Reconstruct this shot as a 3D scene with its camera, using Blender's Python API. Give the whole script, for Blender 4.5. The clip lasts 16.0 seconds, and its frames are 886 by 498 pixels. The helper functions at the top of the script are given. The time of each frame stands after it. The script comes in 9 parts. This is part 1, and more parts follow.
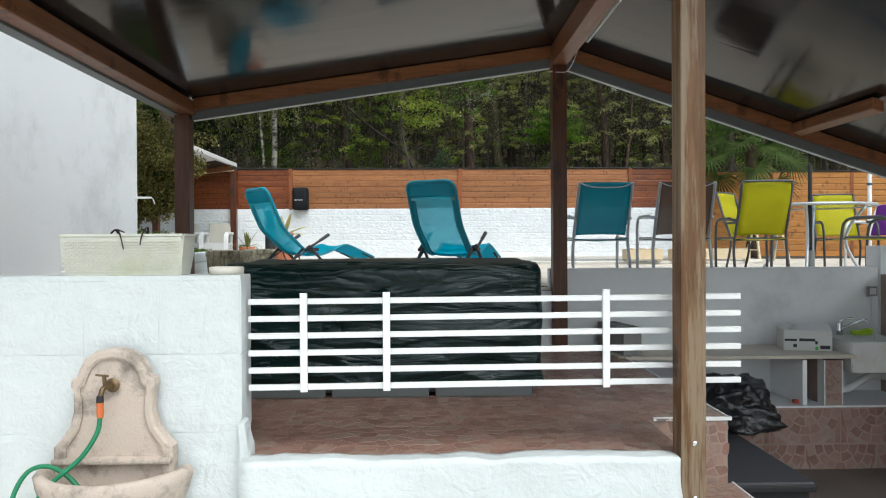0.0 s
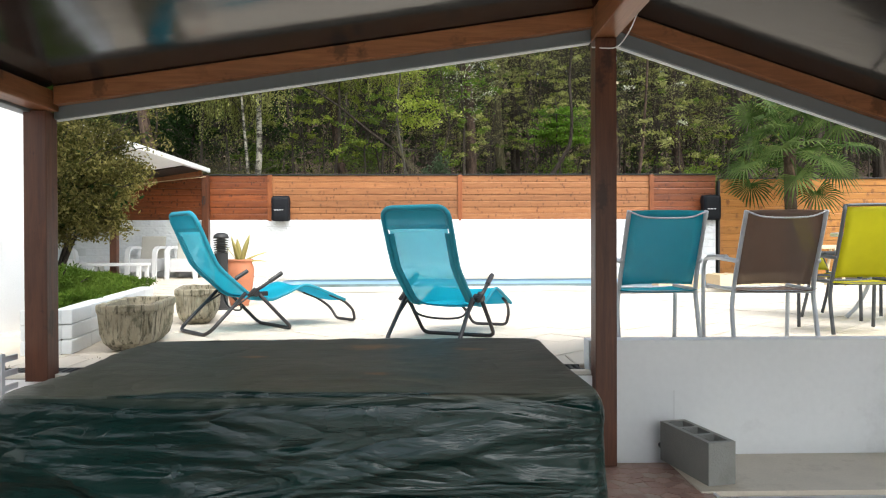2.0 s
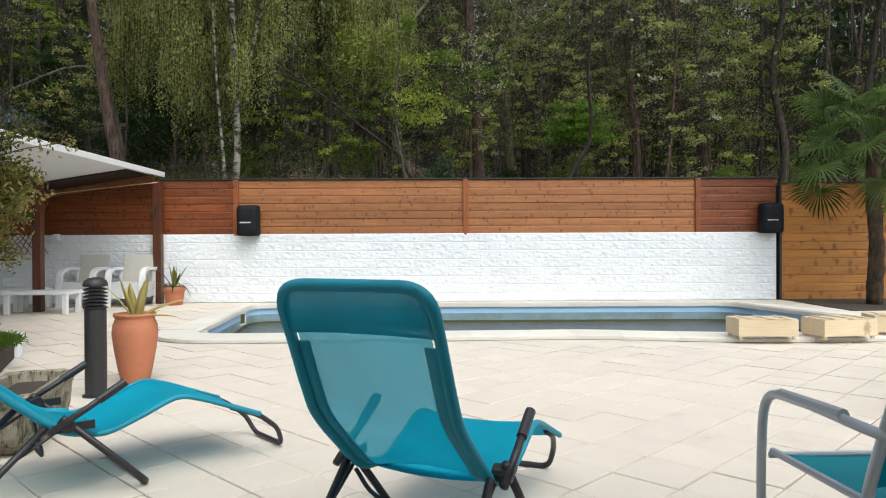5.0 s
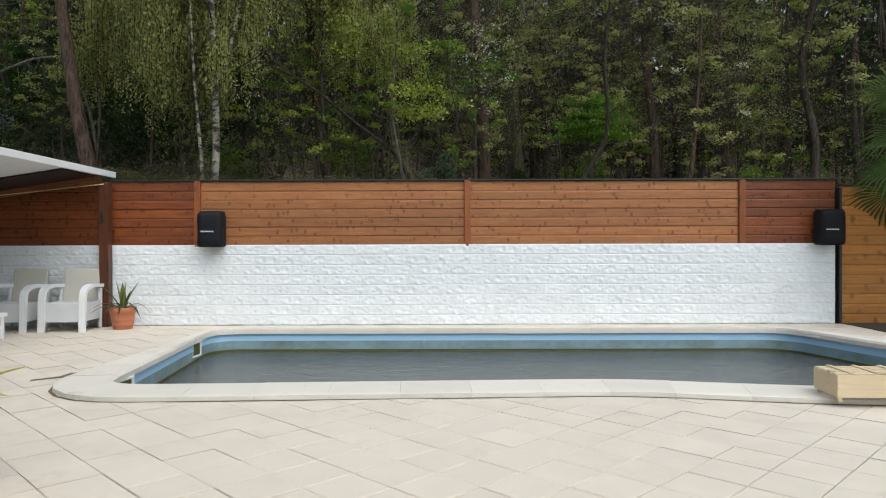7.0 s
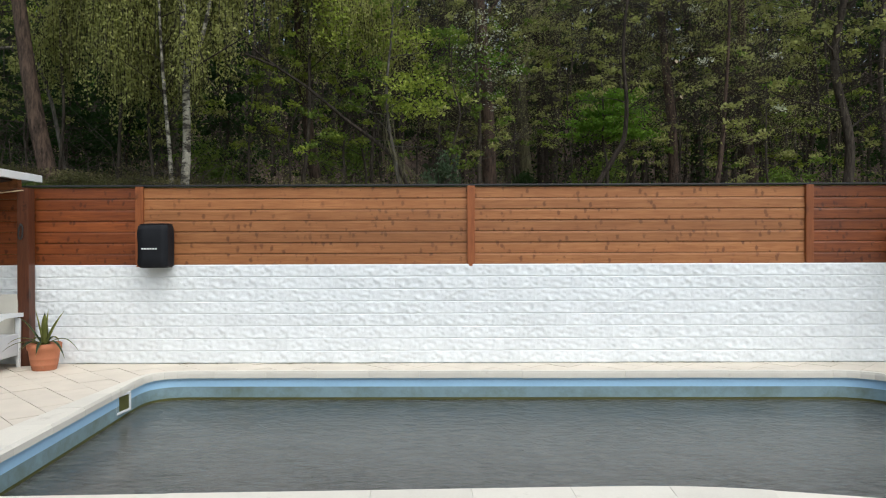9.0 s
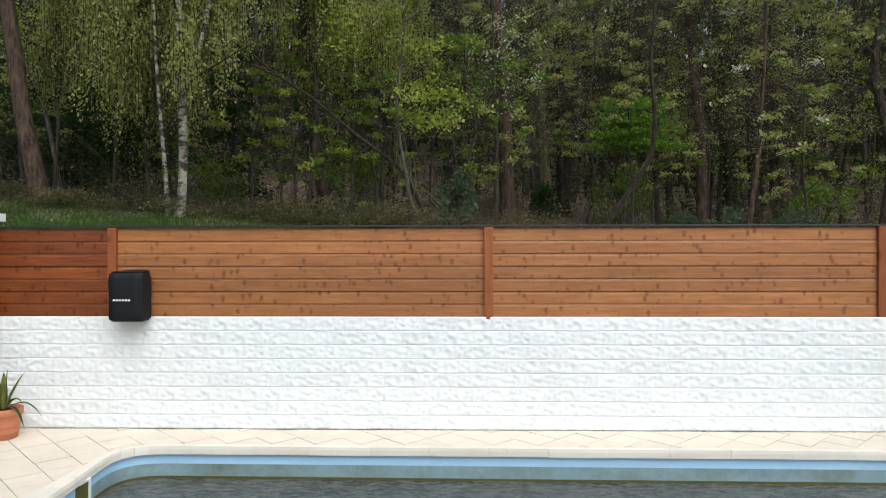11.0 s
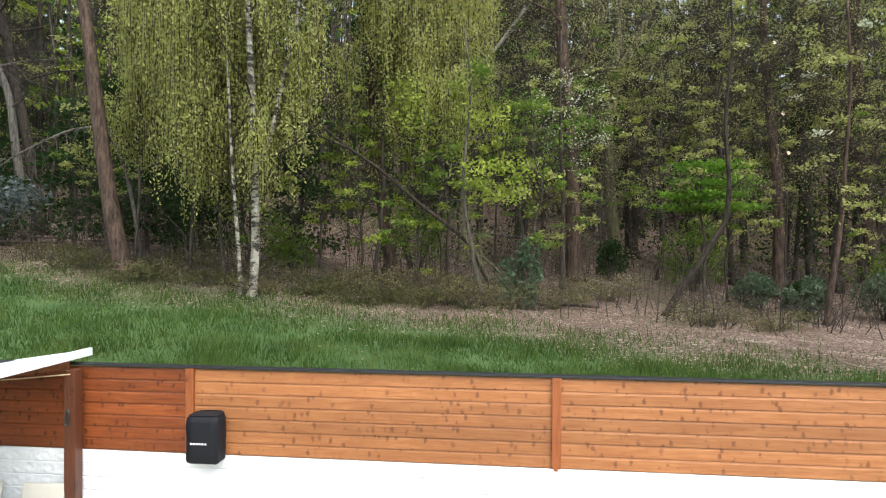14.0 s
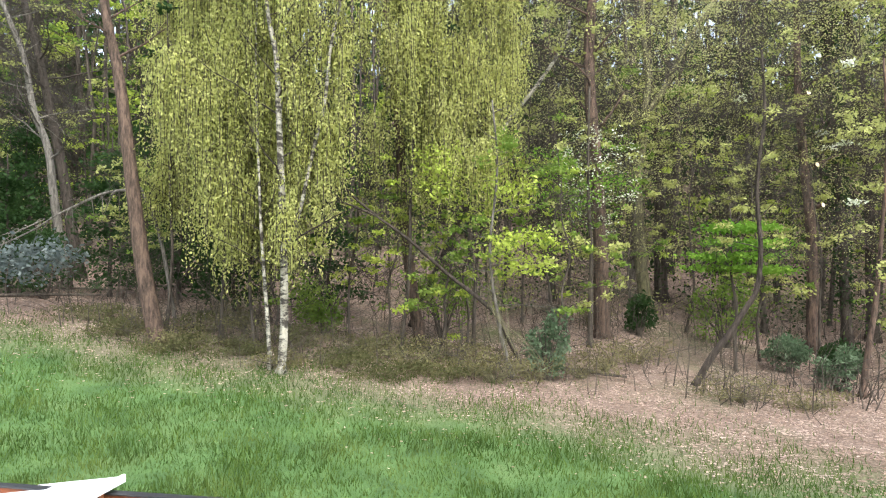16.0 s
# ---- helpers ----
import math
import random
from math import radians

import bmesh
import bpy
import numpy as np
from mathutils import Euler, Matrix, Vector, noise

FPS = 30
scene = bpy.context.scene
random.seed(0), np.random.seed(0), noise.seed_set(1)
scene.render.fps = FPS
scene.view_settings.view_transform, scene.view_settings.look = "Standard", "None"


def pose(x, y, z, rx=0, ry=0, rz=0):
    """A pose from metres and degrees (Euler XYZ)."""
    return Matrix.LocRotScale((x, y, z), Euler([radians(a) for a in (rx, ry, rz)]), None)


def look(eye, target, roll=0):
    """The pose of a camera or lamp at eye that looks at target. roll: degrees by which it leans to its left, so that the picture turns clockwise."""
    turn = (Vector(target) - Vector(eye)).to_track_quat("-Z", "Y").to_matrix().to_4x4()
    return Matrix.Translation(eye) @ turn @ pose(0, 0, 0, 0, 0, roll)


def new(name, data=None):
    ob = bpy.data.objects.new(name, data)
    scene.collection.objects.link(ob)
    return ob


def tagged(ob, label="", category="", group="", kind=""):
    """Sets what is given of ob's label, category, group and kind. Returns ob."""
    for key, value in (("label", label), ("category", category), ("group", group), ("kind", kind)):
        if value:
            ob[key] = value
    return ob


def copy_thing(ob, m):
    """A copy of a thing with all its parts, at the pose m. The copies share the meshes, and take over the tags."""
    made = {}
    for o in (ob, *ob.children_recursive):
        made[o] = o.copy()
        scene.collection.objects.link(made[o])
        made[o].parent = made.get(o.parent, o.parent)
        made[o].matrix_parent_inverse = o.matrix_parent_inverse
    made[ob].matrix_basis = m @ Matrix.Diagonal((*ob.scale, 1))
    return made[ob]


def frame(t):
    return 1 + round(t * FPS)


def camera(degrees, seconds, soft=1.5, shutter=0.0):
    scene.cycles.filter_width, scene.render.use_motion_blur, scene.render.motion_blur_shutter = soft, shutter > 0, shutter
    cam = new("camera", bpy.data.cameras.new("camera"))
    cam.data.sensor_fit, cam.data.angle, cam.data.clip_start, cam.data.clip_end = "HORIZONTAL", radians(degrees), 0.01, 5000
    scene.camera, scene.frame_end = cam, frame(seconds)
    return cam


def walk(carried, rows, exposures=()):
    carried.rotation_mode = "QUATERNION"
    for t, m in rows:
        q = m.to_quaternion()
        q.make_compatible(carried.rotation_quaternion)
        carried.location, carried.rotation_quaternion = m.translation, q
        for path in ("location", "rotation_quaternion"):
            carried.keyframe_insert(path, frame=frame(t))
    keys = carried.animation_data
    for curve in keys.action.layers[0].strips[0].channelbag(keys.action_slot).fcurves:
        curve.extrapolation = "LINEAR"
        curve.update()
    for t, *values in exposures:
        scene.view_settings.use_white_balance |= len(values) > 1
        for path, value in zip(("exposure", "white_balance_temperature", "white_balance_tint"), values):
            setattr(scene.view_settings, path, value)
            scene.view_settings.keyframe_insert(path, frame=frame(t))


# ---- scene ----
U = 0.87  # metres to one unit of the plan
cam = camera(65.47, 16.0, soft=1.12)
PATH = [
    (0, -0.015, -1.235, 0.409, -1.29, -0.42, 0.30),
    (0.5, 0.023, -0.711, 0.484, -1.38, -0.40, 0.24),
    (1, 0.061, -0.177, 0.575, -1.39, -0.40, 0.27),
    (1.5, 0.090, 0.351, 0.706, -1.26, -0.41, 0.24),
    (2, 0.124, 0.878, 0.787, -1.16, -0.40, 0.19),
    (2.5, 0.146, 1.389, 0.863, -1.03, -0.41, 0.23),
    (3, 0.149, 1.907, 0.942, -0.82, -0.37, 0.19),
    (3.5, 0.179, 2.424, 1.020, -0.75, -0.40, 0.15),
    (4, 0.224, 2.919, 1.097, -0.76, -0.40, 0.11),
    (4.5, 0.244, 3.377, 1.145, -0.75, -0.44, 0.22),
    (7, 0.452, 6.002, 1.396, -0.08, -0.37, 0.18),
    (7.5, 0.474, 6.534, 1.467, -0.07, -0.39, 0.17),
    (8, 0.491, 7.081, 1.512, -0.05, -0.24, 0.18),
    (10.5, 0.590, 9.432, 2.101, 1.12, -0.37, 0.14),
    (11, 0.561, 9.495, 2.309, 1.51, -0.47, 0.11),
    (11.5, 0.564, 9.487, 2.506, 1.98, -0.45, 0.04),
    (12, 0.537, 9.505, 2.734, 2.37, -0.37, -0.05),
    (12.5, 0.535, 9.493, 3.011, 2.85, -0.38, -0.09),
    (13, 0.544, 9.502, 3.315, 3.37, -0.39, -0.09),
    (13.5, 0.530, 9.517, 3.702, 5.02, -0.37, -0.15),
    (14, 0.507, 9.521, 4.132, 6.78, -0.36, -0.23),
    (14.5, 0.462, 9.515, 4.576, 7.94, -0.36, -0.28),
    (15, 0.482, 9.517, 5.025, 8.83, -0.36, -0.27),
    (15.5, 0.523, 9.510, 5.445, 9.17, -0.42, -0.31),
    (16, 0.551, 9.489, 5.945, 9.16, -0.31, -0.31),
]
EXPOSURES = [(0, 0.38, 6100, 3), (1, 0.75, 6200, 4), (2, 1.2, 6400, 6), (3.5, 0.9, 6400, 6), (4.5, 0.6, 6300, 6), (7, 0.15, 6150, 5), (8, 0.15, 6150, 5), (10.5, 0.4, 6250, 5), (12, 0.5, 6250, 5), (13, 0.95, 6250, 6), (14.5, 1.55, 6250, 6), (15, 1.85, 6250, 6), (16, 2.2, 6250, 6)]
walk(cam, [(t, pose(U * x, U * y, U * z, 90 + pitch, roll, yaw)) for t, x, y, z, yaw, pitch, roll in PATH], EXPOSURES)


# ---- light ----
world = bpy.data.worlds.new("overcast")
scene.world = world
world.use_nodes = True
wn, wl = world.node_tree.nodes, world.node_tree.links
sky = wn.new("ShaderNodeTexSky")
sky.sky_type = "NISHITA"
sky.sun_disc = False
sky.sun_elevation = radians(60)
sky.sun_rotation = radians(150)
sky.dust_density = 4.0
cloud = wn.new("ShaderNodeHueSaturation")
cloud.inputs["Saturation"].default_value = 0.55
wl.new(sky.outputs[0], cloud.inputs["Color"])
wl.new(cloud.outputs[0], wn["Background"].inputs["Color"])
wn["Background"].inputs["Strength"].default_value = 0.15
sun = new("sun", bpy.data.lights.new("sun", "SUN"))
sun.data.energy = 1.2
sun.data.angle = radians(60)
sun.data.color = (1.0, 0.97, 0.93)
sun.matrix_world = look((9, -8, 20), (0, 8, 0))

# ---- materials ----


class Nodes:
    """A short way to write node materials."""

    def __init__(self, name):
        self.m = bpy.data.materials.new(name)
        self.m.use_nodes = True
        self.t = self.m.node_tree
        self.bsdf = self.t.nodes["Principled BSDF"]

    def add(self, kind, links=None, **values):
        n = self.t.nodes.new("ShaderNode" + kind)
        for k, v in values.items():
            if k in ("operation", "blend_type", "data_type", "feature", "wave_type", "bands_direction", "noise_dimensions", "distance"):
                if k == "operation":
                    n.operation = v
                elif k == "blend_type":
                    n.blend_type = v
                elif k == "data_type":
                    n.data_type = v
                elif k == "feature":
                    n.feature = v
                elif k == "distance":
                    n.distance = v
                elif k == "bands_direction":
                    n.bands_direction = v
            else:
                n.inputs[k].default_value = v
        for k, s in (links or {}).items():
            self.t.links.new(s, n.inputs[k])
        return n

    def coords(self, scale=(1, 1, 1), random_shift=False, world=False):
        if world:
            src = self.add("NewGeometry").outputs["Position"]
        else:
            src = self.add("TexCoord").outputs["Object"]
        if random_shift:
            r = self.add("ObjectInfo").outputs["Random"]
            far = self.add("Math", {0: r}, operation="MULTIPLY")
            far.inputs[1].default_value = 37.0
            src = self.add("VectorMath", {0: src, 1: far.outputs[0]}, operation="ADD").outputs[0]
        mp = self.add("Mapping", {"Vector": src})
        mp.inputs["Scale"].default_value = scale
        return mp.outputs[0]

    def noise(self, vec, scale, detail=4.0, rough=0.55, distortion=0.0):
        return self.add("TexNoise", {"Vector": vec}, Scale=scale, Detail=detail, Roughness=rough, Distortion=distortion).outputs["Fac"]

    def ramp(self, fac, stops):
        r = self.add("ValToRGB", {"Fac": fac})
        while len(r.color_ramp.elements) < len(stops):
            r.color_ramp.elements.new(0.5)
        for e, (p, c) in zip(r.color_ramp.elements, stops):
            e.position = p
            e.color = (*c, 1) if len(c) == 3 else c
        return r.outputs["Color"]

    def mix(self, fac, a, b, blend="MIX"):
        n = self.t.nodes.new("ShaderNodeMix")
        n.data_type = "RGBA"
        n.blend_type = blend
        for sock, v in ((n.inputs[0], fac), (n.inputs[6], a), (n.inputs[7], b)):
            if isinstance(v, (int, float)):
                sock.default_value = v
            elif isinstance(v, tuple):
                sock.default_value = (*v, 1)
            else:
                self.t.links.new(v, sock)
        return n.outputs[2]

    def bump(self, height, strength=0.3, dist=0.01):
        b = self.add("Bump", {"Height": height}, Strength=strength, Distance=dist)
        self.t.links.new(b.outputs[0], self.bsdf.inputs["Normal"])

    def done(self, color=None, rough=0.6, metal=0.0, spec=0.5, rough_from=None, **more):
        if color is not None:
            if isinstance(color, tuple):
                self.bsdf.inputs["Base Color"].default_value = (*color, 1)
            else:
                self.t.links.new(color, self.bsdf.inputs["Base Color"])
        self.bsdf.inputs["Roughness"].default_value = rough
        if rough_from is not None:
            self.t.links.new(rough_from, self.bsdf.inputs["Roughness"])
        self.bsdf.inputs["Metallic"].default_value = metal
        self.bsdf.inputs["Specular IOR Level"].default_value = spec
        for k, v in more.items():
            self.bsdf.inputs[k.replace("_", " ")].default_value = v
        return self.m


def shade(c, k):
    return tuple(min(1.0, v * k) for v in c)


def surface(name, base, rough=0.6, metal=0.0, spec=0.5, vary=0.18, scale=3.0, fine=60.0, bump=0.15, dist=0.004,
            stain=None, stain_at=(0.55, 0.75), stain_scale=2.0, each=0.0, lumps=0.0, lump_scale=9.0, **more):
    """Paint, stone, plastic or metal with variation at two scales, and stains of another colour."""
    n = Nodes(name)
    v = n.coords(random_shift=each > 0)
    big = n.noise(v, scale, 5)
    small = n.noise(v, fine, 3)
    col = n.ramp(big, [(0.25, shade(base, 1 - vary)), (0.75, shade(base, 1 + vary))])
    col = n.mix(0.35, col, n.ramp(small, [(0.3, shade(base, 1 - vary)), (0.7, shade(base, 1 + vary))]))
    if stain:
        f = n.ramp(n.noise(v, stain_scale, 8, 0.7), [(stain_at[0], (0, 0, 0)), (stain_at[1], (1, 1, 1))])
        col = n.mix(f, col, stain)
    if each:
        r = n.add("ObjectInfo").outputs["Random"]
        col = n.mix(1.0, col, n.ramp(r, [(0.0, (1 - each,) * 3), (1.0, (1.0, 1.0, 1.0))]), "MULTIPLY")
    if lumps:
        n.bump(n.mix(0.2, n.noise(v, lump_scale, 5, 0.6, 0.8), small), lumps, 0.02)
    elif bump:
        n.bump(small, bump, dist)
    return n.done(col, rough, metal, spec, **more)


def timber(name, dark, light, along="x", rough=0.55, knots=1.0, each=0.25, grey=None, spec=0.4):
    """Sawn or varnished wood with its grain along one axis of the piece."""
    n = Nodes(name)
    s = {"x": (1, 14, 14), "y": (14, 1, 14), "z": (14, 14, 1)}[along]
    v = n.coords(s, True)
    v1 = n.coords((1, 1, 1), True)
    grain = n.noise(v, 3.0, 6, 0.65, 0.6)
    col = n.ramp(grain, [(0.3, dark), (0.72, light)])
    if knots:
        k = {"x": (6, 6, 3.6), "y": (6, 6, 3.6), "z": (7, 7, 3)}[along]
        vk = n.add("Mapping", {"Vector": v1})
        vk.inputs["Scale"].default_value = k
        vk.inputs["Rotation"].default_value = (0, 0.5, 0) if along == "x" else (0, 0, 0)
        d = n.add("TexVoronoi", {"Vector": vk.outputs[0]}, Scale=knots).outputs["Distance"]
        rag = n.add("Math", {0: d, 1: n.noise(v1, 40, 3)}, operation="MULTIPLY").outputs[0]
        kn = n.ramp(rag, [(0.075, (0.9, 0.9, 0.9)), (0.15, (0, 0, 0))])
        col = n.mix(n.mix(1.0, kn, n.ramp(n.noise(v1, 2.3, 2), [(0.36, (0.2, 0.2, 0.2)), (0.5, (1, 1, 1))]), "MULTIPLY"), col, shade(dark, 0.5))
    blot = n.noise(v1, 1.6, 4)
    col = n.mix(n.ramp(blot, [(0.35, (0, 0, 0)), (0.8, (0.55, 0.55, 0.55))]), col, shade(dark, 0.8))
    if grey:
        g = n.ramp(n.noise(v, 1.2, 5, 0.7), [(0.49, (0, 0, 0)), (0.6, (1, 1, 1))])
        col = n.mix(g, col, grey)
    if each:
        r = n.add("ObjectInfo").outputs["Random"]
        col = n.mix(1.0, col, n.ramp(r, [(0.0, (1 - each, 1 - each, 1 - each)), (1.0, (1, 1, 1))]), "MULTIPLY")
    n.bump(grain, 0.35, 0.004)
    return n.done(col, rough, 0, spec)


def leafy(name, a, b, c, rough=0.5):
    """Leaves that differ one from another."""
    n = Nodes(name)
    r = n.add("NewGeometry").outputs["Random Per Island"]
    lo, hi = tuple(0.5 * (p + q) for p, q in zip(a, b)), tuple(0.5 * (p + q) for p, q in zip(b, c))
    col = n.ramp(r, [(0.0, lo), (0.5, b), (1.0, hi)])
    v = n.coords(world=True)
    col = n.mix(n.ramp(n.noise(v, 0.9, 4), [(0.5, (0, 0, 0)), (0.72, (0.7, 0.7, 0.7))]), col, c)
    col = n.mix(n.ramp(n.noise(v, 1.3, 3), [(0.42, (0, 0, 0)), (0.66, (0.6, 0.6, 0.6))]), col, a)
    n.done(col, rough + 0.15, 0, 0.12)
    tr = n.add("BsdfTranslucent", {"Color": col})
    mx = n.add("MixShader", {1: n.bsdf.outputs[0], 2: tr.outputs[0]}, Fac=0.5)
    n.t.links.new(mx.outputs[0], n.t.nodes["Material Output"].inputs["Surface"])
    return n.m


WHITE_PAINT = surface("white_masonry_paint", (0.63, 0.665, 0.665), 0.6, lumps=0.85, lump_scale=8, vary=0.04, scale=2.0, fine=45, bump=0.35, dist=0.006,
                      stain=(0.62, 0.63, 0.58), stain_at=(0.6, 0.85), stain_scale=1.5)
WHITE_BLOCK = surface("white_block_paint", (0.78, 0.81, 0.825), 0.6, lumps=0.24, lump_scale=14, vary=0.05, scale=3, fine=35, bump=0.4, dist=0.008,
                      stain=(0.6, 0.6, 0.56), stain_at=(0.68, 0.9), stain_scale=1.2, each=0.07)
HOUSE_RENDER = surface("white_house_render", (0.84, 0.84, 0.84), 0.85, vary=0.05, scale=0.8, fine=120, bump=0.8, dist=0.006,
                       stain=(0.6, 0.59, 0.58), stain_at=(0.48, 0.75), stain_scale=1.1)
GREY_WALL = surface("white_smooth_render", (0.86, 0.87, 0.87), 0.75, vary=0.05, scale=1.2, fine=25, bump=0.2,
                    stain=(0.55, 0.55, 0.54), stain_at=(0.58, 0.85), stain_scale=0.9)
TRIM_WHITE = surface("white_trim_paint", (0.78, 0.78, 0.77), 0.4, vary=0.04, scale=3, fine=50, bump=0.12,
                     stain=(0.5, 0.48, 0.42), stain_at=(0.68, 0.85), stain_scale=4)
RAIL_WHITE = surface("white_rail_paint", (0.8, 0.8, 0.79), 0.35, vary=0.03, scale=5, fine=40, bump=0.12)
RAIL_GREY = surface("grey_rail_paint", (0.66, 0.66, 0.66), 0.45, vary=0.06, scale=5, fine=40, bump=0.1)
FENCE_WOOD = timber("orange_fence_stain", (0.285, 0.1, 0.03), (0.465, 0.202, 0.073), "x", 0.55, each=0.3, knots=1.9)
FENCE_RED = timber("red_fence_stain", (0.15, 0.034, 0.008), (0.33, 0.095, 0.024), "x", 0.45, each=0.3, knots=2.0)
POST_STAIN = timber("fence_post_stain", (0.23, 0.065, 0.018), (0.4, 0.13, 0.04), "z", 0.5)
GATE_WOOD = timber("honey_fence_stain", (0.4, 0.15, 0.025), (0.58, 0.26, 0.05), "x", 0.5, each=0.2)
ROOF_SHADE = timber("roof_shade_panel", (0.012, 0.007, 0.005), (0.035, 0.02, 0.013), "y", 0.6, each=0.1)
DARK_POST = timber("dark_red_post_varnish", (0.07, 0.023, 0.011), (0.15, 0.052, 0.024), "z", 0.4, each=0.1)
BEAM_X = timber("brown_beam_varnish", (0.2, 0.072, 0.027), (0.37, 0.15, 0.06), "x", 0.4, each=0.15)
BEAM_Y = timber("brown_long_beam_varnish", (0.2, 0.07, 0.026), (0.37, 0.15, 0.062), "y", 0.4, each=0.15)
WORN_POST = timber("weathered_post_varnish", (0.095, 0.045, 0.016), (0.215, 0.11, 0.045), "z", 0.45, each=0.1, grey=(0.24, 0.175, 0.11))
CRATE_WOOD = timber("pale_crate_wood", (0.66, 0.52, 0.33), (0.8, 0.67, 0.46), "x", 0.7, each=0.2)
WORKTOP = surface("worn_beige_worktop", (0.58, 0.52, 0.42), 0.5, vary=0.12, scale=4, fine=80, bump=0.1,
                  stain=(0.25, 0.2, 0.15), stain_at=(0.55, 0.8), stain_scale=2)
PAVER = surface("cream_paving_slab", (0.66, 0.59, 0.495), 0.8, vary=0.07, scale=2.5, fine=90, bump=0.3, dist=0.003,
                stain=(0.48, 0.42, 0.33), stain_at=(0.6, 0.9), stain_scale=2.2, each=0.04)
COPING = surface("pale_coping_stone", (0.7, 0.66, 0.58), 0.75, vary=0.07, scale=3, fine=70, bump=0.25, dist=0.004,
                 stain=(0.4, 0.35, 0.28), stain_at=(0.6, 0.85), stain_scale=3, each=0.1)
JOINT = surface("dark_joint_soil", (0.13, 0.11, 0.08), 0.95, vary=0.3, scale=6, fine=80, bump=0.5,
                stain=(0.08, 0.1, 0.04), stain_at=(0.55, 0.7))
MORTAR = surface("pale_mortar", (0.66, 0.6, 0.53), 0.9, vary=0.12, scale=8, fine=90, bump=0.4)
CONCRETE = surface("grey_concrete", (0.27, 0.27, 0.25), 0.9, vary=0.12, scale=5, fine=130, bump=0.7, dist=0.004,
                   stain=(0.17, 0.17, 0.15), stain_at=(0.55, 0.8))
BOUNCE_SLAB = surface("pale_bounce_floor", (0.7, 0.68, 0.64), 0.9, vary=0.1, scale=2, fine=60, bump=0.3)
LOWER_GROUND = surface("dark_paved_yard", (0.15, 0.12, 0.1), 0.85, vary=0.2, scale=2, fine=40, bump=0.4)
LINER = surface("faded_blue_liner", (0.38, 0.6, 0.8), 0.4, vary=0.07, scale=2, fine=30, bump=0.06)
LINER_LOW = surface("algae_stained_liner", (0.22, 0.315, 0.35), 0.45, vary=0.15, scale=3, fine=30, bump=0.06,
                    stain=(0.11, 0.125, 0.06), stain_at=(0.45, 0.8), stain_scale=2)
ALGAE = surface("algae_line", (0.075, 0.075, 0.012), 0.7, vary=0.3, scale=8, fine=60, bump=0.3)
BLACK_PLASTIC = surface("black_plastic", (0.018, 0.018, 0.02), 0.45, vary=0.2, scale=6, fine=90, bump=0.1)
BLACK_CLOTH = surface("black_nylon_cover", (0.008, 0.009, 0.012), 0.7, spec=0.25, vary=0.25, scale=7, fine=200, bump=0.3)
BIN_BAG = surface("black_plastic_sheet", (0.012, 0.012, 0.013), 0.28, vary=0.2, scale=6, fine=14, bump=0.6, dist=0.02)
DARK_TUBE = surface("anthracite_tube", (0.035, 0.033, 0.035), 0.4, 0.3, vary=0.12, scale=8, fine=80, bump=0.05)
SILVER_TUBE = surface("silver_powder_coat", (0.5, 0.52, 0.55), 0.4, 0.5, vary=0.06, scale=8, fine=80, bump=0.05)
GREY_TUBE = surface("grey_powder_coat", (0.08, 0.085, 0.09), 0.4, 0.4, vary=0.1, scale=8, fine=80, bump=0.05)
CHROME = surface("chrome", (0.7, 0.7, 0.72), 0.15, 1.0, vary=0.03, bump=0)
BRASS = surface("aged_brass", (0.2, 0.14, 0.08), 0.45, 0.9, vary=0.2, scale=20, fine=90, bump=0.2)
TERRACOTTA = surface("terracotta", (0.46, 0.17, 0.085), 0.75, vary=0.14, scale=5, fine=70, bump=0.25,
                     stain=(0.55, 0.38, 0.27), stain_at=(0.6, 0.85), stain_scale=4)
FOUNTAIN_STONE = surface("pinkish_cast_stone", (0.54, 0.455, 0.385), 0.85, vary=0.12, scale=3, fine=110, bump=0.5, dist=0.004,
                         stain=(0.12, 0.1, 0.085), stain_at=(0.5, 0.74), stain_scale=7)
PLANTER_WHITE = surface("algae_tinted_white_plastic", (0.6, 0.6, 0.52), 0.6, vary=0.06, scale=3, fine=60, bump=0.2,
                        stain=(0.4, 0.43, 0.2), stain_at=(0.5, 0.78), stain_scale=2)
GROUT = surface("pinkish_grout", (0.36, 0.27, 0.225), 0.9, vary=0.14, scale=7, fine=90, bump=0.4,
                stain=(0.22, 0.16, 0.13), stain_at=(0.5, 0.8), stain_scale=3)
CHEST_LID = surface("charcoal_plastic", (0.05, 0.05, 0.054), 0.55, vary=0.14, scale=5, fine=80, bump=0.15)
GARDEN_WHITE = surface("white_garden_plastic", (0.74, 0.75, 0.75), 0.5, vary=0.04, scale=4, fine=90, bump=0.2)
CUSHION = surface("grey_beige_cushion", (0.5, 0.48, 0.42), 0.9, vary=0.1, scale=4, fine=120, bump=0.3)
SOIL = surface("potting_soil", (0.05, 0.038, 0.026), 0.95, vary=0.35, scale=12, fine=60, bump=0.8, dist=0.01)


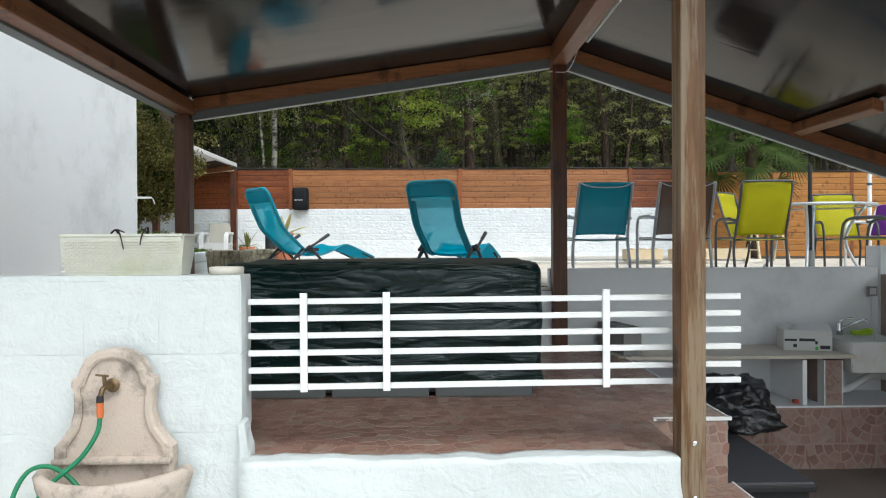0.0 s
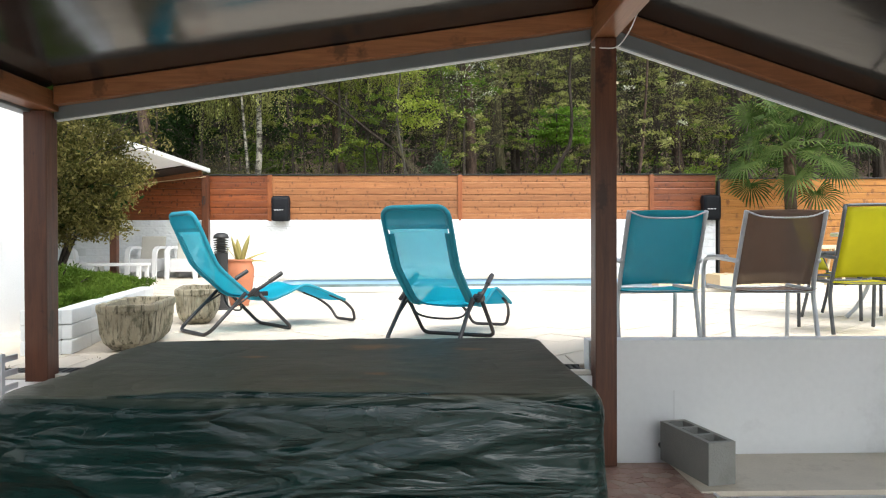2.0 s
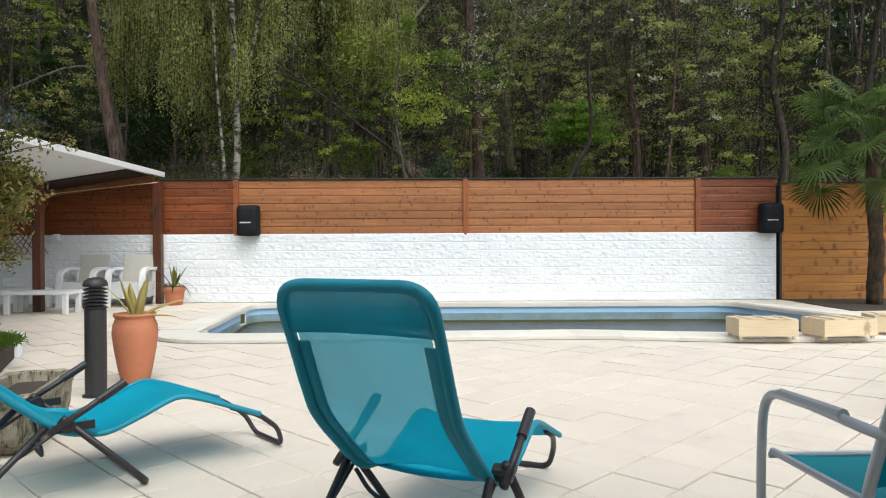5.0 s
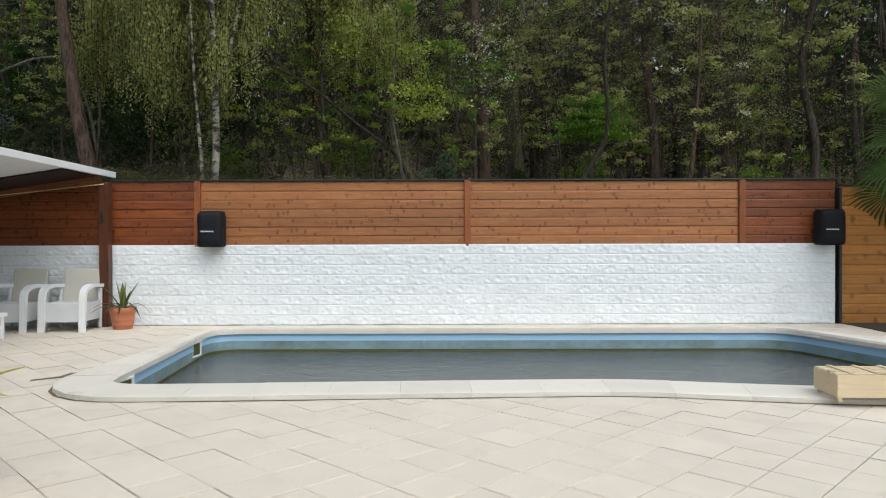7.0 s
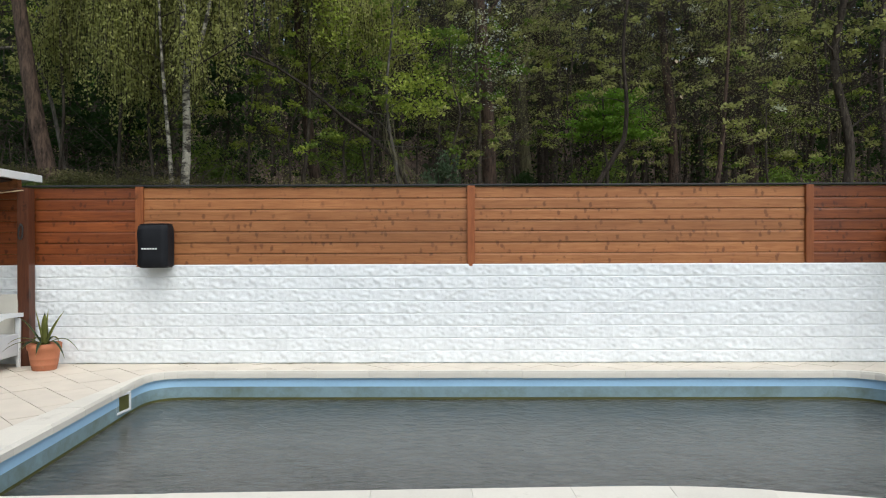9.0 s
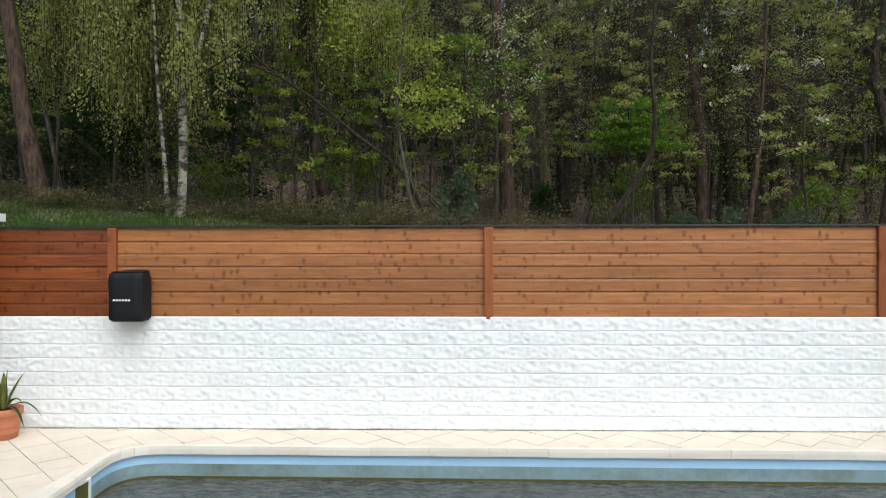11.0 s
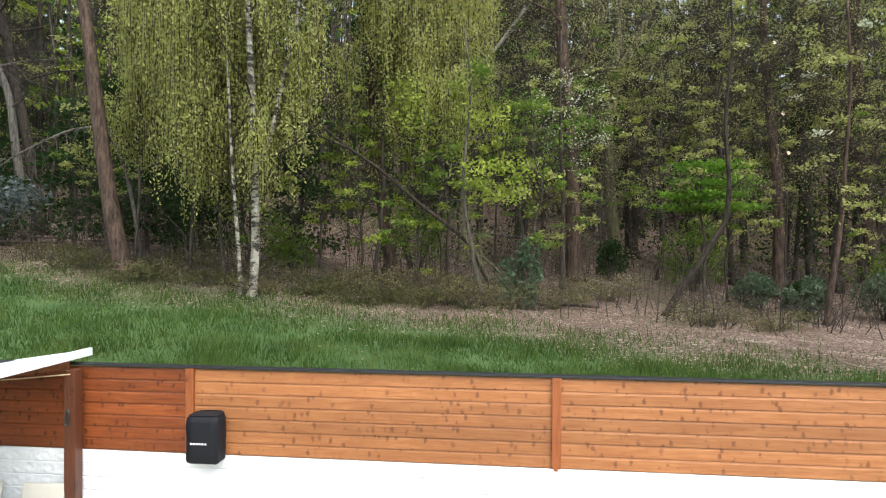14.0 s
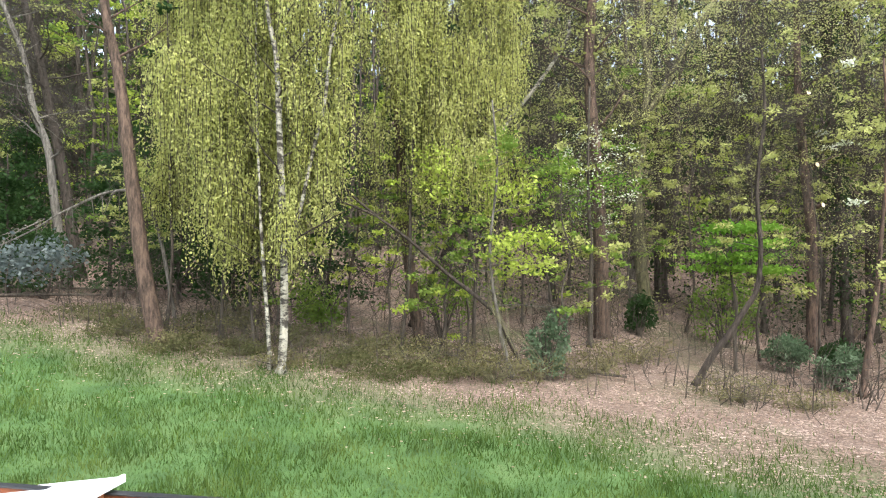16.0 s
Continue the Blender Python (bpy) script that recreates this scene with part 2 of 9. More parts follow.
def streaked_stone():
    """Cast stone with moss and dirt running down it."""
    n = Nodes("mossy_cast_stone")
    v, vs = n.coords(), n.coords((24, 24, 2.6))
    col = n.ramp(n.noise(v, 5, 6, 0.65), [(0.3, (0.19, 0.168, 0.12)), (0.72, (0.4, 0.36, 0.265))])
    col = n.mix(n.ramp(n.noise(vs, 1.6, 6, 0.7), [(0.52, (0, 0, 0)), (0.62, (0.9, 0.9, 0.9))]), col, (0.05, 0.046, 0.03))
    col = n.mix(n.ramp(n.noise(v, 4, 7, 0.75), [(0.5, (0, 0, 0)), (0.6, (0.85, 0.85, 0.85))]), col, (0.085, 0.08, 0.05))
    n.bump(n.noise(v, 60, 4), 0.7, 0.008)
    return n.done(col, 0.9, 0, 0.3)


WOVEN_WHITE = surface("white_woven_plastic", (0.62, 0.63, 0.64), 0.5, vary=0.1, scale=4, fine=110, bump=0.5, dist=0.004)
TROUGH_STONE = streaked_stone()
BLACK_POLE = surface("black_pole_paint", (0.02, 0.02, 0.02), 0.5, vary=0.1, bump=0.05)
HOSE_GREEN = surface("green_rubber_hose", (0.02, 0.2, 0.09), 0.45, vary=0.15, scale=14, fine=80, bump=0.1)
ORANGE_PLASTIC = surface("orange_plastic", (0.6, 0.15, 0.04), 0.4, vary=0.06, bump=0.05)
CARDBOARD = surface("white_cardboard", (0.62, 0.62, 0.59), 0.8, vary=0.04, scale=4, fine=90, bump=0.1)
INK = surface("dark_print", (0.04, 0.04, 0.045), 0.7, vary=0.1, bump=0)
LIME_INK = surface("green_print", (0.1, 0.45, 0.08), 0.7, vary=0.1, bump=0)
RED_INK = surface("red_print", (0.55, 0.1, 0.07), 0.7, vary=0.1, bump=0)
PRINT_WHITE = surface("white_print", (0.75, 0.75, 0.75), 0.6, vary=0.03, bump=0)
SINK = surface("white_glazed_ceramic", (0.75, 0.75, 0.72), 0.15, vary=0.03, bump=0, stain=(0.55, 0.5, 0.38), stain_at=(0.5, 0.8))
PIPE = surface("white_pipe", (0.7, 0.7, 0.68), 0.4, vary=0.06, bump=0.05)
CLOTH_LIME = surface("lime_cloth", (0.42, 0.6, 0.03), 0.8, vary=0.12, scale=9, fine=60, bump=0.4)
ROOF_TOP = surface("white_roof_sheet", (0.72, 0.73, 0.74), 0.5, vary=0.05, scale=1, fine=50, bump=0.1,
                   stain=(0.5, 0.5, 0.47), stain_at=(0.6, 0.85))
FASCIA = surface("grey_fascia", (0.125, 0.135, 0.135), 0.4, vary=0.05, scale=2, fine=40, bump=0.06)


def ceiling_panel():
    """Dark plastic film that mirrors the terrace, a little rippled across."""
    n = Nodes("glossy_dark_ceiling_panel")
    v = n.coords((0.7, 5.0, 1.0))
    big = n.noise(n.coords(), 0.9, 5)
    col = n.ramp(big, [(0.3, (0.014, 0.012, 0.011)), (0.7, (0.024, 0.021, 0.019))])
    n.bump(n.noise(v, 1.6, 3, 0.5, 0.5), 0.05, 0.02)
    rough = n.ramp(n.noise(v, 1.1, 5), [(0.3, (0.08, 0.08, 0.08)), (0.7, (0.15, 0.15, 0.15))])
    return n.done(col, 0.14, 0, 0.19, rough_from=rough)


CEILING = ceiling_panel()
GRATE = surface("dark_grate_iron", (0.05, 0.05, 0.05), 0.6, 0.4, vary=0.2, scale=10, fine=60, bump=0.2)


def sling(name, base, see=0.25):
    """Woven plastic mesh of a garden chair, a little see-through."""
    n = Nodes(name)
    v = n.coords()
    big = n.noise(v, 3.0)
    weave = n.noise(v, 260.0, 2)
    col = n.ramp(big, [(0.3, shade(base, 0.88)), (0.7, shade(base, 1.1))])
    n.bump(weave, 0.3, 0.002)
    n.done(col, 0.6, 0, 0.3)
    clear = n.add("BsdfTransparent")
    clear.inputs["Color"].default_value = tuple(0.72 + 0.28 * c / max(base) for c in base) + (1.0,)
    glow = n.add("BsdfTranslucent", {"Color": col})
    a = n.add("MixShader", {1: n.bsdf.outputs[0], 2: glow.outputs[0]}, Fac=0.5)
    b = n.add("MixShader", {1: a.outputs[0], 2: clear.outputs[0]}, Fac=see)
    n.t.links.new(b.outputs[0], n.t.nodes["Material Output"].inputs["Surface"])
    return n.m


TEAL = sling("teal_sling", (0.018, 0.47, 0.62), 0.05)
TEAL_SHEER = sling("sheer_teal_sling", (0.03, 0.54, 0.67), 0.42)
TEAL_PAD = sling("teal_headrest_mesh", (0.014, 0.36, 0.46), 0.22)
TEAL_HEM = surface("teal_hem_fabric", (0.01, 0.25, 0.345), 0.6, vary=0.12, scale=8, fine=150, bump=0.3)
TEAL_BACK = sling("teal_chair_sling", (0.014, 0.36, 0.45), 0.18)
BROWN_SLING = sling("brown_chair_sling", (0.2, 0.15, 0.125), 0.2)
LIME_SLING = sling("lime_sling", (0.6, 0.57, 0.015), 0.06)
PURPLE_SLING = sling("purple_sling", (0.22, 0.05, 0.36), 0.06)


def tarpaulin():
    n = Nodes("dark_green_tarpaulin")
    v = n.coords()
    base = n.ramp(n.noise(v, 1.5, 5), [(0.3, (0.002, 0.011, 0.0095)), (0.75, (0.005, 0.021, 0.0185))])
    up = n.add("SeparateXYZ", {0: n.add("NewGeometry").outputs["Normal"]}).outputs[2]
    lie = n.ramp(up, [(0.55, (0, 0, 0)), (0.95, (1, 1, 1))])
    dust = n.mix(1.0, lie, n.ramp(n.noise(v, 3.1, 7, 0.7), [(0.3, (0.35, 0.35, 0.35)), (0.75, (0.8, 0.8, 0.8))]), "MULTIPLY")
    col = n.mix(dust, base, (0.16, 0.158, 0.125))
    for spot, size in (((0.14, 0.36, 0.75), (2.6, 6.5, 1.0)), ((0.55, 0.3, 0.75), (5.0, 9.0, 1.0)), ((0.2, -0.28, 0.75), (9.0, 14.0, 1.0)), ((-0.3, 0.1, 0.75), (7.0, 16.0, 1.0))):
        off = n.add("VectorMath", {0: v}, operation="SUBTRACT")
        off.inputs[1].default_value = spot
        sc = n.add("VectorMath", {0: off.outputs[0]}, operation="MULTIPLY")
        sc.inputs[1].default_value = size
        far = n.add("VectorMath", {0: sc.outputs[0]}, operation="LENGTH").outputs["Value"]
        worn = n.add("Math", {0: far, 1: n.noise(v, 22, 6, 0.75)}, operation="ADD").outputs[0]
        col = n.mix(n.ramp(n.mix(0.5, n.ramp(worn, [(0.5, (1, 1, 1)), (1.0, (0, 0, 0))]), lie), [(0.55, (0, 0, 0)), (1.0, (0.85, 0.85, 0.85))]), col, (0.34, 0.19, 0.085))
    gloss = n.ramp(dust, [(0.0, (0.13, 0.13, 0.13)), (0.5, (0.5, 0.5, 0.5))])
    v2 = n.coords((1.0, 1.0, 5))
    fold = n.add("Math", {0: n.add("Math", {0: n.noise(v2, 1.5, 2, 0.5, 1.2)}, operation="SUBTRACT").outputs[0]}, operation="ABSOLUTE").outputs[0]
    weave = n.noise(n.coords((2.0, 9.0, 9.0)), 2.6, 5, 0.6, 0.8)
    h = n.mix(0.14, fold, weave)
    n.bump(h, 0.9, 0.06)
    return n.done(col, 0.2, 0, 0.38, rough_from=gloss)


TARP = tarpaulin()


def water():
    n = Nodes("murky_pool_water")
    v = n.coords(world=True)
    v2 = n.coords((1.0, 1.5, 1), world=True)
    col = n.ramp(n.noise(v, 1.6, 7, 0.7), [(0.35, (0.03, 0.035, 0.033)), (0.55, (0.055, 0.06, 0.057)), (0.75, (0.095, 0.1, 0.094))])
    # scum mottling that also paints pale ripples into the water colour
    ripple_scum = n.ramp(n.noise(n.coords((1.0, 2.2, 1), world=True), 9.0, 8, 0.75, 0.5), [(0.42, (0, 0, 0)), (0.62, (0.6, 0.6, 0.6))])
    col = n.mix(ripple_scum, col, (0.16, 0.165, 0.155))
    n.bump(n.mix(0.5, n.noise(v2, 3.0, 2, 0.4, 0.8), n.noise(v2, 13.0, 4, 0.6)), 0.5, 0.03)
    return n.done(col, 0.1, 0, 0.5, IOR=1.33)


WATER = water()


def glass():
    n = Nodes("tinted_table_glass")
    n.done((0.5, 0.6, 0.62), 0.05, 0, 0.5, Transmission_Weight=0.85)
    return n.m


GLASS = glass()


def mosaic_piece():
    n = Nodes("red_porphyry_piece")
    r = n.add("NewGeometry").outputs["Random Per Island"]
    r2 = n.add("ObjectInfo").outputs["Random"]
    k = n.add("Math", {0: r, 1: r2}, operation="ADD").outputs[0]
    k = n.add("Math", {0: k}, operation="FRACT").outputs[0]
    col = n.ramp(k, [(0.0, (0.19, 0.095, 0.075)), (0.35, (0.29, 0.15, 0.115)), (0.7, (0.37, 0.23, 0.18)), (1.0, (0.33, 0.26, 0.21))])
    v = n.coords()
    col = n.mix(0.35, col, n.ramp(n.noise(v, 18, 5), [(0.3, (0.16, 0.09, 0.07)), (0.7, (0.36, 0.25, 0.2))]))
    n.bump(n.noise(v, 70, 3), 0.25, 0.003)
    return n.done(col, 0.35, 0, 0.5)


MOSAIC = mosaic_piece()


def bark(name, dark, light, patch=None, stretch=5.0):
    n = Nodes(name)
    v = n.coords((stretch, stretch, 1.0))
    col = n.ramp(n.noise(v, 3.0, 7, 0.7), [(0.37, dark), (0.64, light)])
    if patch:
        vp = n.coords((2.0, 2.0, 5.0))
        col = n.mix(n.ramp(n.noise(vp, 1.6, 6, 0.75, 0.4), [(0.47, (0, 0, 0)), (0.55, (1, 1, 1))]), col, patch)
    n.bump(n.noise(v, 5.0, 6, 0.7), 1.0, 0.05)
    return n.done(col, 0.9, 0, 0.2)


BARK = bark("grey_brown_bark", (0.026, 0.021, 0.016), (0.095, 0.077, 0.06))
BARK_RED = bark("reddish_pine_bark", (0.026, 0.019, 0.014), (0.135, 0.09, 0.067))
BARK_BIRCH = bark("white_birch_bark", (0.15, 0.135, 0.1), (0.38, 0.355, 0.29), (0.035, 0.03, 0.024), 1.5)
BARK_DARK = bark("dark_wet_bark", (0.018, 0.014, 0.011), (0.07, 0.055, 0.043))
BARK_PALE = bark("pale_grey_bark", (0.05, 0.045, 0.038), (0.18, 0.16, 0.135))
BARK_MOSS = bark("olive_mossy_bark", (0.055, 0.05, 0.028), (0.17, 0.155, 0.085))
BARK_PALM = bark("fibrous_palm_bark", (0.028, 0.02, 0.013), (0.1, 0.07, 0.045), stretch=2)
LEAF_BIRCH = leafy("young_birch_leaf", (0.25, 0.26, 0.075), (0.35, 0.36, 0.11), (0.47, 0.47, 0.19))
LEAF_GREEN = leafy("fresh_green_leaf", (0.065, 0.118, 0.016), (0.14, 0.21, 0.036), (0.25, 0.305, 0.065))
LEAF_MAPLE = leafy("maple_leaf", (0.069, 0.160, 0.014), (0.139, 0.260, 0.029), (0.254, 0.370, 0.058))
LEAF_LIME = leafy("lime_spring_leaf", (0.165, 0.22, 0.026), (0.29, 0.36, 0.055), (0.43, 0.475, 0.11))
LEAF_LAUREL = leafy("laurel_leaf", (0.045, 0.075, 0.036), (0.095, 0.14, 0.075), (0.22, 0.27, 0.18))
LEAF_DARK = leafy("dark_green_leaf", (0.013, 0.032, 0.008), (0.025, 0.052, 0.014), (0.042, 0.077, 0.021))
LEAF_OLIVE = leafy("olive_bud_leaf", (0.165, 0.18, 0.05), (0.31, 0.33, 0.1), (0.47, 0.48, 0.2))
LEAF_TWIG = leafy("bare_twig", (0.026, 0.022, 0.018), (0.056, 0.048, 0.039), (0.11, 0.097, 0.083), 0.9)
FAR_LEAF = leafy("distant_spring_leaf", (0.06, 0.062, 0.034), (0.105, 0.105, 0.066), (0.16, 0.155, 0.115))
BLOSSOM = leafy("white_blossom", (0.3, 0.36, 0.14), (0.6, 0.62, 0.5), (0.8, 0.8, 0.74))
LEAF_SHRUB = leafy("variegated_shrub_leaf", (0.02, 0.025, 0.006), (0.1, 0.096, 0.021), (0.62, 0.54, 0.2))
LEAF_CONIFER = leafy("juniper_needle", (0.036, 0.08, 0.008), (0.1, 0.17, 0.02), (0.21, 0.29, 0.05))
LEAF_PALM = leafy("palm_leaf", (0.024, 0.05, 0.01), (0.06, 0.11, 0.023), (0.2, 0.26, 0.085))
LEAF_AGAVE = leafy("agave_leaf", (0.16, 0.21, 0.06), (0.36, 0.36, 0.1), (0.65, 0.6, 0.22))
BLADE = leafy("meadow_grass_blade", (0.027, 0.056, 0.01), (0.064, 0.112, 0.019), (0.14, 0.175, 0.045))
LEAF_BUD = leafy("pale_bud", (0.27, 0.27, 0.11), (0.36, 0.36, 0.15), (0.47, 0.465, 0.23))
LEAF_DRY = leafy("dry_scrub_leaf", (0.085, 0.078, 0.036), (0.15, 0.135, 0.062), (0.25, 0.225, 0.115))
LEAF_SCRUB = leafy("murky_scrub_leaf", (0.045, 0.048, 0.017), (0.09, 0.09, 0.036), (0.16, 0.155, 0.07))
LEAF_GREYBLUE = leafy("grey_blue_needle", (0.055, 0.075, 0.07), (0.11, 0.135, 0.13), (0.2, 0.22, 0.21))
AGAVE_YELLOW = leafy("yellow_agave_leaf", (0.5, 0.47, 0.17), (0.72, 0.63, 0.28), (0.85, 0.78, 0.46))
AGAVE_BLUE = leafy("blue_green_agave_leaf", (0.05, 0.085, 0.06), (0.085, 0.13, 0.095), (0.14, 0.19, 0.14))
LITTER = leafy("dry_fallen_leaf", (0.15, 0.104, 0.08), (0.32, 0.235, 0.19), (0.56, 0.46, 0.395), 0.8)


def ground_material():
    """Grass by the fence, leaf litter under the trees, bare yard below the terrace."""
    n = Nodes("meadow_and_forest_floor")
    pos = n.add("NewGeometry").outputs["Position"]
    sep = n.add("SeparateXYZ", {0: pos})
    v = n.coords(world=True)
    grass = n.ramp(n.noise(v, 1.2, 7, 0.7), [(0.25, (0.032, 0.06, 0.022)), (0.5, (0.06, 0.105, 0.034)), (0.78, (0.09, 0.13, 0.05))])
    litter = n.ramp(n.noise(v, 9, 8, 0.75), [(0.25, (0.06, 0.044, 0.034)), (0.5, (0.15, 0.108, 0.085)), (0.78, (0.3, 0.225, 0.185))])
    litter = n.mix(n.ramp(n.noise(v, 0.35, 5), [(0.5, (0, 0, 0)), (0.72, (0.7, 0.7, 0.7))]), litter, (0.05, 0.075, 0.02))
    wob = n.add("Math", {0: n.noise(v, 0.45, 5)}, operation="MULTIPLY")
    wob.inputs[1].default_value = 3.0
    side = n.add("Math", {0: sep.outputs[0]}, operation="MULTIPLY")
    side.inputs[1].default_value = 0.14
    right = n.add("Math", {0: sep.outputs[0]}, operation="SUBTRACT")
    right.inputs[1].default_value = 0.3
    right = n.add("Math", {0: right.outputs[0]}, operation="MAXIMUM")
    right.inputs[1].default_value = 0.0
    right = n.add("Math", {0: right.outputs[0]}, operation="MULTIPLY")
    right.inputs[1].default_value = 0.38
    side = n.add("Math", {0: side.outputs[0], 1: right.outputs[0]}, operation="ADD")
    far = n.add("Math", {0: sep.outputs[1], 1: side.outputs[0]}, operation="ADD")
    far = n.add("Math", {0: far.outputs[0], 1: wob.outputs[0]}, operation="ADD")
    f = n.add("MapRange", {0: far.outputs[0]})
    f.inputs[1].default_value, f.inputs[2].default_value = 20.8, 23.6
    col = n.mix(f.outputs[0], grass, litter)
    n.bump(n.noise(v, 14, 6, 0.7), 0.8, 0.05)
    return n.done(col, 0.95, 0, 0.1)


GROUND = ground_material()

# ---- helpers for shapes (all in units of the plan) ----


def part(name, bm, material, parent=None, label="", smooth=False, kind=""):
    """Links a bmesh as one mesh object, under a thing or under a part."""
    me = bpy.data.meshes.new(name)
    bmesh.ops.recalc_face_normals(bm, faces=bm.faces)
    for v in bm.verts:
        v.co *= U
    bm.to_mesh(me)
    bm.free()
    return share(name, me, material, parent, label, smooth, kind)


def share(name, me, material, parent=None, label="", smooth=False, kind="", m=None):
    """An object on a mesh that others may use too."""
    if material and not me.materials:
        me.materials.append(material)
    if smooth:
        for p in me.polygons:
            p.use_smooth = True
    ob = new(name, me)
    ob.parent = parent
    if m is not None:
        ob.matrix_basis = m
    return tagged(ob, label=label, kind=kind)


def at(x, y, z=0, rz=0, rx=0, ry=0):
    return pose(U * x, U * y, U * z, rx, ry, rz)


def thing(name, m, label, category, group="", kind=""):
    ob = new(name)
    ob.empty_display_size = 0.1
    ob.matrix_basis = m
    return tagged(ob, label, category, group, kind)


def box(bm, x0, x1, y0, y1, z0, z1, bevel=0.0, m=None, taper=0.0):
    t = taper
    vs = [bm.verts.new(c) for c in ((x0 + t, y0 + t, z0), (x1 - t, y0 + t, z0), (x1 - t, y1 - t, z0), (x0 + t, y1 - t, z0),
                                    (x0, y0, z1), (x1, y0, z1), (x1, y1, z1), (x0, y1, z1))]
    fs = [bm.faces.new([vs[i] for i in q]) for q in ((0, 3, 2, 1), (4, 5, 6, 7), (0, 1, 5, 4), (1, 2, 6, 5), (2, 3, 7, 6), (3, 0, 4, 7))]
    if m is not None:
        for v in vs:
            v.co = m @ v.co
    if bevel:
        bmesh.ops.bevel(bm, geom=list({e for f in fs for e in f.edges}), offset=bevel, segments=2, profile=0.6, affect="EDGES")
    return bm


def slab(*a, **k):
    return box(bmesh.new(), *a, **k)


def smooth_path(pts, n=6, closed=False):
    """A Catmull-Rom curve through the points."""
    p = [Vector(q) for q in pts]
    ext = ([p[-1]] + p + p[:2]) if closed else ([2 * p[0] - p[1]] + p + [2 * p[-1] - p[-2]])
    out = []
    for i in range(1, len(ext) - 2):
        a, b, c, d = ext[i - 1:i + 3]
        for k in range(n):
            t = k / n
            out.append(0.5 * ((2 * b) + (c - a) * t + (2 * a - 5 * b + 4 * c - d) * t * t + (3 * b - a - 3 * c + d) * t ** 3))
    if not closed:
        out.append(p[-1])
    return out


def round_corners(pts, r, n=4, closed=False):
    """A line with its corners rounded."""
    p = [Vector(q) for q in pts]
    out = [] if closed else [p[0]]
    rng = range(len(p)) if closed else range(1, len(p) - 1)
    for i in rng:
        a, b, c = p[i - 1], p[i], p[(i + 1) % len(p)]
        u, w = (a - b), (c - b)
        k = min(r, u.length * 0.49, w.length * 0.49)
        s, e = b + u.normalized() * k, b + w.normalized() * k
        for j in range(n + 1):
            t = j / n
            out.append((1 - t) ** 2 * s + 2 * t * (1 - t) * b + t * t * e)
    if not closed:
        out.append(p[-1])
    return out


def tube(bm, pts, r, seg=8, closed=False, r_end=None, cap=True):
    """A round bar along a line; r_end tapers it."""
    p = [Vector(q) for q in pts]
    n = len(p)
    rings = []
    up = None
    for i in range(n):
        a = p[i - 1] if (i or closed) else p[0]
        b = p[(i + 1) % n] if (i < n - 1 or closed) else p[-1]
        d = (b - a).normalized()
        if up is None:
            up = d.orthogonal().normalized()
        up = (up - d * up.dot(d)).normalized()
        side = d.cross(up)
        rr = r if r_end is None else r + (r_end - r) * i / max(1, n - 1)
        rings.append([bm.verts.new(p[i] + rr * (math.cos(2 * math.pi * k / seg) * up + math.sin(2 * math.pi * k / seg) * side)) for k in range(seg)])
    for i in range(n if closed else n - 1):
        a, b = rings[i], rings[(i + 1) % n]
        for k in range(seg):
            bm.faces.new((a[k], a[(k + 1) % seg], b[(k + 1) % seg], b[k]))
    if cap and not closed:
        bm.faces.new(rings[0][::-1])
        bm.faces.new(rings[-1])
    return bm


def bar(pts, r, seg=8, **k):
    return tube(bmesh.new(), pts, r, seg, **k)


def turned(profile, seg=24, bm=None, m=None):
    """A body of revolution from (radius, height) pairs."""
    bm = bm or bmesh.new()
    rings = []
    for r, z in profile:
        rings.append([bm.verts.new((r * math.cos(2 * math.pi * k / seg), r * math.sin(2 * math.pi * k / seg), z)) for k in range(seg)])
    for a, b in zip(rings, rings[1:]):
        for k in range(seg):
            bm.faces.new((a[k], a[(k + 1) % seg], b[(k + 1) % seg], b[k]))
    bm.faces.new(rings[0][::-1])
    bm.faces.new(rings[-1])
    if m is not None:
        for ring in rings:
            for v in ring:
                v.co = m @ v.co
    return bm


def prism(outline, z0, z1, bm=None, bevel=0.0):
    """A flat outline given depth."""
    bm = bm or bmesh.new()
    lo = [bm.verts.new((x, y, z0)) for x, y in outline]
    hi = [bm.verts.new((x, y, z1)) for x, y in outline]
    n = len(outline)
    bm.faces.new(lo[::-1])
    top = bm.faces.new(hi)
    for i in range(n):
        bm.faces.new((lo[i], lo[(i + 1) % n], hi[(i + 1) % n], hi[i]))
    if bevel:
        bmesh.ops.bevel(bm, geom=list(top.edges), offset=bevel, segments=1, affect="EDGES")
    return bm


def raw(name, verts, faces, material, parent=None, label="", kind="", smooth=False):
    """An object from arrays of corners (plan units) and faces."""
    me = bpy.data.meshes.new(name)
    v = np.asarray(verts, dtype=np.float64) * U
    me.from_pydata(v.tolist(), [], faces if isinstance(faces, list) else faces.tolist())
    return share(name, me, material, parent, label, smooth, kind)


# ---- the large structure ----
YARD, PATIO = -1.55, -0.57
TILE_D, TILE_X, TILE_Y = 0.511, 0.16, 10.215
ROW_W, ROW_X = 0.367, -0.02
PAVX, PAVY = -6.85, 16.3


def smoothstep(a, b, v):
    t = min(1.0, max(0.0, (v - a) / (b - a)))
    return t * t * (3 - 2 * t)


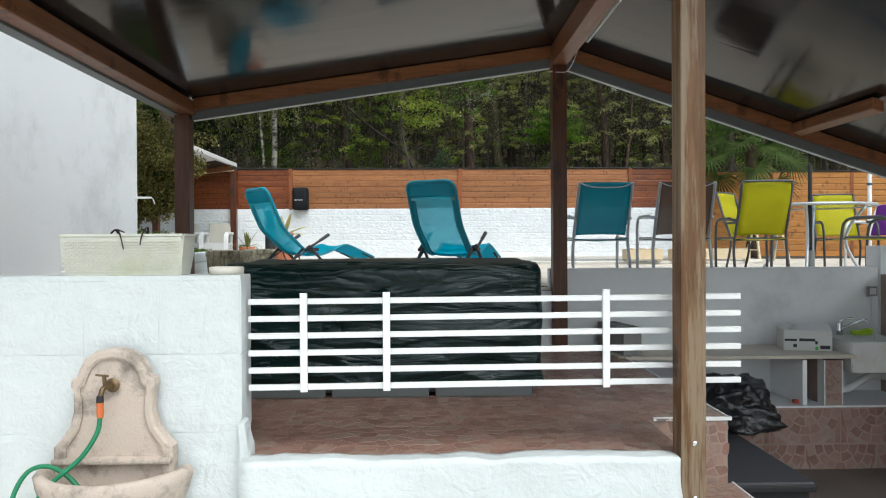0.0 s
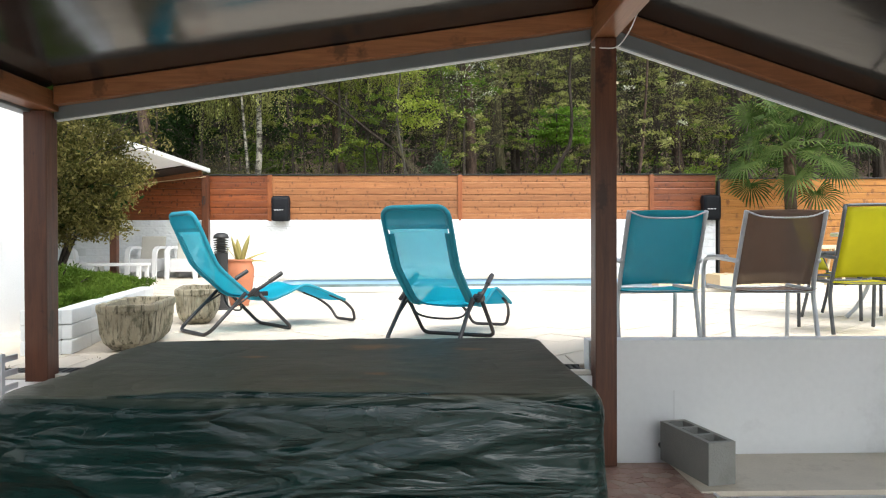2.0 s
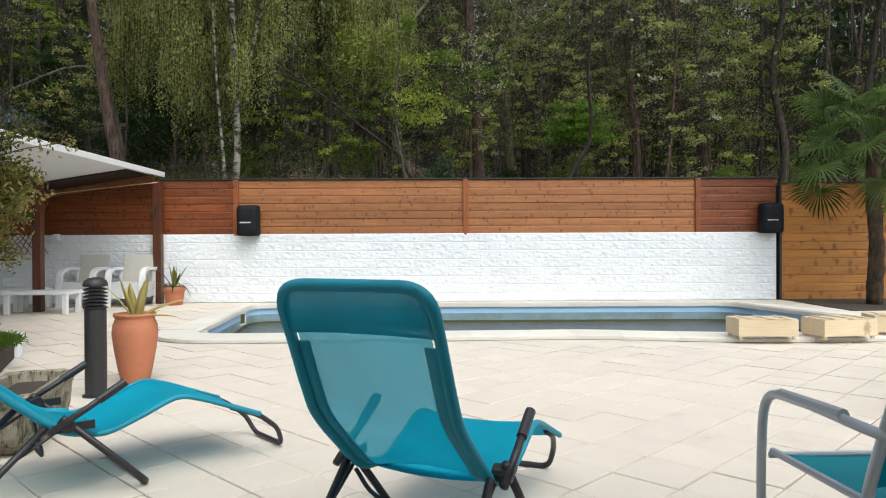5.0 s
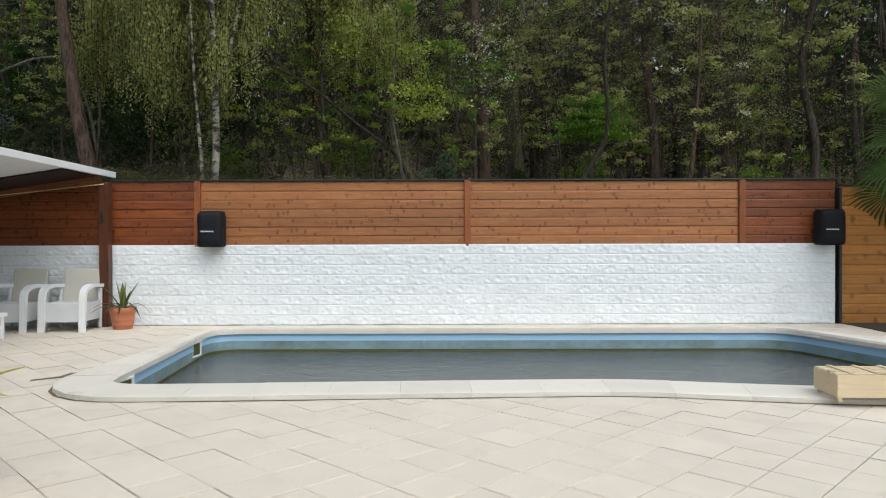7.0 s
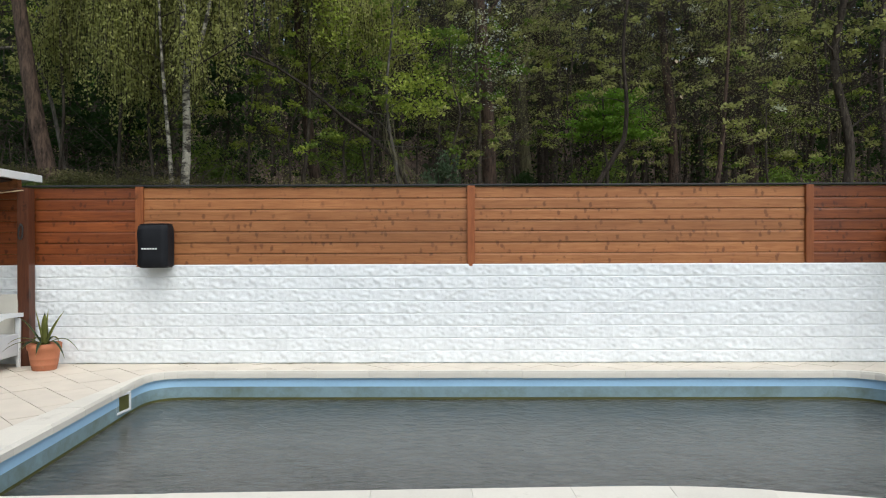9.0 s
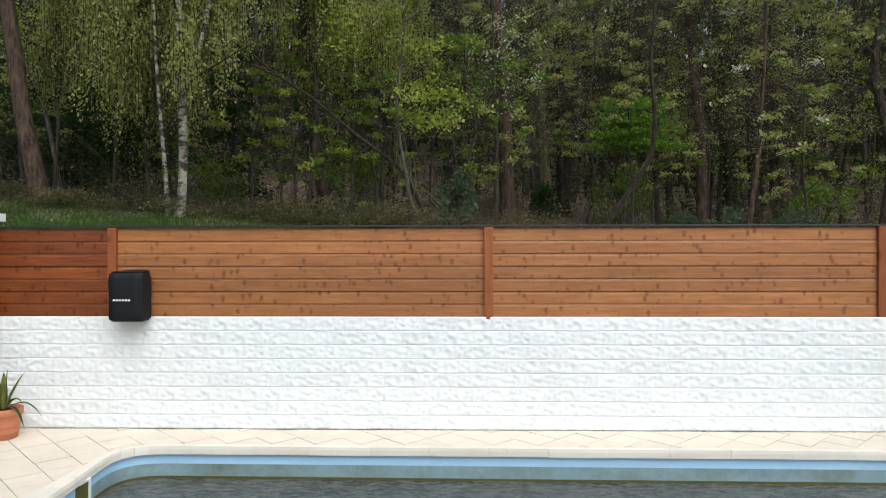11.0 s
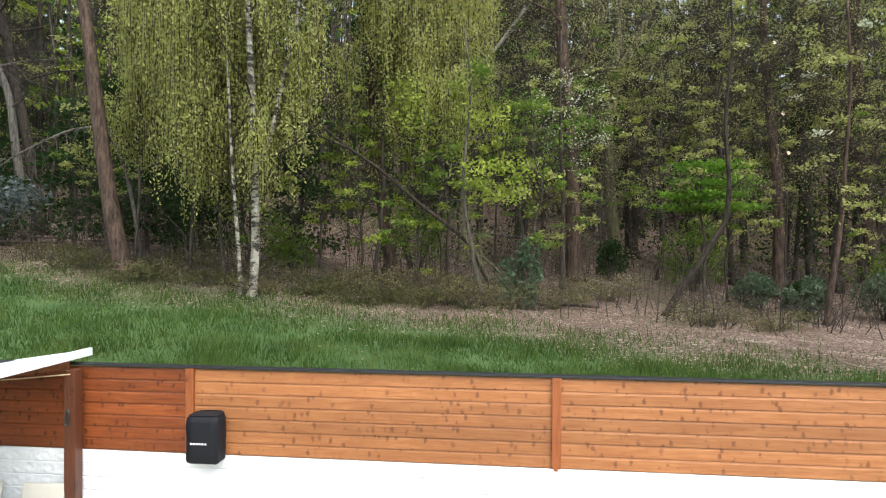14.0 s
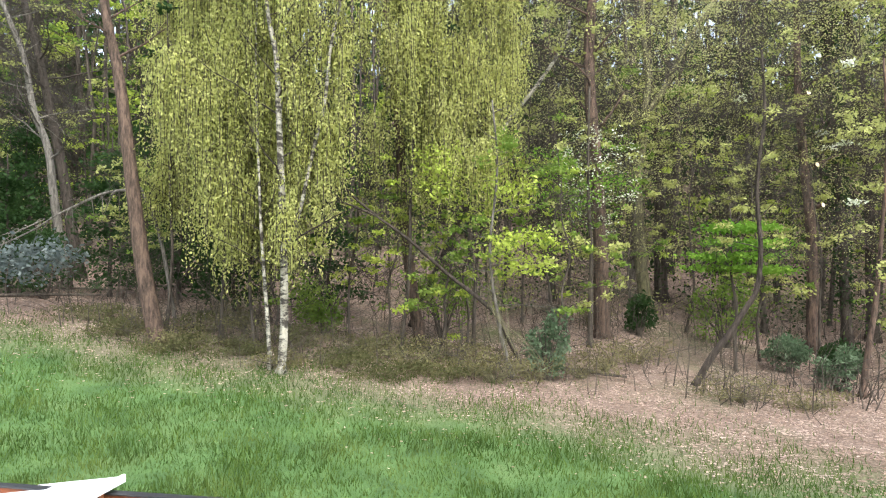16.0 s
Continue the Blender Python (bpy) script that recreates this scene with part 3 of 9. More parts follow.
def land(x, y):
    """Height of the natural ground behind the fence."""
    z = 2.12 + 0.03 * (y - 18)
    z += smoothstep(18, 27, y) * (0.085 * max(0.0, 1 - x) - 0.055 * max(0.0, min(x, 12)))
    z += 0.12 * noise.noise((x * 0.25, y * 0.25, 3.0)) + 0.04 * noise.noise((x * 1.1, y * 1.1, 7.0))
    z += 0.65 * smoothstep(29.5, 35, y) * math.exp(-((x - 2.8) / 4.2) ** 2)
    z += smoothstep(33, 119, y) * 24
    return z


def ground_sheet():
    bm = bmesh.new()
    xs = [-2500, -600, -200, -110] + [-70 + 2 * i for i in range(20)] + [-30 + i for i in range(61)] + [32 + 2 * i for i in range(20)] + [110, 200, 600, 2500]
    ys = [-2500, -600, -100, -30, -8, 4, 12, 17.9, 18.1, 18.16] + [18.25 + 0.75 * i for i in range(30)] + [41 + 2.5 * i for i in range(30)] + [125, 160, 300, 900, 2500]
    grid = [[bm.verts.new((x, y, YARD - 0.08 if y < 18.15 else land(x, y) - (0.25 if y < 18.2 else 0))) for x in xs] for y in ys]
    for a, b in zip(grid, grid[1:]):
        for i in range(len(xs) - 1):
            bm.faces.new((a[i], a[i + 1], b[i + 1], b[i]))
    ob = part("ground", bm, GROUND, smooth=True)
    tagged(ob, "grassy meadow rising into a leaf-littered forest floor", "ground", kind="structure")
    return ob


ground_sheet()

# pool outline
POOL = [(p.x, p.y) for p in round_corners([(-2.9, 12.61, 0), (2.2, 12.82, 0), (4.1, 12.4, 0), (6.2, 12.48, 0), (6.75, 13.9, 0), (5.95, 17.02, 0), (-3.25, 17.1, 0)], 0.52, 6, closed=True)]


def offset_outline(pts, d):
    """The outline moved outwards (it runs anticlockwise)."""
    out = []
    n = len(pts)
    for i in range(n):
        a, b = Vector(pts[i - 1]), Vector(pts[(i + 1) % n])
        t = (b - a).normalized()
        out.append((pts[i][0] + t.y * d, pts[i][1] - t.x * d))
    return out


def inside(pts, x, y):
    hit = False
    n = len(pts)
    for i in range(n):
        (x0, y0), (x1, y1) = pts[i - 1], pts[i]
        if (y0 > y) != (y1 > y) and x < (x1 - x0) * (y - y0) / (y1 - y0) + x0:
            hit = not hit
    return hit


COPE_W = 0.5


def coping_outline(part_of):
    """The outer line of the coping: broad slabs, but only a narrow nosing along the wall and the far end."""
    wide, slim = offset_outline(POOL, COPE_W * part_of), offset_outline(POOL, 0.085 * part_of)
    out = []
    for a, b, (x, y) in zip(wide, slim, POOL):
        k = max(smoothstep(16.0, 16.9, y) * smoothstep(-3.2, -2.4, x), smoothstep(13.3, 13.6, y) * smoothstep(-2.4, -2.7, x))
        out.append((a[0] + (b[0] - a[0]) * k, a[1] + (b[1] - a[1]) * k))
    return out


POOL_OUT = coping_outline(1.0)
POOL_MID = coping_outline(0.35)

# terrace body: concrete under the slabs, with the basin left open
TX0, TX1, TY0, TY1 = -14.0, 15.0, 5.13, 18.0
bm = bmesh.new()
for x0, x1, y0, y1 in ((TX0, 1.14, TY0, 11.6), (1.14, TX1, 5.39, 11.6), (TX0, TX1, 17.5, TY1), (TX0, -4.2, 11.6, 17.5), (7.6, TX1, 11.6, 17.5)):
    box(bm, x0, x1, y0, y1, YARD, -0.028)
mid = offset_outline(POOL, 0.06)
rim = []
cx, cy, hx, hy = 1.7, 14.55, 5.9, 2.95
for x, y in mid:
    dx, dy = x - cx, y - cy
    k = min(hx / abs(dx) if dx else 9e9, hy / abs(dy) if dy else 9e9)
    rim.append((cx + dx * k, cy + dy * k))
a = [bm.verts.new((x, y, -0.028)) for x, y in mid]
b = [bm.verts.new((x, y, -0.028)) for x, y in rim]
for i in range(len(a)):
    bm.faces.new((a[i - 1], a[i], b[i], b[i - 1]))
terrace = part("terrace_floor", bm, JOINT)
tagged(terrace, "cream square paving slabs laid diagonally round the pool", "terrace floor", kind="structure")

# basin
pool = thing("pool", at(0, 0, 0), "kidney-edged swimming pool with faded blue liner, half empty", "pool", kind="structure")


def ring_wall(name, z0, z1, material, inset0=0.0, inset1=0.0):
    bm = bmesh.new()
    lo, hi = offset_outline(POOL, -inset0), offset_outline(POOL, -inset1)
    a = [bm.verts.new((x, y, z0)) for x, y in lo]
    b = [bm.verts.new((x, y, z1)) for x, y in hi]
    for i in range(len(a)):
        bm.faces.new((a[i - 1], a[i], b[i], b[i - 1]))
    return part(name, bm, material, pool, smooth=True)


WATER_Z = -0.31
ring_wall("upper_liner", -0.145, 0.0, LINER)
ring_wall("lower_liner", WATER_Z + 0.028, -0.145, LINER_LOW)
ring_wall("algae_band", WATER_Z - 0.9, WATER_Z + 0.028, ALGAE)
bm = bmesh.new()
bm.faces.new([bm.verts.new((x, y, WATER_Z - 0.9)) for x, y in POOL])
part("basin_floor", bm, LINER_LOW, pool)
bm = bmesh.new()
bm.faces.new([bm.verts.new((x, y, 0)) for x, y in POOL])
pool_water = part("water", bm, WATER)
pool_water.location = (0, 0, U * WATER_Z)
tagged(pool_water, "still murky grey-green water low in the pool", "water", kind="structure")

# moss-filled joint between the coping and the slabs
bm = bmesh.new()
out0, out1 = coping_outline(0.99), coping_outline(1.05)
inner = [bm.verts.new((x, y, 0.004)) for x, y in out0]
outer = [bm.verts.new((x + 0.012 * noise.noise((x * 3, y * 3, 0)), y + 0.012 * noise.noise((x * 3, y * 3, 4)), 0.004)) for x, y in out1]
for i in range(len(inner)):
    bm.faces.new((inner[i - 1], inner[i], outer[i], outer[i - 1]))
part("moss_joint", bm, JOINT, pool, "dark moss-filled joint")

# skimmer mouths in the pool's end wall
for y, k in ((16.1, 1.0), (13.3, 1.4)):
    x = -3.25 + (17.1 - y) / 4.49 * 0.35
    f = thing("skimmer", at(x + 0.012, y, -0.13, rz=-5.5), "cream plastic skimmer mouth set in the pool wall", "skimmer", "skimmers")
    bm = bmesh.new()
    for q in ((-0.16, 0.16, 0.085, 0.11), (-0.16, 0.16, -0.11, -0.085), (-0.16, -0.13, -0.085, 0.085), (0.13, 0.16, -0.085, 0.085)):
        box(bm, -0.01, 0.012, q[0] * k, q[1] * k, q[2], q[3], 0.003)
    part("frame", bm, GARDEN_WHITE, f)
    part("flap", slab(-0.008, 0.0, -0.13 * k, 0.13 * k, -0.085, 0.085, 0.002), ALGAE, f, "dark stained flap")

# the white block wall and its cap
WALL_TOP = 1.4
wall = part("wall_back", slab(-13.0, 7.3, 18.02, 18.2, -0.5, WALL_TOP - 0.012), WHITE_PAINT)
tagged(wall, "white painted split-face block wall behind the pool", "wall", kind="structure")

# house
house = thing("house", at(-6.5, 3.0, 0), "white rendered house wall beside the terrace", "house")
part("wall", slab(-3.2, 2.81, -5.0, 4.6, -0.13, 6.0, 0.015), HOUSE_RENDER, house)
part("sill_course", slab(-3.2, 2.9, -5.0, 4.66, -0.19, -0.125, 0.01), WHITE_PAINT, house, "white painted base ledge")
part("plinth", slab(-3.2, 2.84, -5.0, 4.62, YARD, -0.19, 0.01), MORTAR, house, "pale rough stone base")
part("roof", slab(-3.5, 3.0, -5.3, 4.8, 6.0, 6.2, 0.02), ROOF_TOP, house)

# patio
bm = slab(-3.66, 1.2, 1.96, 2.58, YARD, PATIO - 0.004)
box(bm, -3.66, 1.66, 2.58, 5.12, YARD, PATIO - 0.004)
patio = part("patio_floor", bm, GROUT)
tagged(patio, "red porphyry crazy-paved patio floor laid in fans", "patio floor", kind="structure")
bm = slab(-0.86, 1.127, 1.84, 1.958, YARD, PATIO + 0.012)
for turn in range(5):
    bmesh.ops.subdivide_edges(bm, edges=[e for e in bm.edges if e.calc_length() > 0.05 and min(v.co.z for v in e.verts) > YARD + 0.01 or e.calc_length() > 0.5], cuts=1, use_grid_fill=True)
for v in bm.verts:
    if v.co.z > YARD + 0.3:
        v.co += 0.016 * noise.noise_vector(v.co * 5.5) + 0.008 * noise.noise_vector(v.co * 17)
low = part("low_front_wall", bm, WHITE_PAINT, smooth=True)
tagged(low, "low white painted wall at the patio edge", "wall", kind="structure")
bm = slab(-0.875, -0.825, 1.9, 2.0, PATIO - 0.02, PATIO + 0.17)
bmesh.ops.subdivide_edges(bm, edges=bm.edges[:], cuts=5, use_grid_fill=True)
for v in bm.verts:
    k = max(0.0, (v.co.z - PATIO) / 0.17)
    v.co.x -= 0.03 * k * (v.co.x > -0.85)
    v.co += 0.014 * noise.noise_vector(v.co * 14)
tagged(part("wall_foot", bm, WHITE_PAINT), "lumpy white painted mortar foot of the pier", "wall", kind="structure")
riser = part("terrace_riser", slab(-3.66, 1.132, 5.121, 5.129, PATIO - 0.01, -0.03), GREY_WALL)
tagged(riser, "grey white rendered riser between patio and terrace", "wall", kind="structure")
par = thing("parapet_wall", at(1.14, 5.25, PATIO), "smooth white rendered parapet wall at the terrace edge", "wall", kind="structure")
part("wall", slab(0, 3.15, 0, 0.14, -0.98, 0.74, 0.006), GREY_WALL, par)
part("end_block", slab(3.155, 4.9, -0.02, 0.2, -0.98, 0.94, 0.006), GREY_WALL, par, "raised white end block")
part("pipe_stub", bar([(0.46, -0.03, 0.07), (0.46, 0.01, 0.07)], 0.016, 10), BLACK_PLASTIC, par, "short dark pipe stub")
part("crack", slab(0.545, 0.549, -0.0015, 0.0, 0.14, 0.42), RAIL_GREY, par, "thin vertical crack in the render")
tagged(part("side_wall", slab(4.29, 4.5, 3.2, 5.22, YARD, 0.1, 0.005), GROUT), "brownish brick side wall of the outdoor kitchen", "wall", kind="structure")

# yard floor of the outdoor kitchen
tagged(part("yard_floor", slab(1.67, 9.0, -1.0, 5.25, YARD - 0.06, YARD), LOWER_GROUND), "dark brown worn paved yard floor", "yard floor", kind="structure")
# unseen floor, made pale and large so it bounces light under the carport
tagged(part("side_yard_floor", slab(1.67, 14.0, -16.0, -1.004, YARD - 0.06, YARD), BOUNCE_SLAB), "unseen pale floor added to bounce light under the carport", "yard floor", kind="structure")
tagged(part("front_yard_floor", slab(-9.0, 1.665, -16.0, 2.57, YARD - 0.06, YARD), BOUNCE_SLAB), "unseen pale floor added to bounce light under the carport", "yard floor", kind="structure")

# stair from yard to patio
stair = thing("stair", at(1.44, 2.58, YARD), "red mosaic steps with white metal nosings", "stair", kind="structure")
for i, (y0, z1) in enumerate(((-0.36, 0.62), (-0.7, 0.3))):
    part("step", slab(-0.24, 0.24, y0, y0 + 0.34, 0, z1, 0.004), GROUT, stair)
    part("nosing", slab(0.235, 0.245, y0, y0 + 0.345, z1 - 0.012, z1 + 0.004), TRIM_WHITE, stair, "white metal edge strip")
part("nosing", slab(-0.2, 0.24, -0.01, 0.004, 0.965, 0.985), TRIM_WHITE, stair, "white metal edge strip")
part("nosing", slab(0.222, 0.234, 0.005, 2.0, 0.965, 0.984), TRIM_WHITE, stair, "white metal edge strip")

# pier of white stone slabs
pier = part("pier", slab(-3.0, -0.878, 1.955, 2.13, YARD, 0.244), WHITE_PAINT)
tagged(pier, "white painted stone-clad garden wall", "wall", kind="structure")
tagged(part("pier_cap", slab(-3.0, -0.876, 1.948, 2.132, 0.245, 0.27, 0.004), WHITE_PAINT), "white painted flat wall cap", "wall cap", kind="structure")


def rough_face(w, h, d, nx, nz, amp, seed):
    """A stone with an uneven front that faces -y."""
    bm = bmesh.new()
    g = [[None] * (nx + 1) for _ in range(nz + 1)]
    for j in range(nz + 1):
        for i in range(nx + 1):
            edge = i in (0, nx) or j in (0, nz)
            k = amp * (0.25 if j in (0, nz) else (0.6 if not edge else 0.4) + (1.3 * noise.noise((w * i / nx * 13 + seed * 9, h * j / nz * 17, seed)) if not edge else 0))
            g[j][i] = bm.verts.new((w * i / nx, -d - k, h * j / nz))
    for j in range(nz):
        for i in range(nx):
            bm.faces.new((g[j][i], g[j][i + 1], g[j + 1][i + 1], g[j + 1][i]))
    rim = [g[0][i] for i in range(nx + 1)] + [g[j][nx] for j in range(1, nz + 1)] + [g[nz][i] for i in range(nx - 1, -1, -1)] + [g[j][0] for j in range(nz - 1, 0, -1)]
    back = [bm.verts.new((v.co.x, 0, v.co.z)) for v in rim]
    for i in range(len(rim)):
        bm.faces.new((rim[i - 1], rim[i], back[i], back[i - 1]))
    return bm


# ---- carport roof over the patio ----
RX = 1.2


def eave(x):
    return 2.045 + (x - RX) * (0.147 if x < RX else -0.335)


carport = thing("carport", at(0, 0, 0), "brown timber carport with a glossy dark ceiling", "carport")


def along_roof(x0, x1, y0, y1, dz0, dz1):
    """A bar that lies along the slope of the roof."""
    bm = bmesh.new()
    vs = [bm.verts.new((x, y, eave(x) + dz)) for x in (x0, x1) for y in (y0, y1) for dz in (dz0, dz1)]
    for q in ((0, 1, 3, 2), (4, 6, 7, 5), (0, 4, 5, 1), (2, 3, 7, 6), (0, 2, 6, 4), (1, 5, 7, 3)):
        bm.faces.new([vs[i] for i in q])
    bmesh.ops.bevel(bm, geom=bm.edges[:], offset=0.006, segments=1, affect="EDGES")
    return bm


RY0, RY1 = 1.3, 5.34
part("rear_beam", along_roof(-2.128, 1.132, 5.06, 5.128, 0.076, 0.187), BEAM_X, carport)
part("rear_beam", along_roof(1.268, 5.0, 5.06, 5.128, 0.085, 0.195), BEAM_X, carport)
part("front_beam", along_roof(-2.125, RX - 0.075, 1.86, 1.97, 0.06, 0.187), BEAM_X, carport)
part("front_beam", along_roof(RX + 0.075, 4.87, 1.86, 1.97, 0.06, 0.187), BEAM_X, carport)
part("ridge_beam", slab(RX - 0.07, RX + 0.07, RY0, 5.17, 2.04, 2.225, 0.008), BEAM_Y, carport)
part("eave_beam", slab(-2.255, -2.13, RY0, 5.136, eave(-2.2) + 0.055, eave(-2.2) + 0.175, 0.008), BEAM_Y, carport)
part("eave_beam", slab(4.88, 5.0, RY0, 5.136, eave(5.0) - 0.005, eave(5.0) + 0.14, 0.008), BEAM_Y, carport)
part("fascia", along_roof(-2.162, 1.132, 5.13, 5.16, 0.004, 0.187), FASCIA, carport, "grey white fascia board")
part("drip_edge", along_roof(-2.162, 1.132, 5.162, 5.185, -0.004, 0.012), TRIM_WHITE, carport, "thin white drip edge")
part("fascia", along_roof(1.268, 5.1, 5.13, 5.16, 0.004, 0.195), FASCIA, carport, "grey white fascia board")
part("drip_edge", along_roof(1.268, 5.1, 5.162, 5.185, -0.004, 0.012), TRIM_WHITE, carport, "thin white drip edge")
part("fascia", slab(-2.35, -2.258, RY0, 5.19, eave(-2.2) + 0.04, eave(-2.2) + 0.16, 0.006), FASCIA, carport, "white eave board")
part("ceiling_panel", along_roof(-2.36, RX - 0.001, RY0, 5.2, 0.19, 0.215), CEILING, carport, "glossy dark plastic ceiling panel")
part("ceiling_panel", along_roof(RX + 0.001, 5.1, RY0, 5.2, 0.197, 0.22), CEILING, carport, "glossy dark plastic ceiling panel")
part("roof_sheet", along_roof(-2.45, RX - 0.001, RY0 - 0.1, 5.22, 0.222, 0.26), ROOF_TOP, carport)
part("roof_sheet", along_roof(RX + 0.001, 5.2, RY0 - 0.1, 5.22, 0.224, 0.262), ROOF_TOP, carport)
part("brace", along_roof(3.35, 3.44, 3.9, 5.055, 0.09, 0.18), BEAM_Y, carport)
part("rear_post", slab(-2.3, -2.165, 5.05, 5.18, -0.03, eave(-2.2) + 0.053, 0.006), DARK_POST, carport)
part("rear_post", slab(1.135, 1.265, 5.04, 5.17, PATIO, 2.038, 0.006), DARK_POST, carport)
part("front_post", slab(1.13, 1.245, 1.855, 1.97, YARD, 2.038, 0.006), WORN_POST, carport, "weathered front post with peeling varnish")
for z in (-0.5, -0.75):
    part("bolt", turned([(0.012, 0), (0.012, 0.006), (0.006, 0.009)], 8, m=Matrix.Translation((1.19, 1.853, z)) @ Matrix.Rotation(radians(90), 4, "X")), CHROME, carport)
lamp = thing("tube_light", at(RX + 0.085, 4.2, 2.1), "white fluorescent tube batten fixed to the ridge beam", "lamp")
part("batten", slab(-0.012, 0.02, -1.1, 0.27, -0.02, 0.03, 0.004), GARDEN_WHITE, lamp)
part("tube", bar([(0.03, -1.07, -0.022), (0.03, 0.24, -0.022)], 0.013, 10), PRINT_WHITE, lamp, "unlit white glass tube")
part("cable", bar(smooth_path([(0.0, 0.27, 0.0), (0.0, 0.45, -0.02), (-0.005, 0.62, -0.09), (-0.03, 0.78, -0.135), (-0.1, 0.835, -0.13), (-0.17, 0.85, -0.12)], 5), 0.004, 6), PRINT_WHITE, lamp)

# ---- fence on the wall ----
FENCE_TOP = 2.5
fence = thing("fence", at(0, 18.1, WALL_TOP), "orange-stained horizontal board fence on the white wall", "fence", kind="structure")
for x in (-8.5, -3.81, 0.9, 5.69):
    part("post", slab(x - 0.055, x + 0.055, -0.1, -0.0, -0.03, FENCE_TOP - WALL_TOP + 0.01, 0.006), POST_STAIN, fence)
part("cap_strip", slab(-13.0, 7.34, -0.085, 0.06, FENCE_TOP - WALL_TOP + 0.012, FENCE_TOP - WALL_TOP + 0.035, 0.004), BLACK_PLASTIC, fence, "dark blue-black edging strip")
FB = (FENCE_TOP - WALL_TOP) / 7

gate = thing("side_fence", at(7.4, 18.05, 0), "honey-coloured full-height board fence", "fence", kind="structure")
part("dark_post", slab(-0.05, -0.005, -0.1, 0.05, 0.0, 2.36, 0.004), BLACK_POLE, gate)
for x in (2.3, 4.6, 6.9):
    part("post", slab(x - 0.05, x + 0.05, -0.045, 0.05, 0.0, 2.4, 0.005), POST_STAIN, gate)
part("cap_strip", slab(-0.03, 7.6, -0.07, 0.05, 2.4, 2.425, 0.004), BLACK_PLASTIC, gate)


# ---- things on the patio ----


def screen_rail(name, m, label, length, bars, gap, posts, post_z, material, group="", tilt=0.0, size=0.034, thick=0.02):
    ob = thing(name, m, label, "railing", group)
    for k in range(bars):
        b = slab(0, length, -thick / 2, thick / 2, -size / 2, size / 2, 0.003)
        for v in b.verts:
            v.co.z += -k * gap + tilt * v.co.x + 0.006 * noise.noise((v.co.x * 2, k, 0))
        part("bar", b, material, ob)
    for x in posts:
        part("post", slab(x - 0.017, x + 0.017, -thick / 2 - 0.017, -thick / 2 - 0.002, post_z[0] + tilt * x, post_z[1] + tilt * x, 0.003), material, ob)
    return ob


screen_rail("white_railing", at(-0.86, 2.03, 0.14), "white painted railing of six flat horizontal bars", 2.34, 6, 0.0808, (0.262, 0.65, 1.69), (-0.425, 0.04), RAIL_WHITE, tilt=0.006, size=0.027)
screen_rail("grey_railing", at(-2.33, 2.6, 0.13, rz=90), "grey painted railing of flat bars beside the patio", 2.42, 6, 0.085, (0.1, 0.9, 1.7, 2.25), (-0.47, 0.04), RAIL_GREY)


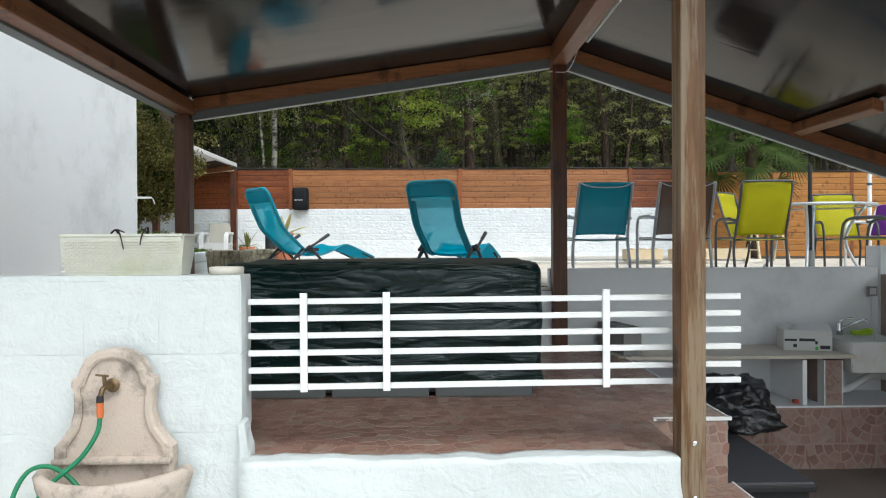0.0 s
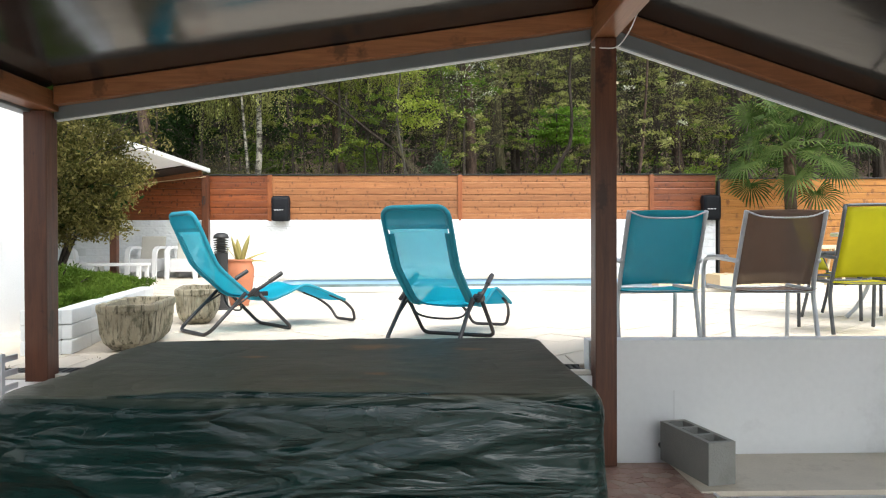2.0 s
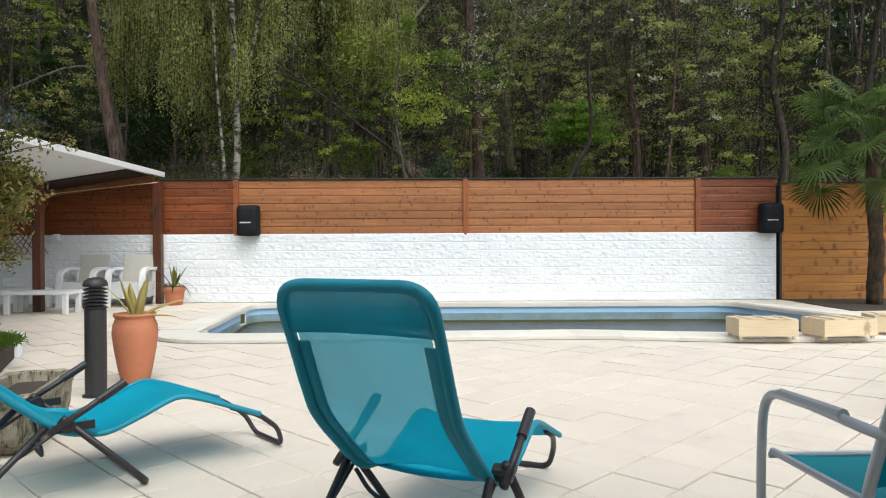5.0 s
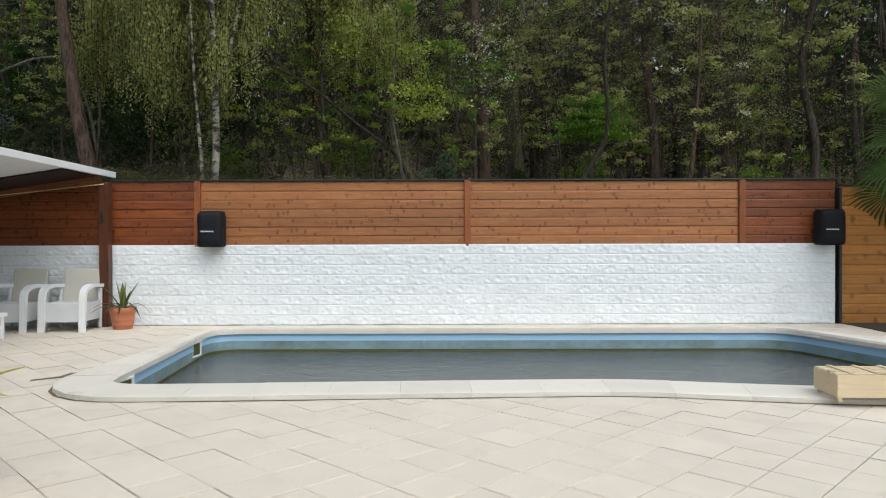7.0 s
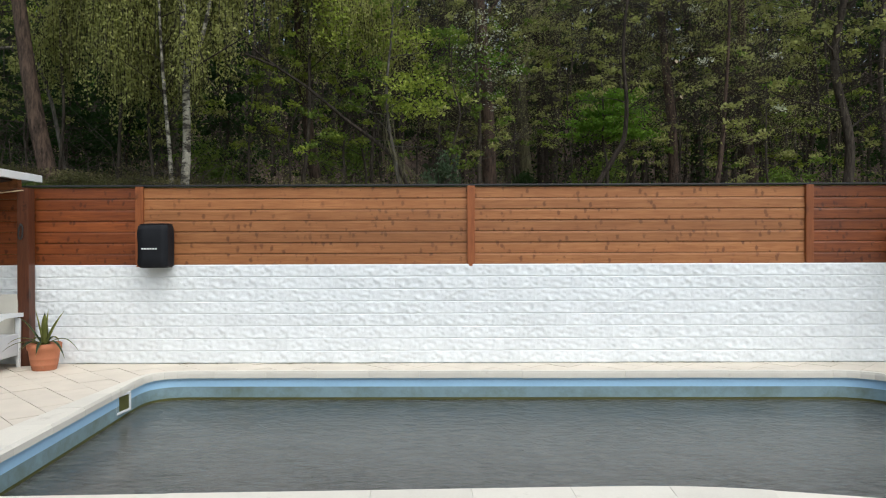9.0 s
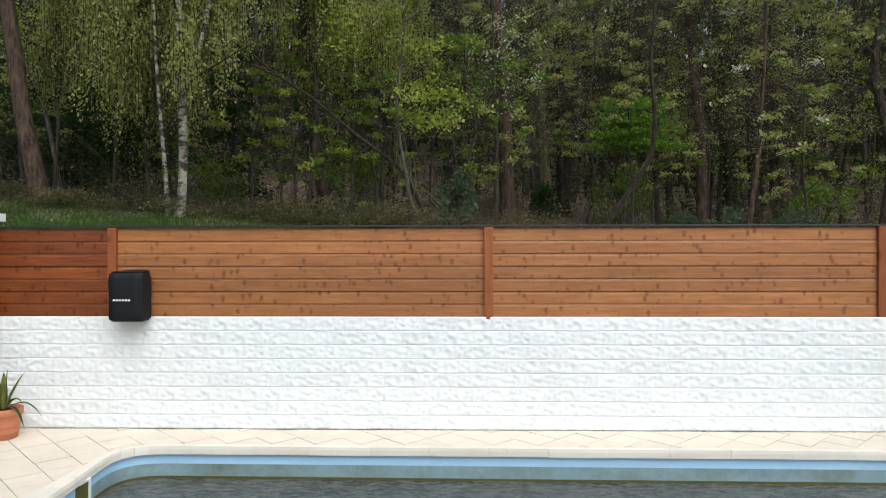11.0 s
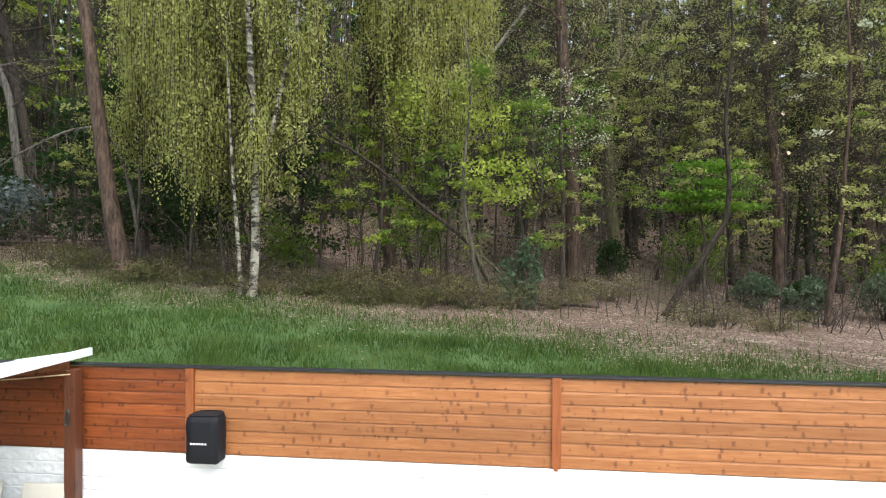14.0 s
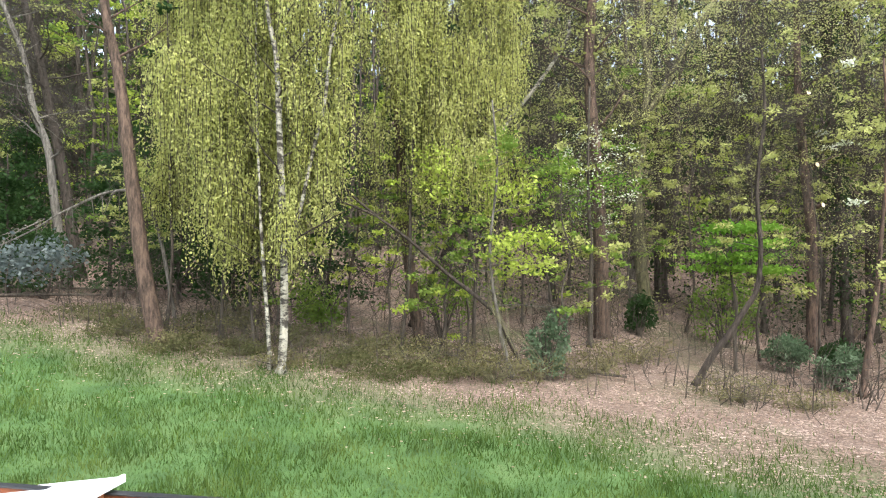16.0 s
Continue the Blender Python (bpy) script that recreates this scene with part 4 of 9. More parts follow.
def tub_cover():
    """A tarpaulin pulled over the tub, with folds down its sides."""
    bm = bmesh.new()
    hx, hy, top, low = 1.03, 0.69, 0.855, 0.1
    nx, nv = 96, 84
    ring = []
    corner = [(p.x, p.y) for p in round_corners([(-hx, -hy, 0), (hx, -hy, 0), (hx, hy, 0), (-hx, hy, 0)], 0.09, 4, closed=True)]
    per = [0]
    for i in range(len(corner)):
        per.append(per[-1] + (Vector(corner[i]) - Vector(corner[(i + 1) % len(corner)])).length)
    pts = []
    total = 320
    for k in range(total):
        s = per[-1] * k / total
        for i in range(len(corner)):
            if per[i + 1] >= s:
                t = (s - per[i]) / (per[i + 1] - per[i])
                a, b = corner[i], corner[(i + 1) % len(corner)]
                pts.append((a[0] + (b[0] - a[0]) * t, a[1] + (b[1] - a[1]) * t))
                break
    rows = []
    for j in range(nv + 1):
        f = j / nv
        z = top - (top - low) * f
        row = []
        for k, (x, y) in enumerate(pts):
            s = k / total
            lean = x * (0.8 if x > 0 else -0.5)
            damp = min(1.0, f * 7) * (0.35 + 0.65 * min(1.0, 6 * max(hx - abs(x), hy - abs(y))))
            fold = 0.02 * noise.noise((x * 0.9 + y * 1.1, z * 4.0 + 0.6 * noise.noise((x * 1.4, y * 1.4, z * 2)), 2.0))
            for size, wide, tall, tilt, seed in ((0.075, 0.7, 4.0, 0.8, 8.0), (0.05, 1.0, 6.5, 1.3, 18.0), (0.007, 2.2, 14.0, 2.4, 28.0)):
                ridge = abs(noise.noise((x * wide + y * wide, z * tall - lean * tilt + 0.35 * noise.noise((x * 3.2, y * 3.2, seed)), seed)))
                fold += size * (0.3 - min(0.3, ridge ** 0.8))
            fold *= damp
            g = 1.0 + 0.006 * f
            nrm = Vector((x / hx, y / hy)).normalized()
            e = 0.035 * (1 - min(1.0, f * 12)) ** 2
            row.append(bm.verts.new((x * g + nrm.x * (fold - e), y * g + nrm.y * (fold - e), z + 0.012 * noise.noise((x * 2, y * 2, 1)) * (1 - f) + (0.015 * noise.noise((s * 40, 0, 0)) if j == nv else 0))))
        rows.append(row)
    for a, b in zip(rows, rows[1:]):
        for k in range(total):
            bm.faces.new((a[k], b[k], b[(k + 1) % total], a[(k + 1) % total]))
    prev = rows[0]
    for q in (0.955, 0.9, 0.84, 0.78, 0.72, 0.66, 0.58, 0.5, 0.42, 0.34, 0.22, 0.1):
        cur = []
        for k, (x, y) in enumerate(pts):
            z = top + 0.004 + 0.016 * noise.noise((x * q * 2.2, y * q * 2.2, 6)) + 0.006 * noise.noise((x * q * 6, y * q * 18, 6))
            cur.append(bm.verts.new((x * q, y * q, z)))
        for k in range(total):
            bm.faces.new((prev[k], prev[(k + 1) % total], cur[(k + 1) % total], cur[k]))
        prev = cur
    bm.faces.new(prev)
    return bm


tub = thing("hot_tub", at(-0.31, 3.84, PATIO), "hot tub wrapped in a wrinkled dark green tarpaulin", "hot tub")
part("cabinet", slab(-0.98, 0.98, -0.64, 0.64, 0.02, 0.83, 0.03), GREY_TUBE, tub, "dark grey plastic cabinet")
for x0, x1 in ((-0.96, -0.36), (-0.32, 0.3), (0.34, 0.96)):
    part("base_panel", slab(x0, x1, -0.675, -0.655, 0.0, 0.16, 0.008), FASCIA, tub)
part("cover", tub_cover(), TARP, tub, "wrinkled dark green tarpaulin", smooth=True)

# window box on the pier
box_planter = thing("window_box", at(-1.42, 2.045, 0.271), "white woven-pattern plastic planter stained with algae", "planter")
bm = bmesh.new()
outer = [(-0.305, -0.085), (0.305, -0.085), (0.305, 0.085), (-0.305, 0.085)]
rings = []
for g, z in ((0.93, 0), (0.965, 0.08), (1.0, 0.178), (1.018, 0.18), (1.018, 0.192), (0.99, 0.192), (0.96, 0.12)):
    rings.append([bm.verts.new((x * g, y * (1 + (g - 1) * 2.5), z)) for x, y in outer])
bm.faces.new(rings[0])
bm.faces.new(rings[-1])
for a, b in zip(rings, rings[1:]):
    for i in range(4):
        bm.faces.new((a[i], a[(i + 1) % 4], b[(i + 1) % 4], b[i]))
bmesh.ops.bevel(bm, geom=[e for e in bm.edges if abs(e.verts[0].co.z - e.verts[1].co.z) > 0.01], offset=0.012, segments=2, affect="EDGES")
part("tub", bm, PLANTER_WHITE, box_planter)
part("soil", slab(-0.29, 0.29, -0.076, 0.076, 0.1, 0.15), SOIL, box_planter)
weave = slab(-0.012, 0.012, -0.004, 0.0, -0.004, 0.004, 0.0015)
bmv = [v.co.copy() for v in weave.verts]
bmf = [tuple(v.index for v in f.verts) for f in (weave.verts.index_update(), weave.faces)[1]]
weave.free()
wv, wf = [], []
for j in range(12):
    for i in range(21):
        x, z = -0.285 + i * 0.027 + (0.0135 if j % 2 else 0), 0.02 + j * 0.0125
        y = -0.085 * (1 + (0.93 + 0.07 * z / 0.17 - 1) * 2.5) - 0.0008
        k = len(wv)
        wv += [(c.x + x, c.y + y, c.z + z) for c in bmv]
        wf += [tuple(q + k for q in f) for f in bmf]
raw("weave", wv, wf, PLANTER_WHITE, box_planter, kind="stuff")
for q in ([(-0.02, -0.03, 0.15), (-0.03, -0.07, 0.21), (0.0, -0.1, 0.19), (0.02, -0.105, 0.12)], [(0.1, -0.02, 0.15), (0.12, -0.06, 0.22), (0.11, -0.1, 0.19), (0.1, -0.105, 0.14)],
          [(0.14, -0.02, 0.15), (0.1, -0.05, 0.21), (0.08, -0.09, 0.2)], [(-0.12, 0, 0.15), (-0.06, -0.03, 0.21), (-0.0, -0.05, 0.2)]):
    part("dead_stem", bar(smooth_path(q, 4), 0.006, 5, r_end=0.003), BARK, box_planter, "withered brown stem")
box_planter.scale = (0.93, 1.0, 1.0)

dish = thing("round_lid", at(-0.965, 2.045, 0.271), "cream round plastic dish on the wall cap", "dish")
part("rim", turned([(0.078, 0), (0.08, 0.03), (0.076, 0.036), (0.066, 0.036), (0.062, 0.02), (0.0, 0.018)], 28), COPING, dish, smooth=True)

# wall fountain
fountain = thing("wall_fountain", at(-1.42, 1.905, YARD), "cast-stone wall fountain with a curved back and basin", "fountain")
half = [(0.0, 1.5), (0.07, 1.49), (0.12, 1.455), (0.145, 1.41), (0.155, 1.38), (0.18, 1.365), (0.184, 1.335), (0.172, 1.31), (0.172, 1.22), (0.19, 1.15), (0.235, 1.09), (0.262, 1.06), (0.265, 0.78)]
out = [(x, z) for x, z in half] + [(-x, z) for x, z in half[::-1][:-1]]


def upright(pts, y0, y1, bevel=0.0):
    b = prism(pts, 0, 1)
    for v in b.verts:
        v.co = Vector((v.co.x, y1 if v.co.z < 0.5 else y0, v.co.y))
    if bevel:
        f = [q for q in b.faces if all(abs(v.co.y - y0) < 1e-6 for v in q.verts)]
        bmesh.ops.bevel(b, geom=[e for q in f for e in q.edges], offset=bevel, segments=3, affect="EDGES")
    return b


part("back_plate", upright(out, -0.03, 0.02, 0.004), FOUNTAIN_STONE, fountain)
inner_line = [(x * 0.8, z - 0.045 * smoothstep(1.0, 1.45, z)) for x, z in out]
mid_line = [((3 * a + c) / 4, (3 * b + d) / 4) for (a, b), (c, d) in zip(out, inner_line)]
mid_in = [((a + 3 * c) / 4, (b + 3 * d) / 4) for (a, b), (c, d) in zip(out, inner_line)]
bm = bmesh.new()
rows = [[bm.verts.new((x, y, z)) for x, z in line] for line, y in ((out, -0.029), (out, -0.042), (mid_line, -0.052), (mid_in, -0.05), (inner_line, -0.042), (inner_line, -0.029))]
for p0, p1 in zip(rows, rows[1:]):
    for k in range(len(out)):
        bm.faces.new((p0[k - 1], p0[k], p1[k], p1[k - 1]))
part("raised_rim", bm, FOUNTAIN_STONE, fountain)
part("ledge", slab(-0.262, 0.262, -0.075, 0.0, 0.99, 1.016, 0.01), FOUNTAIN_STONE, fountain)
bm = bmesh.new()
rings = []
for r, z in ((0.16, 0.5), (0.24, 0.68), (0.315, 0.85), (0.335, 0.92), (0.34, 0.955), (0.328, 0.97), (0.3, 0.97), (0.28, 0.95), (0.22, 0.84), (0.1, 0.8)):
    rings.append([bm.verts.new((r * math.cos(q), r * 0.9 * math.sin(q), z)) for q in [math.pi + math.pi * k / 24 for k in range(25)]])
for p0, p1 in zip(rings, rings[1:]):
    for k in range(24):
        bm.faces.new((p0[k], p0[k + 1], p1[k + 1], p1[k]))
bm.faces.new(rings[-1])
for v in bm.verts:
    v.co += 0.004 * noise.noise_vector(v.co * 14)
part("basin", bm, FOUNTAIN_STONE, fountain, smooth=True)
part("pedestal", slab(-0.13, 0.13, -0.2, 0.0, 0.0, 0.56, 0.02), FOUNTAIN_STONE, fountain)
tap = thing("garden_tap", at(-1.415, 1.855, -0.21), "aged brass tap with a short lever on the fountain", "tap")
part("flange", turned([(0.03, 0), (0.032, 0.006), (0.022, 0.012), (0.016, 0.014)], 16, m=Matrix.Rotation(radians(90), 4, "X")), BRASS, tap)
part("spout", bar(smooth_path([(0, -0.01, 0.0), (-0.006, -0.04, 0.002), (-0.014, -0.07, -0.006), (-0.02, -0.08, -0.05)], 5), 0.012, 10), BRASS, tap, smooth=True)
part("lever", bar([(-0.05, -0.055, 0.055), (0.005, -0.055, 0.05)], 0.005, 8), BRASS, tap)
part("stem", bar([(-0.012, -0.05, 0.0), (-0.014, -0.055, 0.055)], 0.009, 8), BRASS, tap)
hose = thing("garden_hose", at(-1.435, 1.775, -0.26), "green rubber hose with an orange connector", "hose")
part("connector", turned([(0.013, 0.0), (0.016, -0.012), (0.014, -0.03), (0.016, -0.05), (0.013, -0.075)][::-1], 14), ORANGE_PLASTIC, hose, "orange plastic hose connector")
part("collar", turned([(0.015, -0.02), (0.016, 0.0), (0.014, 0.02)], 14), BLACK_PLASTIC, hose)
part("tube", bar(smooth_path([(0, 0, -0.07), (-0.01, -0.01, -0.14), (-0.07, -0.03, -0.24), (-0.17, -0.06, -0.33), (-0.27, -0.07, -0.45), (-0.33, -0.06, -0.56), (-0.37, -0.02, -0.43), (-0.33, 0.02, -0.32),
                              (-0.24, 0.02, -0.29), (-0.14, 0.0, -0.33), (-0.05, -0.02, -0.42), (0.0, -0.05, -0.5)], 7), 0.0105, 10), HOSE_GREEN, hose, smooth=True)

# ---- outdoor kitchen beyond the patio ----
unit_k = thing("kitchen_counter", at(1.7, 4.62, YARD), "masonry kitchen counter faced with red mosaic fans", "kitchen counter")
part("plinth", slab(-0.02, 2.58, 0.0, 0.62, 0.0, 0.53, 0.004), GROUT, unit_k)
part("shelf", slab(-0.02, 2.58, -0.006, 0.62, 0.532, 0.548, 0.003), TRIM_WHITE, unit_k, "white edge of the shelf")
part("back_panel", slab(-0.02, 2.58, 0.585, 0.615, 0.55, 0.94), GREY_WALL, unit_k)
part("partition", slab(1.52, 1.56, 0.02, 0.585, 0.55, 0.94, 0.004), GREY_WALL, unit_k)
part("column", slab(1.705, 1.85, 0.0, 0.56, 0.55, 0.94, 0.003), GROUT, unit_k)
part("column_trim", slab(1.695, 1.704, -0.004, 0.1, 0.55, 0.94), TRIM_WHITE, unit_k, "white corner strip")
part("column_trim", slab(1.851, 1.86, -0.004, 0.1, 0.55, 0.94), TRIM_WHITE, unit_k, "white corner strip")
top = part("worktop", slab(1.6, 3.66, 4.585, 5.245, -0.592, -0.562, 0.004), WORKTOP)
tagged(top, "worn beige worktop along the parapet wall", "worktop")
carton = thing("cardboard_box", at(3.4, 4.95, -0.561, rz=-14), "open white cardboard box with printed labels", "box")
part("body", slab(-0.2, 0.2, -0.13, 0.13, 0, 0.18, 0.004), CARDBOARD, carton)
for m, s in ((at(0, 0.13, 0.182, rx=35), 0.13), (at(0, -0.13, 0.182, rx=-158), 0.0), ):
    f = part("flap", slab(-0.198, 0.198, -0.12, 0.0, 0.0, 0.004), CARDBOARD, carton)
    f.matrix_basis = m
f = part("flap", slab(0.0, 0.11, -0.125, 0.125, 0.0, 0.004), CARDBOARD, carton)
f.matrix_basis = at(-0.2, 0, 0.182, ry=-24)
for x0, x1, z0, z1, mt in ((-0.19, -0.09, 0.085, 0.105, INK), (-0.07, 0.06, 0.085, 0.11, INK), (0.1, 0.18, 0.02, 0.05, INK), (0.06, 0.085, 0.01, 0.04, LIME_INK), (-0.12, -0.09, 0.03, 0.06, INK), (0.06, 0.08, 0.06, 0.09, INK)):
    part("print", slab(x0, x1, -0.1325, -0.1305, z0, z1), mt, carton)
part("print", slab(-0.16, -0.04, 0.02, 0.09, 0.183, 0.1845), RED_INK, carton)
sink = thing("sink", at(3.93, 4.9, -0.56), "white ceramic sink with stained front", "sink")
bm = bmesh.new()
o = [(-0.3, -0.28), (0.3, -0.28), (0.3, 0.3), (-0.3, 0.3)]
rings = [[bm.verts.new((x * g, y * g, z)) for x, y in o] for g, z in ((0.92, -0.17), (1.0, 0.08), (1.0, 0.1), (0.9, 0.1), (0.85, 0.06), (0.7, -0.1))]
bm.faces.new(rings[0])
bm.faces.new(rings[-1])
for a, b in zip(rings, rings[1:]):
    for i in range(4):
        bm.faces.new((a[i], a[(i + 1) % 4], b[(i + 1) % 4], b[i]))
bmesh.ops.bevel(bm, geom=bm.edges[:], offset=0.008, segments=2, affect="EDGES")
part("bowl", bm, SINK, sink)
part("waste_pipe", bar(smooth_path([(-0.3, 0.05, -0.12), (-0.33, 0.0, -0.28), (-0.2, -0.02, -0.36), (-0.05, 0.0, -0.3), (0.1, 0.05, -0.25), (0.3, 0.1, -0.28)], 5), 0.032, 10), PIPE, sink, smooth=True)
faucet = thing("faucet", at(3.83, 5.12, -0.459), "chrome mixer tap with a swivelled spout", "tap")
part("body", turned([(0.03, 0), (0.03, 0.05), (0.025, 0.06), (0.025, 0.11), (0.02, 0.12)], 16), CHROME, faucet, smooth=True)
part("spout", bar(smooth_path([(0, 0, 0.05), (0.07, -0.06, 0.1), (0.16, -0.1, 0.15), (0.19, -0.12, 0.13)], 5), 0.014, 10), CHROME, faucet, smooth=True)
part("lever", bar([(0, 0, 0.12), (0.03, -0.02, 0.15), (0.1, -0.06, 0.165)], 0.008, 8), CHROME, faucet)
rag = thing("dish_cloth", at(4.02, 5.1, -0.459), "lime green crumpled cloth on the sink edge", "cloth")
bm = slab(-0.09, 0.09, -0.05, 0.05, 0, 0.05, 0.02)
bmesh.ops.subdivide_edges(bm, edges=bm.edges[:], cuts=3, use_grid_fill=True)
for v in bm.verts:
    if v.co.z > 0.004:
        v.co += 0.03 * noise.noise_vector(v.co * 16)
        v.co.z = max(v.co.z, 0.004)
part("cloth", bm, CLOTH_LIME, rag, smooth=True)
sock = thing("wall_socket", at(4.2, 5.226, -0.06), "grey outdoor socket box with a cable", "socket")
part("plate", slab(-0.045, 0.045, -0.028, 0.0, -0.045, 0.045, 0.006), CONCRETE, sock)
part("cover", slab(-0.03, 0.03, -0.036, -0.028, -0.03, 0.03, 0.003), RAIL_GREY, sock)
part("cable", bar([(0.0, -0.01, -0.045), (0.0, -0.01, -0.4)], 0.006, 6), PRINT_WHITE, sock)

block = thing("concrete_block", at(1.7, 4.92, -0.561, rz=12), "grey hollow concrete block standing on the worktop edge", "block")
bm = bmesh.new()
w, l, h, t = 0.085, 0.25, 0.24, 0.028
for x0, x1, y0, y1 in ((-w, -w + t, -l, l), (w - t, w, -l, l), (-w + t, w - t, -l, -l + t), (-w + t, w - t, l - t, l), (-w + t, w - t, -0.095, -0.067), (-w + t, w - t, 0.067, 0.095)):
    box(bm, x0, x1, y0, y1, 0, h)
bmesh.ops.remove_doubles(bm, verts=bm.verts[:], dist=0.0005)
part("body", bm, CONCRETE, block)

chest = thing("storage_chest", at(2.12, 3.8, YARD), "dark grey plastic storage chest on the yard floor", "chest")
part("body", slab(-0.28, 0.28, -0.74, 0.74, 0, 0.4, 0.02, taper=0.015), BLACK_PLASTIC, chest)
part("lid", slab(-0.3, 0.3, -0.76, 0.76, 0.402, 0.45, 0.015), CHEST_LID, chest)
part("lid_rim", slab(-0.305, 0.305, -0.768, -0.755, 0.385, 0.425, 0.006), BLACK_PLASTIC, chest)
part("handle", slab(-0.09, 0.09, -0.78, -0.745, 0.28, 0.32, 0.008), GREY_TUBE, chest, "grey recessed handle")
heap = thing("plastic_sheet", at(2.4, 4.42, YARD + 0.452), "crumpled black plastic sheet heaped on the chest", "plastic sheet")
bm = bmesh.new()
bmesh.ops.create_icosphere(bm, subdivisions=5, radius=1)
for v in bm.verts:
    d = v.co.normalized()
    k = 1 + 0.3 * noise.noise(d * 1.7) + 0.22 * abs(noise.noise(d * 4.2)) + 0.1 * noise.noise(d * 9)
    v.co = Vector((d.x * 0.5 * k, d.y * 0.32 * k, max(0.0, 0.13 + d.z * 0.27 * k - 0.12 * max(0.0, d.x) ** 2)))
part("sheet", bm, BIN_BAG, heap, smooth=True)

scrap = thing("red_sponge", at(3.22, 4.72, YARD + 0.549), "small red sponge on the white shelf", "sponge")
part("pad", slab(-0.04, 0.04, -0.025, 0.025, 0, 0.03, 0.006), RED_INK, scrap)

# ---- drain along the terrace edge ----
grate = thing("drain_grate", at(-2.1, 5.28, -0.004), "dark slotted drain grate along the terrace edge", "drain", kind="structure")
part("channel", slab(-1.5, 3.2, -0.075, 0.075, -0.024, -0.018), BLACK_PLASTIC, grate)
part("edge", slab(-1.5, 3.2, -0.08, -0.068, -0.02, 0.004), GRATE, grate)
part("edge", slab(-1.5, 3.2, 0.068, 0.08, -0.02, 0.004), GRATE, grate)
slot = bpy.data.meshes.new("slat")
b = slab(-0.011, 0.011, -0.068, 0.068, -0.014, 0.003, 0.003)
for v in b.verts:
    v.co *= U
b.to_mesh(slot)
b.free()
slot.materials.append(GRATE)
for k in range(108):
    share("slat", slot, None, grate, m=at(-1.48 + k * 0.0435, 0, 0))
kerb = part("terrace_kerb", slab(-3.66, 1.13, 5.131, 5.195, -0.027, -0.001, 0.006), COPING)
tagged(kerb, "pale stone kerb at the terrace edge", "kerb", kind="structure")


# ---- furniture on the terrace ----
def ribbon(profile, width, thick=0.006, nw=8, sag=0.0, y0=0.0):
    """Cloth that follows a profile of (x, z) points, its width across y."""
    bm = bmesh.new()
    p = [Vector((x, 0, z)) for x, z in profile]
    grids = []
    for side in (0, 1):
        g = []
        for i, q in enumerate(p):
            d = (p[min(i + 1, len(p) - 1)] - p[max(i - 1, 0)]).normalized()
            nrm = Vector((-d.z, 0, d.x))
            row = []
            for k in range(nw + 1):
                u = 2 * k / nw - 1
                s = -sag * (1 - u * u) - side * thick
                row.append(bm.verts.new(q + nrm * s + Vector((0, u * width / 2 + y0, 0))))
            g.append(row)
        grids.append(g)
    a, b = grids
    for g, flip in ((a, False), (b, True)):
        for r0, r1 in zip(g, g[1:]):
            for k in range(nw):
                q = (r0[k], r0[k + 1], r1[k + 1], r1[k])
                bm.faces.new(q[::-1] if flip else q)
    edge = [r[0] for r in a] + a[-1][1:] + [r[-1] for r in a[::-1][1:]] + a[0][::-1][1:-1]
    edge2 = [r[0] for r in b] + b[-1][1:] + [r[-1] for r in b[::-1][1:]] + b[0][::-1][1:-1]
    for i in range(len(edge)):
        bm.faces.new((edge[i - 1], edge[i], edge2[i], edge2[i - 1]))
    return bm


def curve2(pts, n=6):
    return [(q.x, q.z) for q in smooth_path([(x, 0, z) for x, z in pts], n)]


